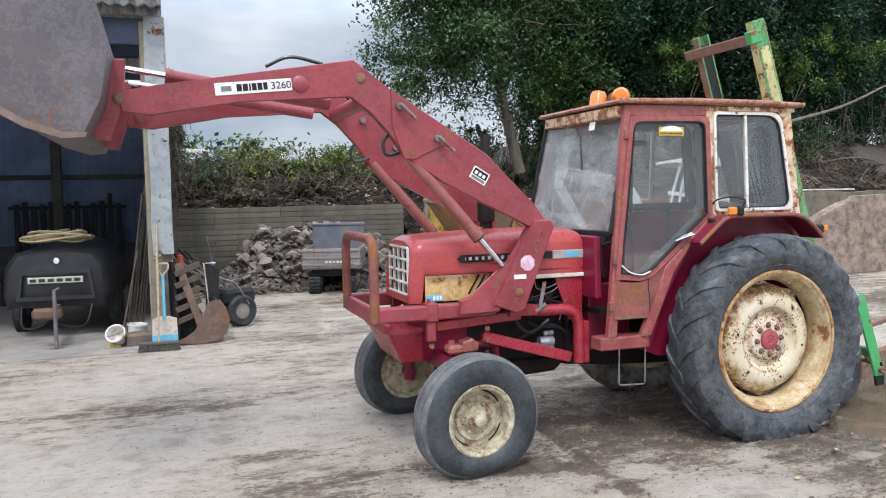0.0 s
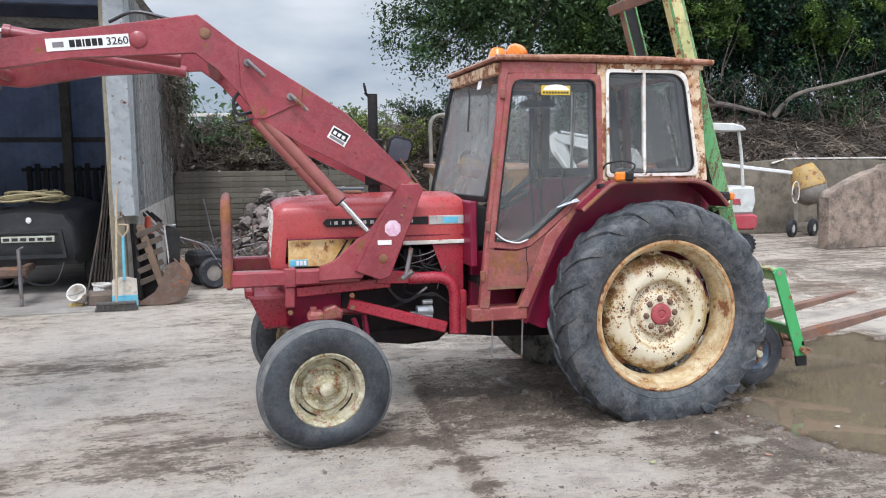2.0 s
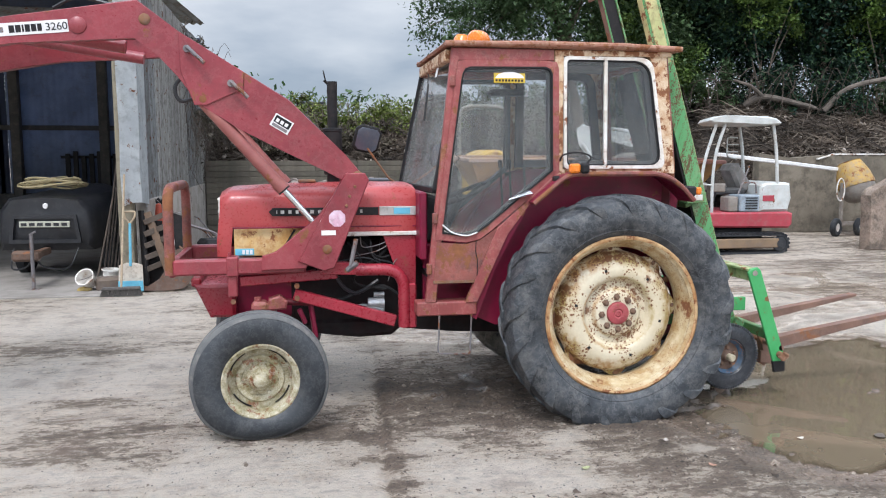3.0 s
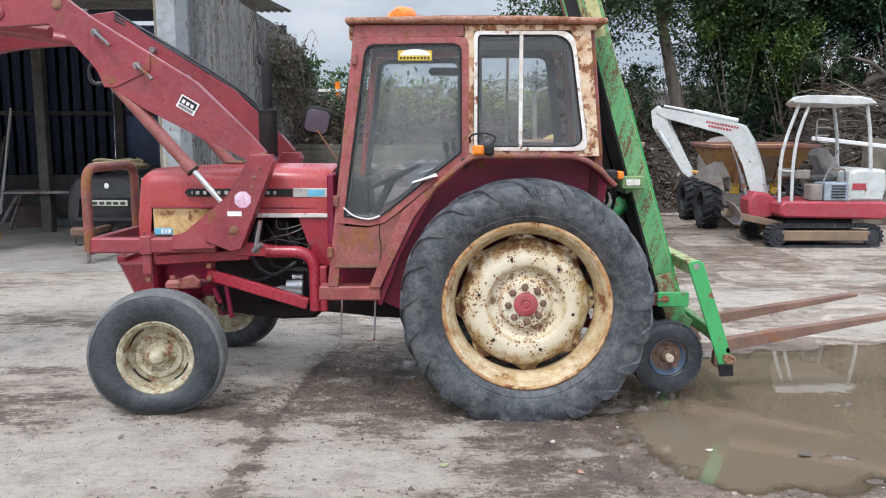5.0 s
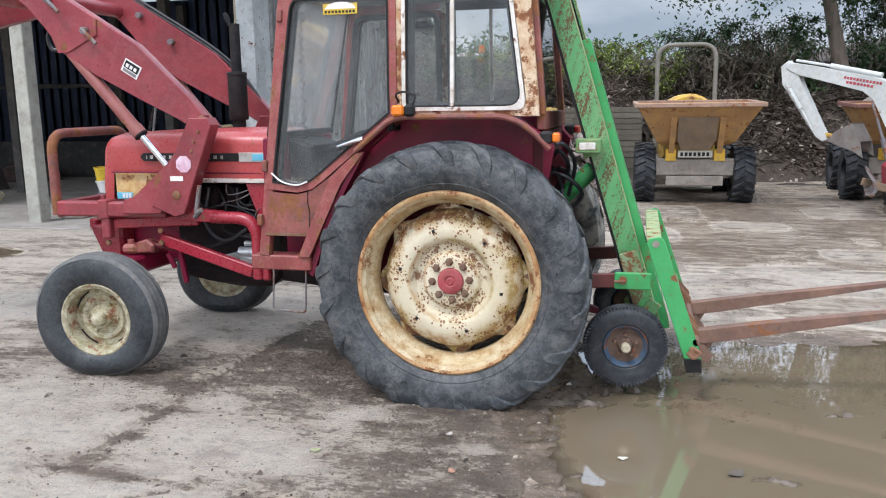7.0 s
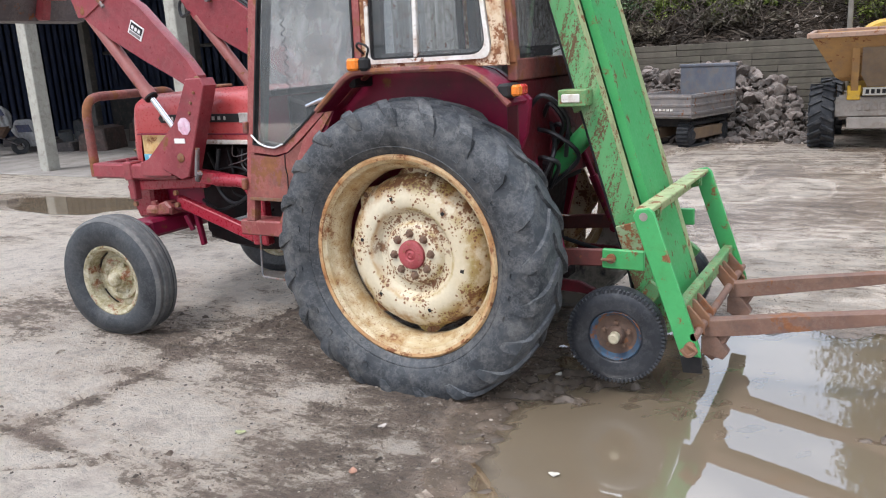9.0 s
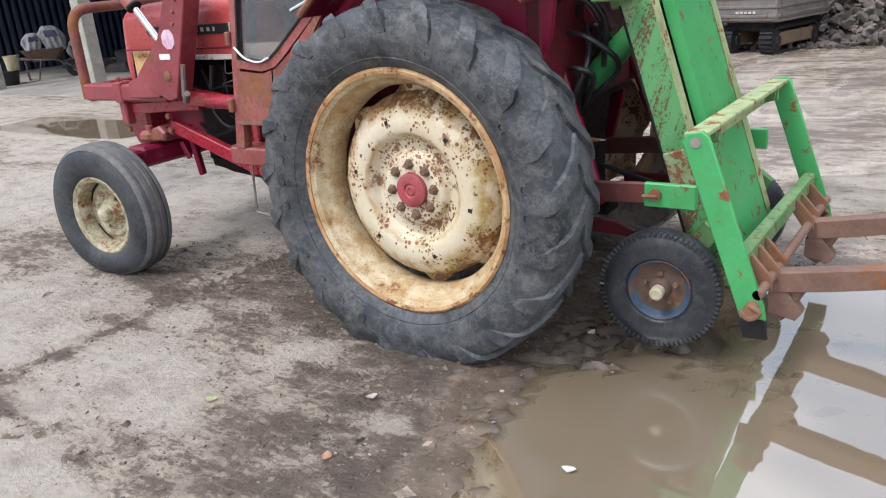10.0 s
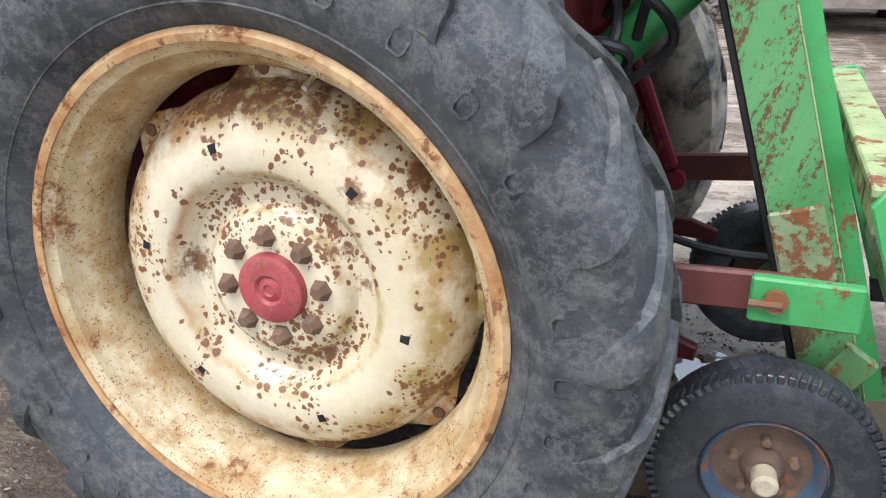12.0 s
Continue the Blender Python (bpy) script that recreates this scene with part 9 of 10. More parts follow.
poly(bm, [(4.76, 2.22), (4.68, 2.27), (4.74, 2.33), (5.0, 2.36), (5.85, 2.345), (6.02, 2.31), (6.12, 2.235), (6.05, 2.205), (5.8, 2.215)], 7.02, 8.36, 0.03)
for v in bm.verts:
    if v.co.x < 5.4:
        v.co.x += 0.08 + 0.36 * (v.co.y - 7.02)
part("canopy", bm, WHITE_PAINT, exc, "white canopy roof")
bm = B()
tube(bm, fillet([(5.80, 7.9, 1.62), (5.60, 7.9, 1.66), (5.60, 7.9, 2.02), (5.80, 7.9, 2.0)], 0.06, 3), 0.012, 6)
tube(bm, [(5.60, 7.9, 1.75), (5.82, 7.9, 1.75)], 0.010, 6)
tube(bm, [(5.60, 7.9, 1.88), (5.82, 7.9, 1.88)], 0.010, 6)
part("guard_rail", bm, WHITE_PAINT, exc)
bm = B()
poly(bm, [(4.42, 0.40), (4.62, 0.36), (4.86, 0.46), (4.86, 0.70), (4.70, 0.82), (4.50, 0.84), (4.40, 0.70)], 7.50, 7.95, 0.04)
part("swing_post", bm, EXC_RED, exc, "red swing post")
# boom and dipper in their own upright plane
ang = math.atan2(8.95 - 7.75, 3.18 - 4.75)
BP = Matrix.Translation((4.75, 7.75, 0)) @ Matrix.Rotation(ang, 4, "Z")


def bplane(pts, half, bev=0.01):
    bm = B()
    poly(bm, pts, -half, half, bev)
    return put(bm, BP)


boom = part("boom", bplane([(-0.02, 0.80), (0.20, 0.74), (0.36, 1.25), (0.56, 1.66), (0.72, 1.78), (1.26, 1.92), (1.70, 2.04), (1.92, 2.14), (1.90, 2.24), (1.66, 2.20), (0.60, 1.98), (0.38, 1.91), (0.22, 1.66), (0.06, 1.2)], 0.085), WHITE_PAINT, exc, "grey-white boom with red lettering bars")
rb_ = random.Random(7)
for row, (z0, n_) in enumerate(((0.0, 12), (-0.062, 8))):
    x = 0.46 + 0.12 * row
    for q in range(n_):
        w = rb_.uniform(0.030, 0.046)
        bm = B()
        m = Matrix.Translation((x, 0, 1.87 + 0.20 * (x - 0.46) + z0)) @ Matrix.Rotation(-0.20, 4, "Y")
        box(bm, 0, w, 0.086, 0.088, -0.018, 0.020, 0, m)
        part("letter_bar", put(bm, BP), EXC_RED, boom)
        x += w + 0.012
part("dipper", bplane([(1.90, 2.27), (2.02, 2.18), (1.98, 1.90), (1.40, 1.10), (1.28, 1.02), (1.20, 1.06), (1.66, 1.88), (1.72, 2.06)], 0.065), WHITE_PAINT, exc, "grey-white dipper arm")
for nm, p0, p1, p2, r0, mt in (("dipper_ram", (0.50, 1.99), (1.25, 2.16), (1.80, 2.27), 0.040, WHITE_PAINT), ("bucket_ram", (1.88, 1.90), (1.62, 1.52), (1.42, 1.20), 0.034, WHITE_PAINT), ("boom_ram", (0.24, 0.66), (0.38, 1.10), (0.56, 1.60), 0.038, STEEL_GREY)):
    bm = B()
    off = 0.0 if nm == "dipper_ram" else 0.11
    tube(bm, [(p0[0], off, p0[1]), (p1[0], off, p1[1])], r0, 12)
    tube(bm, [(p1[0], off, p1[1]), (p2[0], off, p2[1])], r0 * 0.52, 10)
    part(nm, put(bm, BP), mt, exc, "hydraulic ram on the boom")
bm = B()
bar(bm, (1.30, 0, 1.14), (1.10, 0, 1.10), 0.10, 0.05, 0.006)
part("bucket_link", put(bm, BP), YELLOW_PAINT, exc, "rusty ochre bucket link")
BK = [(1.14, 1.04), (1.04, 1.18), (0.80, 1.31), (0.66, 1.06), (0.60, 0.80), (0.74, 0.90), (0.96, 0.97)]
bm = B()
for yy in (-0.20, 0.185):
    poly(bm, BK, yy, yy + 0.015, 0.003)
for (x0, z0), (x1, z1) in zip(BK, BK[1:4]):
    poly(bm, [(x0, z0), (x1, z1), (x1 - 0.012, z1 - 0.016), (x0 - 0.012, z0 - 0.016)], -0.19, 0.19)
part("bucket", put(bm, BP), surf("grey-brown bucket steel", (0.15, 0.13, 0.12), (0.21, 0.19, 0.175), 5, 50, 0.6, 0.2, rust=0.2, dirt=0.3), exc, "grey-brown steel digging bucket")
bm = B()
poly(bm, [(4.00, 0.36), (4.10, 0.33), (4.15, 0.42), (4.12, 0.55), (4.03, 0.66), (4.00, 0.66), (4.09, 0.54), (4.11, 0.43), (4.07, 0.37)], 7.05, 8.4, 0.004)
for v in bm.verts:
    v.co.x += 0.22 * (v.co.y - 7.05)
part("dozer_blade", bm, STEEL_GREY, exc, "grey dozer blade")
for y in (7.35, 8.0):
    bm = B()
    bar(bm, (4.18, y, 0.46), (4.95, y, 0.30), 0.09, 0.11, 0.01)
    part("blade_arm", bm, surf("mud-brown track frame", (0, 0, 0), (0, 0, 0)), exc)
bm = B()
tube(bm, curve([(4.70, 7.6, 1.05), (4.90, 7.5, 0.98), (5.0, 7.5, 0.80), (4.8, 7.6, 0.70)], 6), 0.015, 7)
part("hose", bm, PLASTIC, exc)

# ---- tracked barrow by the rubble ----
td = thing("tracked_dumper", "small black tracked dumper with grey dropside box", "dumper", (-1.02, 9.52, 0), -18)
for x in (-0.50, 0.26):
    m = Matrix.Translation((x, 0, 0)) @ Matrix.Rotation(radians(90), 4, "Z")
    bm_parent = track(td, -0.24, 0.0, -0.72, 0.72, 0.36, TYRE_BLACK)
    for ob in (bm_parent, *bm_parent.children):
        ob.data.transform(m)
bm = B()
box(bm, -0.45, 0.45, -0.6, 0.7, 0.30, 0.46, 0.02)
part("chassis", bm, BLACK, td)
for nm, a in (("front_side", (-0.62, 0.62, -0.82, -0.78, 0.46, 0.80)), ("left_side", (-0.62, -0.58, -0.78, 0.78, 0.46, 0.80)), ("right_side", (0.58, 0.62, -0.78, 0.78, 0.46, 0.80))):
    bm = B()
    box(bm, *a, 0.008)
    for z in (0.52, 0.64, 0.76):
        if nm == "front_side":
            box(bm, -0.62, 0.62, -0.835, -0.815, z - 0.018, z + 0.018, 0.004)
        else:
            sx = -1 if nm[0] == "l" else 1
            box(bm, sx * 0.615, sx * 0.64, -0.78, 0.78, z - 0.018, z + 0.018, 0.004)
    part("dropside", bm, surf("grey-black dropside", (0.16, 0.15, 0.15), (0.22, 0.20, 0.19), 4, 40, 0.6, rust=0.2, dirt=0.4, dirt_col=(0.24, 0.20, 0.17)), td, "ribbed grey-black dropside")
bm = B()
box(bm, -0.62, 0.62, -0.78, 0.78, 0.44, 0.48, 0)
part("box_floor", bm, MUD_GREY, td)
bm = B()
box(bm, -0.60, 0.60, 0.78, 0.83, 0.46, 1.18, 0.01)
box(bm, -0.62, 0.62, 0.76, 0.85, 1.15, 1.20, 0.01)
part("headboard", bm, surf("dark blue-black board", (0.10, 0.11, 0.14), (0.14, 0.15, 0.17), 4, 40, 0.5, dirt=0.35), td, "dark blue-black headboard")
bm = B()
box(bm, -0.3, 0.3, 0.86, 1.2, 0.3, 0.85, 0.03)
part("engine_box", bm, BLACK, td)
for q in range(5):
    bm = B()
    box(bm, -0.12 + 0.08 * q, -0.07 + 0.08 * q, -0.842, -0.834, 0.555, 0.585, 0)
    part("letter_bar", bm, WHITE_TRIM, td)
td.scale = (0.84, 0.86, 1.04)

# ---- concrete mixer in the bay ----
mx = thing("concrete_mixer", "worn yellow concrete mixer on small wheels, by the wall", "mixer", (9.25, 9.45, 0), 8)
bm = B()
lathe(bm, [(0.215, 0.46), (0.225, 0.475), (0.205, 0.47), (0.20, 0.44), (0.29, 0.16), (0.33, -0.06), (0.345, -0.06), (0.365, -0.05), (0.365, 0.03), (0.350, 0.06), (0.335, 0.18), (0.235, 0.44)], 32, closed=True)
DRUM = pose(0.20, 0, 1.10, 70, 0, 25)
part("drum", put(bm, DRUM), surf("cement-splashed yellow", (0.48, 0.29, 0.06), (0.34, 0.21, 0.06), 5, 40, 0.65, rust=0.3, dirt=0.5, dirt_col=(0.26, 0.20, 0.13)), mx, "scuffed yellow mixing drum")
bm = B()
lathe(bm, [(0.352, -0.05), (0.345, -0.18), (0.27, -0.33), (0.16, -0.40), (0.0, -0.41)], 32)
part("drum_base", put(bm, DRUM), MUD_GREY, mx, "cement-grey lower drum")
bm = B()
for x in (-0.16, 0.52):
    bar(bm, (x, -0.02, 0.2), (x * 0.95, 0, 1.12), 0.05, 0.07, 0.006, (0, 1, 0))
bar(bm, (-0.3, 0, 0.26), (0.5, 0, 0.26), 0.06, 0.08, 0.006)
part("stand", bm, MUD_GREY, mx)
bm = B()
tube(bm, [(-0.30 + 0.10 * math.cos(a), -0.12, 0.98 + 0.23 * math.sin(a)) for a in np.linspace(0, 2 * math.pi, 25)], 0.013, 6)
part("hand_wheel", bm, WHITE_TRIM, mx, "thin pale hand wheel")
for x in (-0.30, 0.31):
    m = Matrix.Translation((x, -0.05, 0.19)) @ Matrix.Rotation(radians(20), 4, "Z")
    bm = B()
    lathe(bm, [(0.09, -0.05), (0.16, -0.055), (0.19, -0.03), (0.19, 0.03), (0.16, 0.055), (0.09, 0.05)], 28, closed=True)
    w_ = part("wheel", put(bm, m), TYRE_BLACK, mx)
    bm = B()
    lathe(bm, [(0.0, -0.03), (0.05, -0.04), (0.10, -0.035), (0.10, 0.03)], 20)
    part("hub", put(bm, m), WHITE_TRIM, w_)
plank = thing("white_gutter", "long white plastic gutter propped across the bay", "gutter", (0, 0, 0))
bm = B()
bar(bm, (6.05, 9.0, 1.70), (9.45, 9.75, 1.36), 0.11, 0.075, 0.01)
part("gutter", bm, WHITE, plank)
bm = B()
bar(bm, (9.55, 10.42, 1.705), (12.6, 10.44, 1.70), 0.12, 0.035, 0.006)
bar(bm, (9.10, 10.30, 1.60), (9.56, 10.40, 1.705), 0.06, 0.03, 0.006)
tagged(part("board", bm, WHITE_TRIM, None, "pale board lying on the wall top"), "", "board")

# ---- black towed compressor in the shed mouth ----
cp = thing("towed_compressor", "black plastic towed compressor with hose coiled on top", "compressor", (-5.32, 6.85, 0), -4)
bm = B()
poly(bm, [(-0.66, 0.42), (-0.70, 0.60), (-0.66, 0.95), (-0.52, 1.15), (-0.2, 1.25), (0.2, 1.25), (0.52, 1.15), (0.66, 0.95), (0.70, 0.60), (0.66, 0.42)], -0.95, 1.1, 0.07)
for v in bm.verts:
    if v.co.y < -0.8:
        v.co.z = min(v.co.z, 1.12)
part("body", bm, PLASTIC, cp, "black moulded body", 45)
bm = B()
ring(bm, [(-0.52, 0.52), (-0.46, 0.90), (0.46, 0.90), (0.52, 0.52)], [(-0.46, 0.57), (-0.42, 0.85), (0.42, 0.85), (0.46, 0.57)], -0.99, -0.93)
part("front_frame", bm, PLASTIC, cp)
bm = B()
box(bm, -0.36, 0.36, -0.985, -0.955, 0.735, 0.815, 0.006)
sg = part("sign_strip", bm, surf("pale sign", (0.52, 0.52, 0.42), (0.42, 0.42, 0.34), 9, 50, 0.5), cp, "pale strip with worn marks")
for q in range(6):
    bm = B()
    box(bm, -0.33 + 0.115 * q, -0.25 + 0.115 * q, -0.989, -0.985, 0.755, 0.795, 0)
    part("mark", bm, PLASTIC, sg)
bm = B()
lathe(bm, [(0, -0.012), (0.035, -0.01), (0.04, 0.0)], 18, (0.02, -0.96, 1.02))
part("round_badge", bm, WHITE, cp, "white round badge")
bm = B()
bar(bm, (0, -0.9, 0.42), (0.06, -1.65, 0.42), 0.09, 0.09, 0.01)
box(bm, -0.16, 0.20, -1.74, -1.58, 0.37, 0.50, 0.03)
part("drawbar", bm, CASTOR_RUST, cp, "rusty towing drawbar")
bm = B()
tube(bm, [(0.13, -1.74, 0.02), (0.13, -1.74, 0.72)], 0.026, 10)
tube(bm, [(0.13, -1.74, 0.72), (0.20, -1.76, 0.75)], 0.012, 8)
box(bm, 0.05, 0.21, -1.80, -1.68, 0.0, 0.025, 0.004)
part("prop_stand", bm, STEEL_GREY, cp, "grey prop stand")
for x in (-0.66, 0.66):
    bm = B()
    lathe(bm, [(0.12, -0.08), (0.24, -0.09), (0.29, -0.06), (0.29, 0.06), (0.24, 0.09), (0.12, 0.08)], 32, closed=True)
    put(bm, Matrix.Translation((x, -0.1, 0.29)) @ Matrix.Rotation(radians(90), 4, "Z"))
    part("wheel", bm, TYRE_BLACK, cp)
    bm = B()
    tube(bm, curve([(x * 0.7, -0.95, 0.45), (x * 0.6, -1.2, 0.22), (x * 0.2, -1.35, 0.25), (0, -1.4, 0.4)], 5), 0.012, 6)
    part("cable", bm, PLASTIC, cp)
cp.scale = (0.90, 1.0, 1.0)
hose = thing("hose_coil", "yellowed air hose heaped in loose coils", "hose", (-5.40, 6.4, 1.25))
rh = random.Random(3)
for k in range(9):
    bm = B()
    r0, z0 = rh.uniform(0.28, 0.48), 0.015 + 0.012 * k
    ph = rh.uniform(0, 6)
    tube(bm, [(r0 * math.cos(a + ph) + rh.uniform(-0.01, 0.01), 0.62 * r0 * math.sin(a + ph), z0 + 0.03 * math.sin(2 * a + k)) for a in np.linspace(0, 2 * math.pi * 0.95, 26)], 0.013, 6)
    part("loop", bm, ROPE, hose)

# ---- clutter by the shed post ----
sh = thing("shovel", "long shovel with pale blue and wooden blade leaning on the post", "shovel", (-4.10, 4.86, 0))
bm = B()
poly(bm, [(-0.15, 0.02), (-0.14, 0.34), (-0.05, 0.37), (0.05, 0.37), (0.14, 0.34), (0.15, 0.02)], -0.10, -0.085, 0.003)
for v in bm.verts:
    v.co.y += 0.10 * v.co.z + 0.10 * v.co.x ** 2
part("blade", bm, surf("pale scuffed blade", (0.56, 0.50, 0.42), (0.46, 0.40, 0.33), 7, 50, 0.7, dirt=0.3), sh, "pale scuffed shovel blade")
bm = B()
poly(bm, [(-0.151, 0.015), (-0.146, 0.15), (0.146, 0.15), (0.151, 0.015)], -0.106, -0.099, 0.002)
part("blade_edge", bm, BLUE, sh, "pale blue blade edge")
bm = B()
tube(bm, [(0, -0.07, 0.33), (0.0, 0.0, 0.86)], 0.017, 10)
part("shaft", bm, BLUE, sh, "blue shaft")
bm = B()
tube(bm, fillet([(0, 0.0, 0.85), (-0.06, 0.005, 0.93), (-0.065, 0.01, 1.0), (0.065, 0.01, 1.0), (0.06, 0.005, 0.93), (0, 0.0, 0.85)], 0.02, 3), 0.013, 8)
part("grip", bm, WOOD, sh, "pale D-shaped grip")
br = thing("broom", "yard broom with black bristles leaning against the post", "broom", (-4.17, 4.55, 0))
bm = B()
tube(bm, [(0.0, 0.0, 0.09), (0.02, 0.36, 1.46)], 0.013, 9)
part("broomstick", bm, WOOD, br, "worn wooden broomstick")
bm = B()
box(bm, -0.22, 0.22, -0.035, 0.035, 0.075, 0.11, 0.008)
part("head", bm, surf("dark broom head", (0.10, 0.09, 0.085), (0.07, 0.065, 0.06), 8, 50, 0.8), br)
bm = B()
rg_ = np.random.default_rng(31)
for _ in range(420):
    x, y = rg_.uniform(-0.22, 0.22), rg_.uniform(-0.03, 0.03)
    tube(bm, [(x, y, 0.08), (x * 1.06 + rg_.normal(0, 0.008), y * 1.9, 0.002)], 0.0035, 3)
tagged(part("brush_fill", bm, surf("dusty bristles", (0.05, 0.045, 0.042), (0.10, 0.09, 0.08), 20, 60, 0.9), br, "", 0), "", "", "", "stuff")


def pail(name, label, x, y, z, r0, r1, h, mat, rx=0.0, ry=0.0, group=""):
    t = thing(name, label, "bucket", (x, y, z), 0, group)
    bm = B()
    lathe(bm, [(0.0, 0.0), (r0, 0.0), (r1, h), (r1 + 0.012, h + 0.002), (r1 + 0.012, h - 0.02), (r1 - 0.006, h - 0.01), (r0 - 0.008, 0.012), (0.0, 0.012)], 28)
    put(bm, pose(0, 0, 0, rx, ry, 0) @ pose(0, 0, 0, 90, 0, 0))
    part("tub", bm, mat, t)
    bm = B()
    tube(bm, [(r1 * math.cos(a), 0.35 * r1 * math.sin(a), h + 0.01 - 0.10 * math.sin(a)) for a in np.linspace(0, math.pi, 14)], 0.004, 5)
    put(bm, pose(0, 0, 0, rx, ry, 0))
    part("bail", bm, STEEL_GREY, t)
    return t


pail("white_bucket", "grubby white bucket tipped beside the post", -4.62, 4.98, 0.10, 0.075, 0.105, 0.17, WHITE_TRIM, 50, -22)
pail("white_bucket", "grubby white bucket standing by the post", -4.44, 5.24, 0.0, 0.09, 0.115, 0.24, WHITE_TRIM, 0, 5)
bm = B()
box(bm, -0.16, 0.16, -0.12, 0.12, 0.0, 0.17, 0.03)
bg = part("crate", bm, surf("brown crate", (0.17, 0.13, 0.10), (0.12, 0.09, 0.075), 6, 40, 0.9), None, "small dirty brown crate on the ground")
tagged(bg, "", "crate").matrix_world = pose(-4.40, 5.00, 0.0, 0, 0, 14)
bm = B()
bmesh.ops.create_icosphere(bm, subdivisions=2, radius=0.07, matrix=Matrix.Diagonal((1.3, 0.8, 0.6, 1)))
rag = part("yellow_rag", bm, surf("yellow rag", (0.55, 0.40, 0.12), (0.42, 0.30, 0.12), 15, 50, 0.9), None, "crumpled yellow rag on the ground")
tagged(rag, "", "rag").matrix_world = pose(-4.68, 4.92, 0.03)
# leaning tubes and boards inside the shed corner
for k in range(6):
    bm = B()
    x = -4.56 + 0.035 * k
    bar(bm, (x, 5.30 + 0.03 * k, 0.0), (x + 0.26, 5.42 + 0.03 * k, 1.85 + 0.10 * (k % 3)), 0.024, 0.018, 0.003)
    tagged(part("leaning_board", bm, surf("dark board", (0.065, 0.050, 0.042), (0.045, 0.037, 0.032), 5, 40, 0.9), None, "dark timber board leaning in the shed corner"), "", "board", "leaning boards")
bm = B()
tube(bm, [(-4.62, 5.22, 0.02), (-4.38, 5.30, 1.15)], 0.012, 7)
tagged(part("pole", bm, TWIG, None, "thin dark pole leaning on the post"), "", "pole")
# old digger bucket and pallet
db = thing("digger_bucket", "rusty brown digger bucket standing against the plinth", "digger bucket", (-3.56, 5.10, 0))
prof = [(-0.43, 0.02), (-0.12, 0.0), (0.08, 0.03), (0.18, 0.12), (0.225, 0.28), (0.18, 0.42), (0.06, 0.54)]
bm = B()
inn = [(x - 0.02, z + 0.025) for x, z in prof]
poly(bm, prof + inn[::-1], -0.30, 0.28, 0.0)
part("shell", bm, STEEL_RUST, db, "curved rusty shell", 50)
bm = B()
poly(bm, prof + [(-0.04, 0.50), (-0.10, 0.32), (-0.20, 0.16), (-0.38, 0.05)], -0.315, -0.30, 0.003)
part("cheek", bm, surf("brown bucket cheek", (0.15, 0.092, 0.068), (0.105, 0.066, 0.05), 4, 40, 0.85, rust=0.3, dirt=0.4), db, "scraped brown cheek plate")
bm = B()
poly(bm, [(-0.06, 0.25), (0.10, 0.30), (0.12, 0.92), (-0.04, 0.98)], -0.20, -0.18, 0.004)
part("wear_plate", bm, BLACK, db, "black wear plate")
bm = B()
tube(bm, [(0.0, -0.21, 0.25), (-0.06, -0.21, 0.98), (0.08, -0.21, 0.98)], 0.011, 6)
part("edge_rod", bm, CHROME, db)
pal = thing("pallet", "broken brown pallet leaning against the post", "pallet", (-3.86, 5.02, 0))
for k in range(5):
    bm = B()
    bar(bm, (-0.10, -0.02, 0.25 + 0.15 * k), (0.20, -0.01, 0.37 + 0.15 * k), 0.02, 0.07, 0.004)
    part("slat", bm, surf("dark pallet slat", (0.10, 0.075, 0.058), (0.07, 0.054, 0.043), 6, 40, 0.9), pal)
bm = B()
bar(bm, (0.24, -0.06, 0.03), (-0.06, 0.02, 0.98), 0.045, 0.09, 0.006)
part("bearer", bm, surf("brown bearer", (0.20, 0.13, 0.085), (0.14, 0.095, 0.065), 6, 40, 0.9), pal, "brown pallet bearer")
bm = B()
bar(bm, (-0.10, 0.0, 0.03), (-0.14, 0.05, 1.0), 0.04, 0.10, 0.006)
part("bearer", bm, BLACK, pal)
bm = B()
poly(bm, [(-0.16, 0.02), (-0.18, 0.88), (0.10, 0.86), (0.16, 0.02)], 0.10, 0.115, 0.003)
part("backing_sheet", bm, BLACK, pal, "black sheet behind the slats")
cone = thing("traffic_cone", "faded orange cone tip behind the pallet", "cone", (-3.88, 5.62, 0.0))
bm = B()
lathe(bm, [(0.0, 0.0), (0.19, 0.0), (0.19, 0.03), (0.15, 0.035), (0.035, 1.04), (0.0, 1.06)], 20)
put(bm, pose(0, 0, 0, 90, 0, 0))
part("cone_body", bm, surf("dull orange plastic", (0.50, 0.075, 0.03), (0.40, 0.06, 0.03), 6, 40, 0.5), cone)
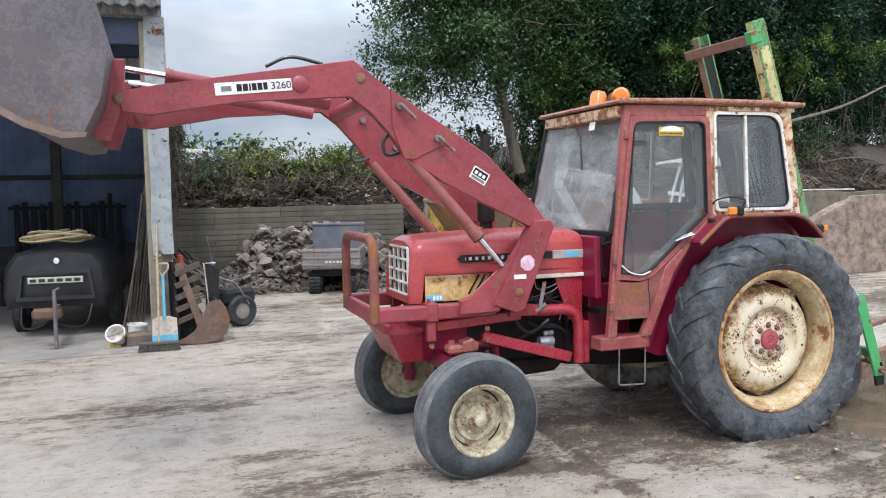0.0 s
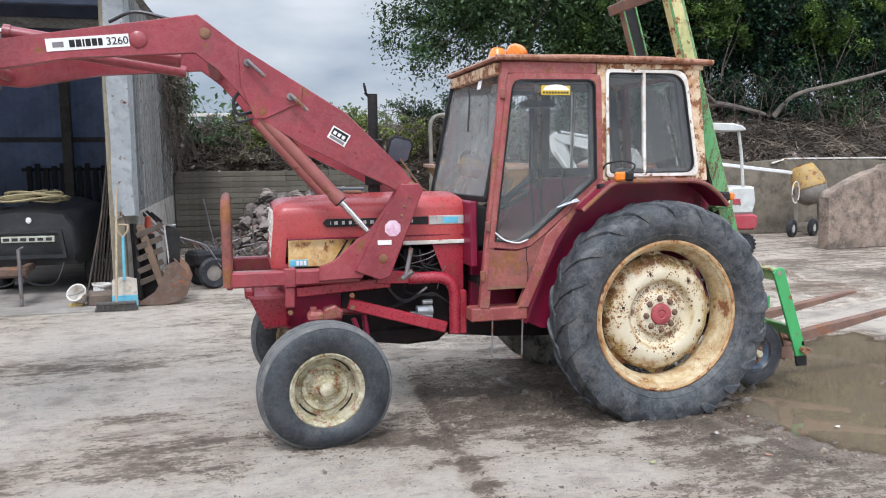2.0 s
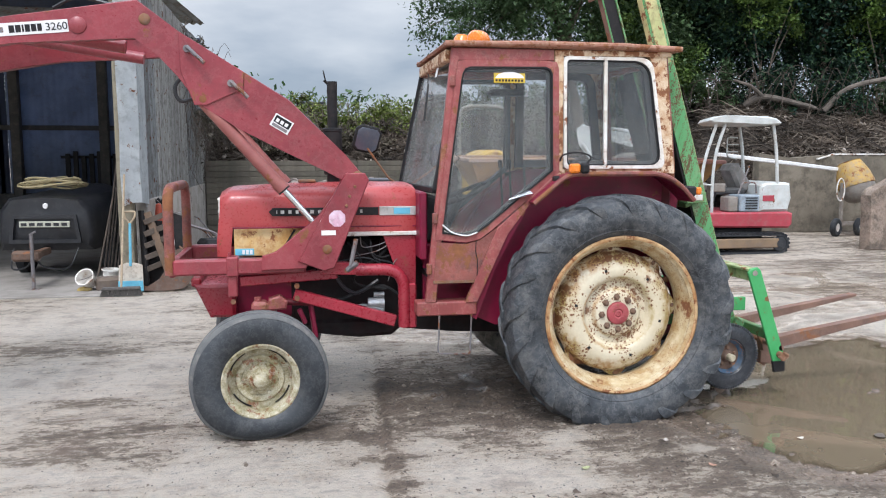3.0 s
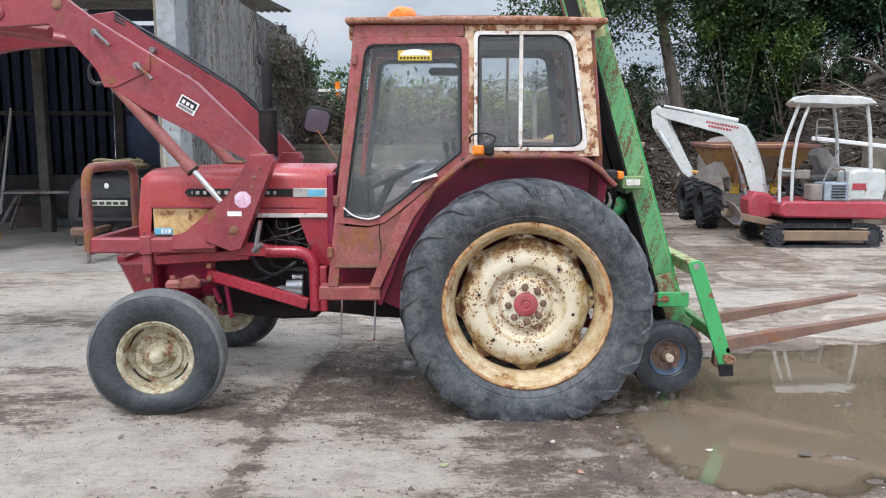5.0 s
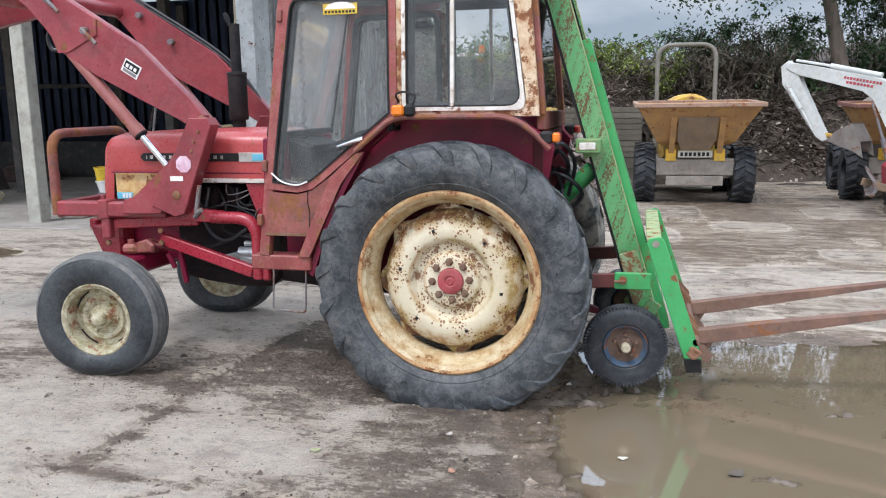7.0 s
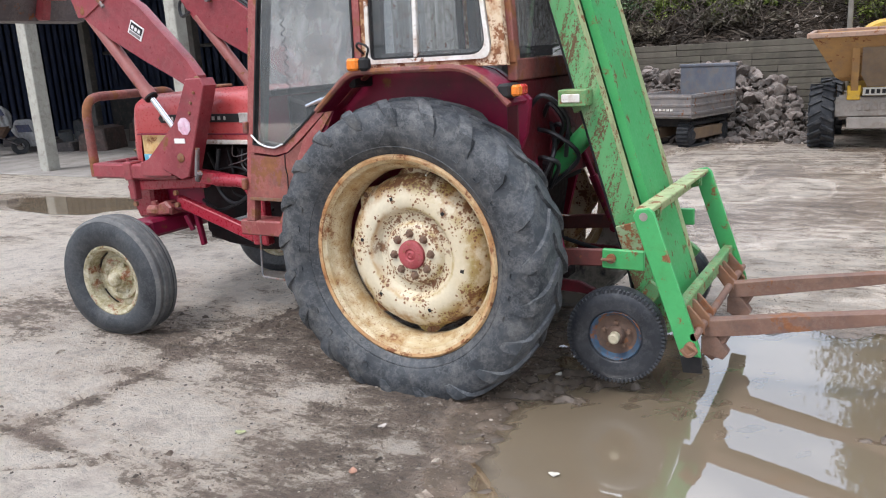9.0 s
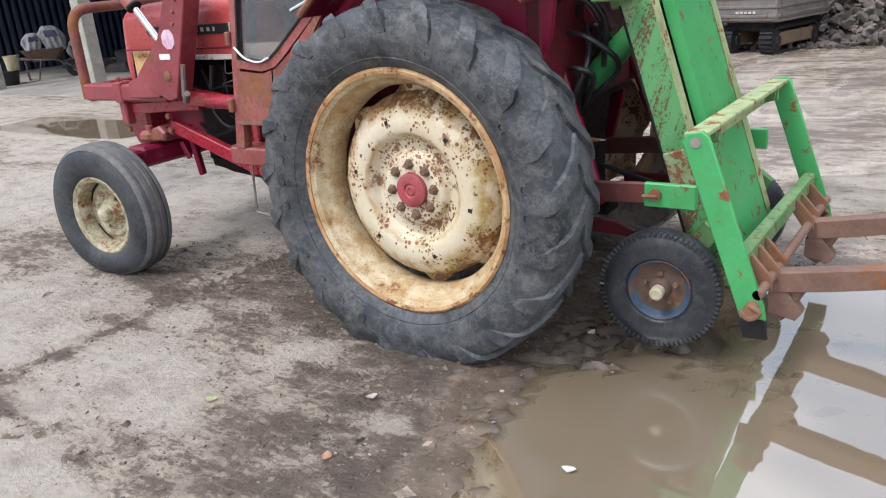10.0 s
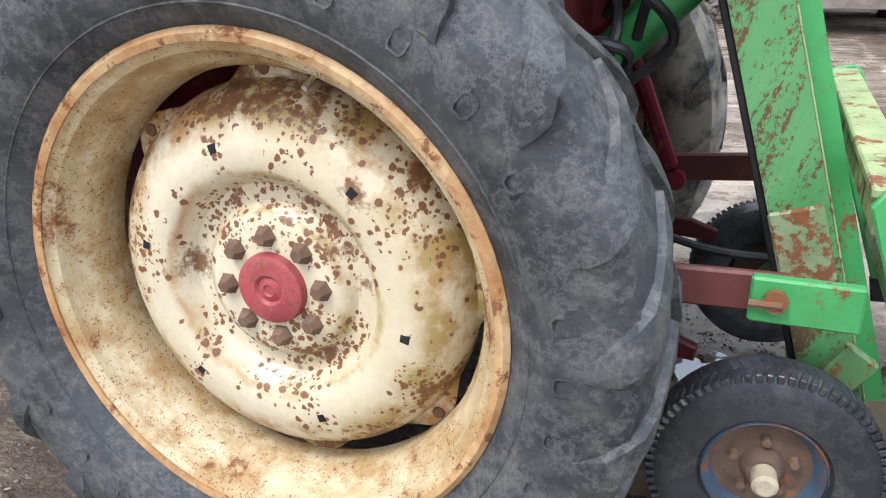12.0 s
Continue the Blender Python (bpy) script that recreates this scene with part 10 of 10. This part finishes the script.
# walk-behind machine: wheels and bent handles
wm = thing("wheelbarrow", "old barrow with two wheels and bent tube handles", "barrow", (-3.18, 6.15, 0), 25)
for y in (-0.22, 0.22):
    bm = B()
    lathe(bm, [(0.11, -0.035), (0.19, -0.045), (0.22, -0.02), (0.22, 0.02), (0.19, 0.045), (0.11, 0.035)], 30, (0, y, 0.22), closed=True)
    w_ = part("wheel", bm, TYRE_BLACK, wm)
    bm = B()
    lathe(bm, [(0.0, -0.03), (0.04, -0.03), (0.12, -0.02), (0.12, 0.02)], 20, (0, y, 0.22))
    part("hub", bm, MUD_GREY, w_)
for y in (-0.25, -0.12, 0.12, 0.25):
    bm = B()
    tube(bm, fillet([(0.10, y, 0.30), (-0.10, y, 0.62), (-0.55, y, 0.78), (-0.85, y * 1.3, 1.12 + 0.1 * y)], 0.08, 4), 0.013, 8)
    h_ = part("handle", bm, STEEL_GREY, wm, "bent steel handle")
    bm = B()
    tube(bm, [(-0.72, y * 1.22, 0.98), (-0.86, y * 1.3, 1.13 + 0.1 * y)], 0.018, 8)
    part("grip", bm, BLACK, h_)
bm = B()
box(bm, -0.25, 0.25, -0.2, 0.2, 0.30, 0.52, 0.05)
part("tray", bm, BLACK, wm)
heap = thing("scrap_heap", "tangle of bent pale tubes and scrap", "scrap", (-2.95, 9.3, 0))
rs_ = np.random.default_rng(44)
for k in range(9):
    bm = B()
    p = Vector((rs_.normal(0, 0.3), rs_.normal(0, 0.3), rs_.uniform(0.02, 0.3)))
    tube(bm, curve([p, p + Vector(rs_.normal(0, 0.25, 3)), p + Vector(rs_.normal(0, 0.4, 3))], 4), 0.014, 6)
    flatten(bm, 0.0)
    part("bent_tube", bm, STEEL_GREY, heap)

# ---- inside the shed ----
pail("yellow_bucket", "yellow builder's bucket at the bottom of a stack", -7.45, 6.45, 0.0, 0.125, 0.175, 0.26, YELLOW, 0, 0, "stacked buckets")
pail("grey_bucket", "dark grey bucket in the stack", -7.44, 6.45, 0.20, 0.13, 0.18, 0.13, surf("grey tub", (0.20, 0.20, 0.21), (0.15, 0.15, 0.16), 6, 40, 0.6), 0, 3, "stacked buckets")
pail("white_tub", "dirty white tub in the stack", -7.47, 6.45, 0.32, 0.13, 0.165, 0.20, WHITE, 0, -4, "stacked buckets")
pail("yellow_bucket", "yellow builder's bucket on top of the stack", -7.50, 6.45, 0.50, 0.14, 0.18, 0.22, YELLOW, 0, 5, "stacked buckets")
bm = B()
box(bm, -0.20, 0.20, -0.16, 0.16, 0.0, 0.22, 0.04)
for v in bm.verts:
    if v.co.z > 0.1:
        v.co.x *= 0.72
st_ = part("stone_block", bm, CONCRETE, None, "rough grey stone block beside the post")
tagged(st_, "", "stone").matrix_world = pose(-7.42, 5.58, 0.0, 0, 0, 20)
bench = thing("trestle_bench", "metal trestle bench with splayed legs and clutter", "bench", (-7.6, 8.9, 0), 8)
bm = B()
box(bm, -0.8, 0.8, -0.3, 0.3, 0.72, 0.77, 0.006)
part("bench_top", bm, STEEL_GREY, bench)
for x in (-0.6, 0.6):
    for y in (-1, 1):
        bm = B()
        bar(bm, (x, 0.1 * y, 0.72), (x + 0.35 * (1 if x > 0 else -1), 0.32 * y, 0.0), 0.04, 0.05, 0.004)
        part("leg", bm, STEEL_GREY, bench, "splayed grey leg")
rs_ = np.random.default_rng(52)
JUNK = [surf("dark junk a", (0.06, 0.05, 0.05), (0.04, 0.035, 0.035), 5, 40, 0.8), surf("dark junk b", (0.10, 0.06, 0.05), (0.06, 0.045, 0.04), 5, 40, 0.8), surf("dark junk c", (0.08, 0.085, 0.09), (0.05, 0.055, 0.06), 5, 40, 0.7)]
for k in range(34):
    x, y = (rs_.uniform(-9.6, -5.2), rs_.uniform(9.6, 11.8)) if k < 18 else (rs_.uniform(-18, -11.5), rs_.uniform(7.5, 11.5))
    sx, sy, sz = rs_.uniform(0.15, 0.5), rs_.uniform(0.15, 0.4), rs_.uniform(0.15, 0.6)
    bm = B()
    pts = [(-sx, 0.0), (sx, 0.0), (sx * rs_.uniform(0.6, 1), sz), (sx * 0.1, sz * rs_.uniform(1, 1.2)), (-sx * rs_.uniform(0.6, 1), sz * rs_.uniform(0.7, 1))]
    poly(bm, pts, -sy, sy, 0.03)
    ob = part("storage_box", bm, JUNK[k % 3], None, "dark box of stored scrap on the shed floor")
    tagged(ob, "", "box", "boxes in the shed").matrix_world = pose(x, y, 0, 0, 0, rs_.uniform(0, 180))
for k, (x, z1) in enumerate(((-9.98, 2.35), (-10.15, 1.75), (-10.22, 1.6), (-10.08, 1.5))):
    bm = B()
    tube(bm, [(x - 0.03, 11.3, 0.0), (x + 0.05, 11.9, z1)], 0.03 if k == 0 else 0.022, 10)
    tagged(part("white_pipe", bm, WHITE if k == 0 else STEEL_GREY, None, "pale plastic pipe standing in the shed"), "", "pipe", "pipes in the shed")
# barrow with sacks, tubs beside it
wb = thing("wheelbarrow", "rusty wheelbarrow loaded with feed sacks", "wheelbarrow", (-15.25, 6.45, 0), 60)
bm = B()
lathe(bm, [(0.0, 0.0), (0.20, 0.0), (0.36, 0.24), (0.37, 0.24), (0.21, -0.012), (0.0, -0.012)], 8)
put(bm, pose(0, 0, 0.42, 90, 0, 0) @ Matrix.Diagonal((1.3, 1, 0.85, 1)))
part("tray", bm, CASTOR_RUST, wb)
for y in (-0.22, 0.22):
    bm = B()
    tube(bm, fillet([(0.55, y * 0.3, 0.2), (0.2, y, 0.42), (-0.75, y * 1.2, 0.52)], 0.05, 3), 0.016, 8)
    tube(bm, fillet([(-0.1, y, 0.45), (-0.22, y, 0.02), (-0.4, y, 0.02), (-0.42, y, 0.46)], 0.04, 3), 0.014, 8)
    part("frame_tube", bm, STEEL_GREY, wb)
bm = B()
lathe(bm, [(0.08, -0.03), (0.17, -0.04), (0.19, 0.0), (0.17, 0.04), (0.08, 0.03)], 24, (0.55, 0, 0.19), closed=True)
part("wheel", bm, TYRE_BLACK, wb)


SACK_WHITE = surf("grubby woven sack", (0.36, 0.37, 0.38), (0.26, 0.27, 0.28), 5, 60, 0.7, dirt=0.4, dirt_col=(0.16, 0.14, 0.12))


def sack(x, y, z, s, rz, label, mat, lean=0.0):
    t = thing("feed_sack", label, "sack", (x, y, z), rz, "feed sacks")
    bm = B()
    bmesh.ops.create_icosphere(bm, subdivisions=4, radius=1.0)
    for v in bm.verts:
        c = v.co
        c *= 1 + 0.10 * noise.noise(c * 2.3 + Vector((x, y, 0))) + 0.05 * noise.noise(c * 6.1)
        c.z = max(-0.62, min(0.86, c.z))
        c.x *= 0.22 * s * (1 + 0.12 * math.sin(5 * c.z + 2 * c.y))
        c.y *= 0.15 * s * (1 + 0.15 * math.sin(6 * c.x * 9))
        c.z = (c.z * 0.30 + 0.30) * s
        c.x += lean * c.z
    part("sack_body", bm, mat, t, "", 60)
    bm = B()
    poly(bm, [(-0.11 * s + lean * 0.36 * s, 0.36 * s), (-0.10 * s + lean * 0.5 * s, 0.48 * s), (0.10 * s + lean * 0.5 * s, 0.48 * s), (0.11 * s + lean * 0.36 * s, 0.36 * s)], -0.158 * s, -0.10 * s, 0.01)
    part("print_band", bm, surf("dark blue print", (0.05, 0.06, 0.12), (0.04, 0.045, 0.09), 9, 40, 0.5), t, "dark blue printed band")


sack(-15.35, 6.25, 0.50, 0.9, 70, "white feed sack with blue print in the barrow", SACK_WHITE, 0.1)
sack(-15.10, 6.70, 0.48, 1.15, 60, "white feed sack with blue print in the barrow", SACK_WHITE, -0.2)
sack(-15.0, 7.35, 0.0, 1.35, 40, "slumped grey feed sack on the shed floor", surf("grey sack", (0.36, 0.36, 0.37), (0.28, 0.28, 0.29), 6, 40, 0.7), -0.3)
pail("black_tub", "black rubber tub on the shed floor", -15.3, 5.55, 0.0, 0.20, 0.26, 0.30, PLASTIC)
pail("cream_tub", "cream tub standing on another", -15.35, 5.75, 0.30, 0.12, 0.15, 0.30, surf("cream tub", (0.55, 0.48, 0.30), (0.46, 0.40, 0.25), 6, 40, 0.6))
bm = B()
bmesh.ops.create_icosphere(bm, subdivisions=3, radius=0.34, matrix=Matrix.Diagonal((1, 0.8, 1.0, 1)))
flatten(bm, -0.06)
bd = part("boulder", bm, CONCRETE, None, "rounded grey boulder on the shed floor", 60)
tagged(bd, "", "boulder").matrix_world = pose(-14.3, 8.3, 0.06)
coil = thing("hose_coil", "loose coil of pale hose on the shed floor", "hose", (-10.5, 6.85, 0))
for k in range(6):
    bm = B()
    r0 = 0.24 + 0.05 * k
    tube(bm, [(r0 * math.cos(a), 0.8 * r0 * math.sin(a), 0.02 + 0.03 * k + 0.04 * math.sin(a * 2 + k)) for a in np.linspace(0, 2 * math.pi, 26)], 0.014, 6)
    flatten(bm, 0.0)
    part("loop", bm, ROPE, coil)
# shed apron: a low concrete strip along its mouth
bm = B()
poly(bm, [(-19, -0.02), (-19, 0.022), (-4.0, 0.022), (-4.0, -0.02)], 4.55, 12.3, 0.008)
tagged(part("shed_floor", bm, surf("worn shed floor", (0.36, 0.33, 0.30), (0.26, 0.235, 0.21), 0.8, 20, 0.85, dirt=0.4, dirt_col=(0.17, 0.15, 0.13), bump=0.5), None, "worn dusty concrete shed floor"), "", "floor", "", "structure")

# ---- beyond the bank: rail fence and stacked pallets ----
fence = thing("rail_fence", "pale rail fence with one orange post beyond the bank", "fence", (0, 0, 0))
for k, x in enumerate((-9.6, -7.8, -6.1, -4.26, -3.5, -2.6)):
    bm = B()
    box(bm, x - 0.08, x + 0.08, 21.95, 22.1, 2.2, 3.62 if k == 3 else 3.36, 0.01)
    part("post", bm, ORANGE if k == 3 else STEEL_GREY, fence, "orange post" if k == 3 else "")
for z in (2.95, 3.32):
    bm = B()
    box(bm, -9.7, -2.5, 21.9, 21.95, z - 0.05, z + 0.05, 0.008)
    part("rail", bm, WHITE_TRIM, fence)
stack = thing("pallet_stack", "dark stack of pallets beyond the bank", "pallet stack", (-1.6, 22.0, 2.3))
for k in range(6):
    bm = B()
    for q in range(5):
        box(bm, -0.75 + 0.32 * q, -0.55 + 0.32 * q, -0.5, 0.5, 0.20 * k + 0.12, 0.20 * k + 0.14, 0)
    for q in (-0.7, 0.0, 0.66):
        box(bm, q, q + 0.1, -0.5, 0.5, 0.20 * k, 0.20 * k + 0.12, 0)
    part("pallet", bm, surf("blue-grey pallet", (0.17, 0.19, 0.22), (0.12, 0.13, 0.15), 4, 30, 0.85), stack)

# ---- bits lying in the yard ----
def scatter(name, count, seed, size, x0, x1, y0, y1, mat, label, muddy):
    """Small lumps strewn over the yard, joined into one mesh."""
    rng = np.random.default_rng(seed)
    bm = B()
    bmesh.ops.create_icosphere(bm, subdivisions=1, radius=1.0)
    base = np.array([v.co[:] for v in bm.verts])
    tris = np.array([[v.index for v in f.verts] for f in bm.faces])
    bm.free()
    px, py = rng.uniform(x0, x1, count), rng.uniform(y0, y1, count)
    h, mud, wet = ground_parts(px, py)
    keep = (h > -0.010) & (rng.random(count) < np.clip((mud - 0.35) * 2.2, 0.05, 1)) if muddy else h > -0.010
    px, py, h = px[keep], py[keep], h[keep]
    n = len(px)
    r = size[0] * (size[1] / size[0]) ** (rng.random(n) ** 2.2)
    a, b = rng.uniform(0, 2 * math.pi, n), rng.uniform(0.55, 1.0, n)
    lump = base[None] * rng.uniform(0.65, 1.15, (n, len(base), 1))
    x = lump[..., 0] * r[:, None] * 1.3
    y = lump[..., 1] * (r * b)[:, None]
    v = np.stack([px[:, None] + x * np.cos(a)[:, None] - y * np.sin(a)[:, None], py[:, None] + x * np.sin(a)[:, None] + y * np.cos(a)[:, None], (h + 0.25 * r)[:, None] + lump[..., 2] * (r * 0.6)[:, None]], -1)
    me = bpy.data.meshes.new(name)
    me.from_pydata(v.reshape(-1, 3).tolist(), [], (tris[None] + (np.arange(n) * len(base))[:, None, None]).reshape(-1, 3).tolist())
    tagged(link_mesh(name, me, mat, None, label, 40), "", "grit", "", "stuff")


scatter("grit", 3200, 61, (0.002, 0.009), -4.5, 3.6, -3.2, 3.0, surf("yard grit", (0.42, 0.36, 0.30), (0.26, 0.215, 0.18), 30, 60, 0.9), "small stones scattered over the yard", False)
scatter("mud_clods", 11000, 62, (0.002, 0.010), -2.6, 1.6, -2.4, 1.3, surf("mud clods", (0.19, 0.15, 0.125), (0.085, 0.066, 0.054), 30, 60, 0.8), "crumbs and clods of brown mud on the yard", True)
for x, y, s, rz, col, lab in ((-0.50, -1.53, 0.06, 20, (0.36, 0.38, 0.20), "fallen yellow-green leaf lying on the mud"), (0.20, -1.62, 0.055, 120, (0.42, 0.22, 0.15), "fallen brown leaf lying on the mud"),
                              (0.10, -1.25, 0.05, 60, (0.48, 0.42, 0.38), "pale flake lying on the mud"), (0.95, -1.30, 0.05, 10, (0.62, 0.58, 0.50), "pale flake lying in the puddle"), (1.45, -1.35, 0.10, 40, (0.10, 0.08, 0.06), "dark sodden leaf in the puddle"), (0.62, -0.40, 0.05, 75, (0.70, 0.68, 0.62), "pale splinter lying in the mud")):
    bm = B()
    top = [bm.verts.new((s * (t - 0.5), s * 0.32 * math.sin(math.pi * t), 0.006 + 0.010 * abs(t - 0.5))) for t in np.linspace(0, 1, 7)]
    bot = [bm.verts.new((s * (t - 0.5), -s * 0.32 * math.sin(math.pi * t), 0.004 + 0.014 * abs(t - 0.5))) for t in np.linspace(0, 1, 7)[1:-1]]
    bm.faces.new(top + bot[::-1])
    bmesh.ops.triangulate(bm, faces=bm.faces[:])
    bmesh.ops.solidify(bm, geom=bm.faces[:], thickness=0.001)
    lf = part("fallen_leaf", bm, surf("leaf %.2f" % (col[0] + col[1]), col, tuple(c * 0.7 for c in col), 30, 90, 0.6), None, lab)
    hz = float(ground_parts(np.array([x]), np.array([y]))[0][0])
    tagged(lf, "", "leaf").matrix_world = pose(x, y, max(hz, -0.012) + 0.001, 0, 0, rz)

# ---- blocks of the retaining wall ----
def block_mesh(name, w, h, d, seed):
    bm = B()
    box(bm, 0, w, 0, d, 0, h, 0.007)
    r = np.random.default_rng(seed)
    for v in bm.verts:
        v.co += Vector(r.normal(0, 0.0018, 3))
    me = bpy.data.meshes.new(name)
    bmesh.ops.recalc_face_normals(bm, faces=bm.faces)
    bm.to_mesh(me)
    bm.free()
    me.materials.append(BLOCK)
    return me


LENGTHS = (0.9, 1.35, 1.8)
FULL = [block_mesh("block", w - 0.005, 0.106, 0.1, k) for k, w in enumerate(LENGTHS)]
rb = random.Random(4)
for row in range(14):
    left_to_go = [1.8, 1.35, 0.9, 0.9]
    rb.shuffle(left_to_go)
    x = WALL_X0
    for w in left_to_go:
        ob = new("block", FULL[LENGTHS.index(w)])
        ob.parent = rwall
        ob.matrix_world = pose(x, WALL_Y - 0.012 + rb.uniform(-0.006, 0.006), row * 0.1125, 0, 0, rb.uniform(-0.3, 0.3))
        x += w

# ---- stones of the rubble heap ----
def stone_mesh(seed):
    r = np.random.default_rng(seed)
    bm = B()
    bmesh.ops.create_icosphere(bm, subdivisions=2, radius=0.5)
    d = [Vector(v).normalized() for v in r.normal(0, 1, (9, 3))]
    lim = r.uniform(0.13, 0.36, 9)
    for v in bm.verts:
        for q, c in zip(d, lim):
            s = v.co.dot(q)
            if s > c:
                v.co -= q * (s - c)
        v.co.z *= 0.66
        v.co.y *= 0.8
    me = bpy.data.meshes.new("stone")
    bmesh.ops.recalc_face_normals(bm, faces=bm.faces)
    bm.to_mesh(me)
    bm.free()
    me.materials.append(STONE)
    return me


heap_ = thing("rubble_heap", "heap of broken grey and brown stone against the wall", "rubble heap", (0, 0, 0))
SM = [stone_mesh(k) for k in range(9)]


def heap_height(x, y):
    return max(0.0, 1.10 * math.exp(-(((x + 1.15) / 1.65) ** 4)) * min(1.0, max(0.0, (y - 10.05) / 1.2)) + 0.08 * math.sin(5 * x))


rb = random.Random(12)
count = 0
while count < 290:
    x, y = rb.uniform(-3.2, 0.8), 11.55 - 1.55 * rb.random() ** 1.1
    h = heap_height(x, y)
    if h < 0.05 and rb.random() < 0.7:
        continue
    s = rb.uniform(0.20, 0.44) if h > 0.15 else rb.uniform(0.10, 0.26)
    ob = new("stone", rb.choice(SM))
    ob.parent = heap_
    ob.matrix_world = pose(x, y, max(0.04, h + rb.uniform(-0.08, 0.10)), rb.uniform(-40, 40), rb.uniform(-40, 40), rb.uniform(0, 360)) @ Matrix.Diagonal((s, s, s, 1))
    count += 1
bm = B()
xs, ys = np.linspace(-3.4, 0.95, 24), np.linspace(9.9, 11.7, 12)
g = [[bm.verts.new((x, y, heap_height(x, y) - 0.06)) for y in ys] for x in xs]
for a, b in zip(g, g[1:]):
    for k in range(len(ys) - 1):
        bm.faces.new((a[k], b[k], b[k + 1], a[k + 1]))
part("heap_core", bm, SOIL, heap_)

# small broken bits between the stones and on the ground round the heap
verts, faces = [], []
for k in range(900):
    x, y = rb.uniform(-3.4, 1.1), 11.5 - 2.1 * rb.random()
    me = SM[k % len(SM)]
    q = rb.uniform(0.07, 0.24)
    m = pose(x, y, heap_height(x, y) + q * 0.1, rb.uniform(-50, 50), rb.uniform(-50, 50), rb.uniform(0, 360)) @ Matrix.Diagonal((q, q, q, 1))
    base = len(verts)
    verts += [tuple(m @ v.co) for v in me.vertices]
    faces += [tuple(base + i for i in p.vertices) for p in me.polygons]
me = bpy.data.meshes.new("rubble")
me.from_pydata(verts, [], faces)
tagged(link_mesh("rubble", me, STONE, heap_, "", 0), "", "", "", "stuff")
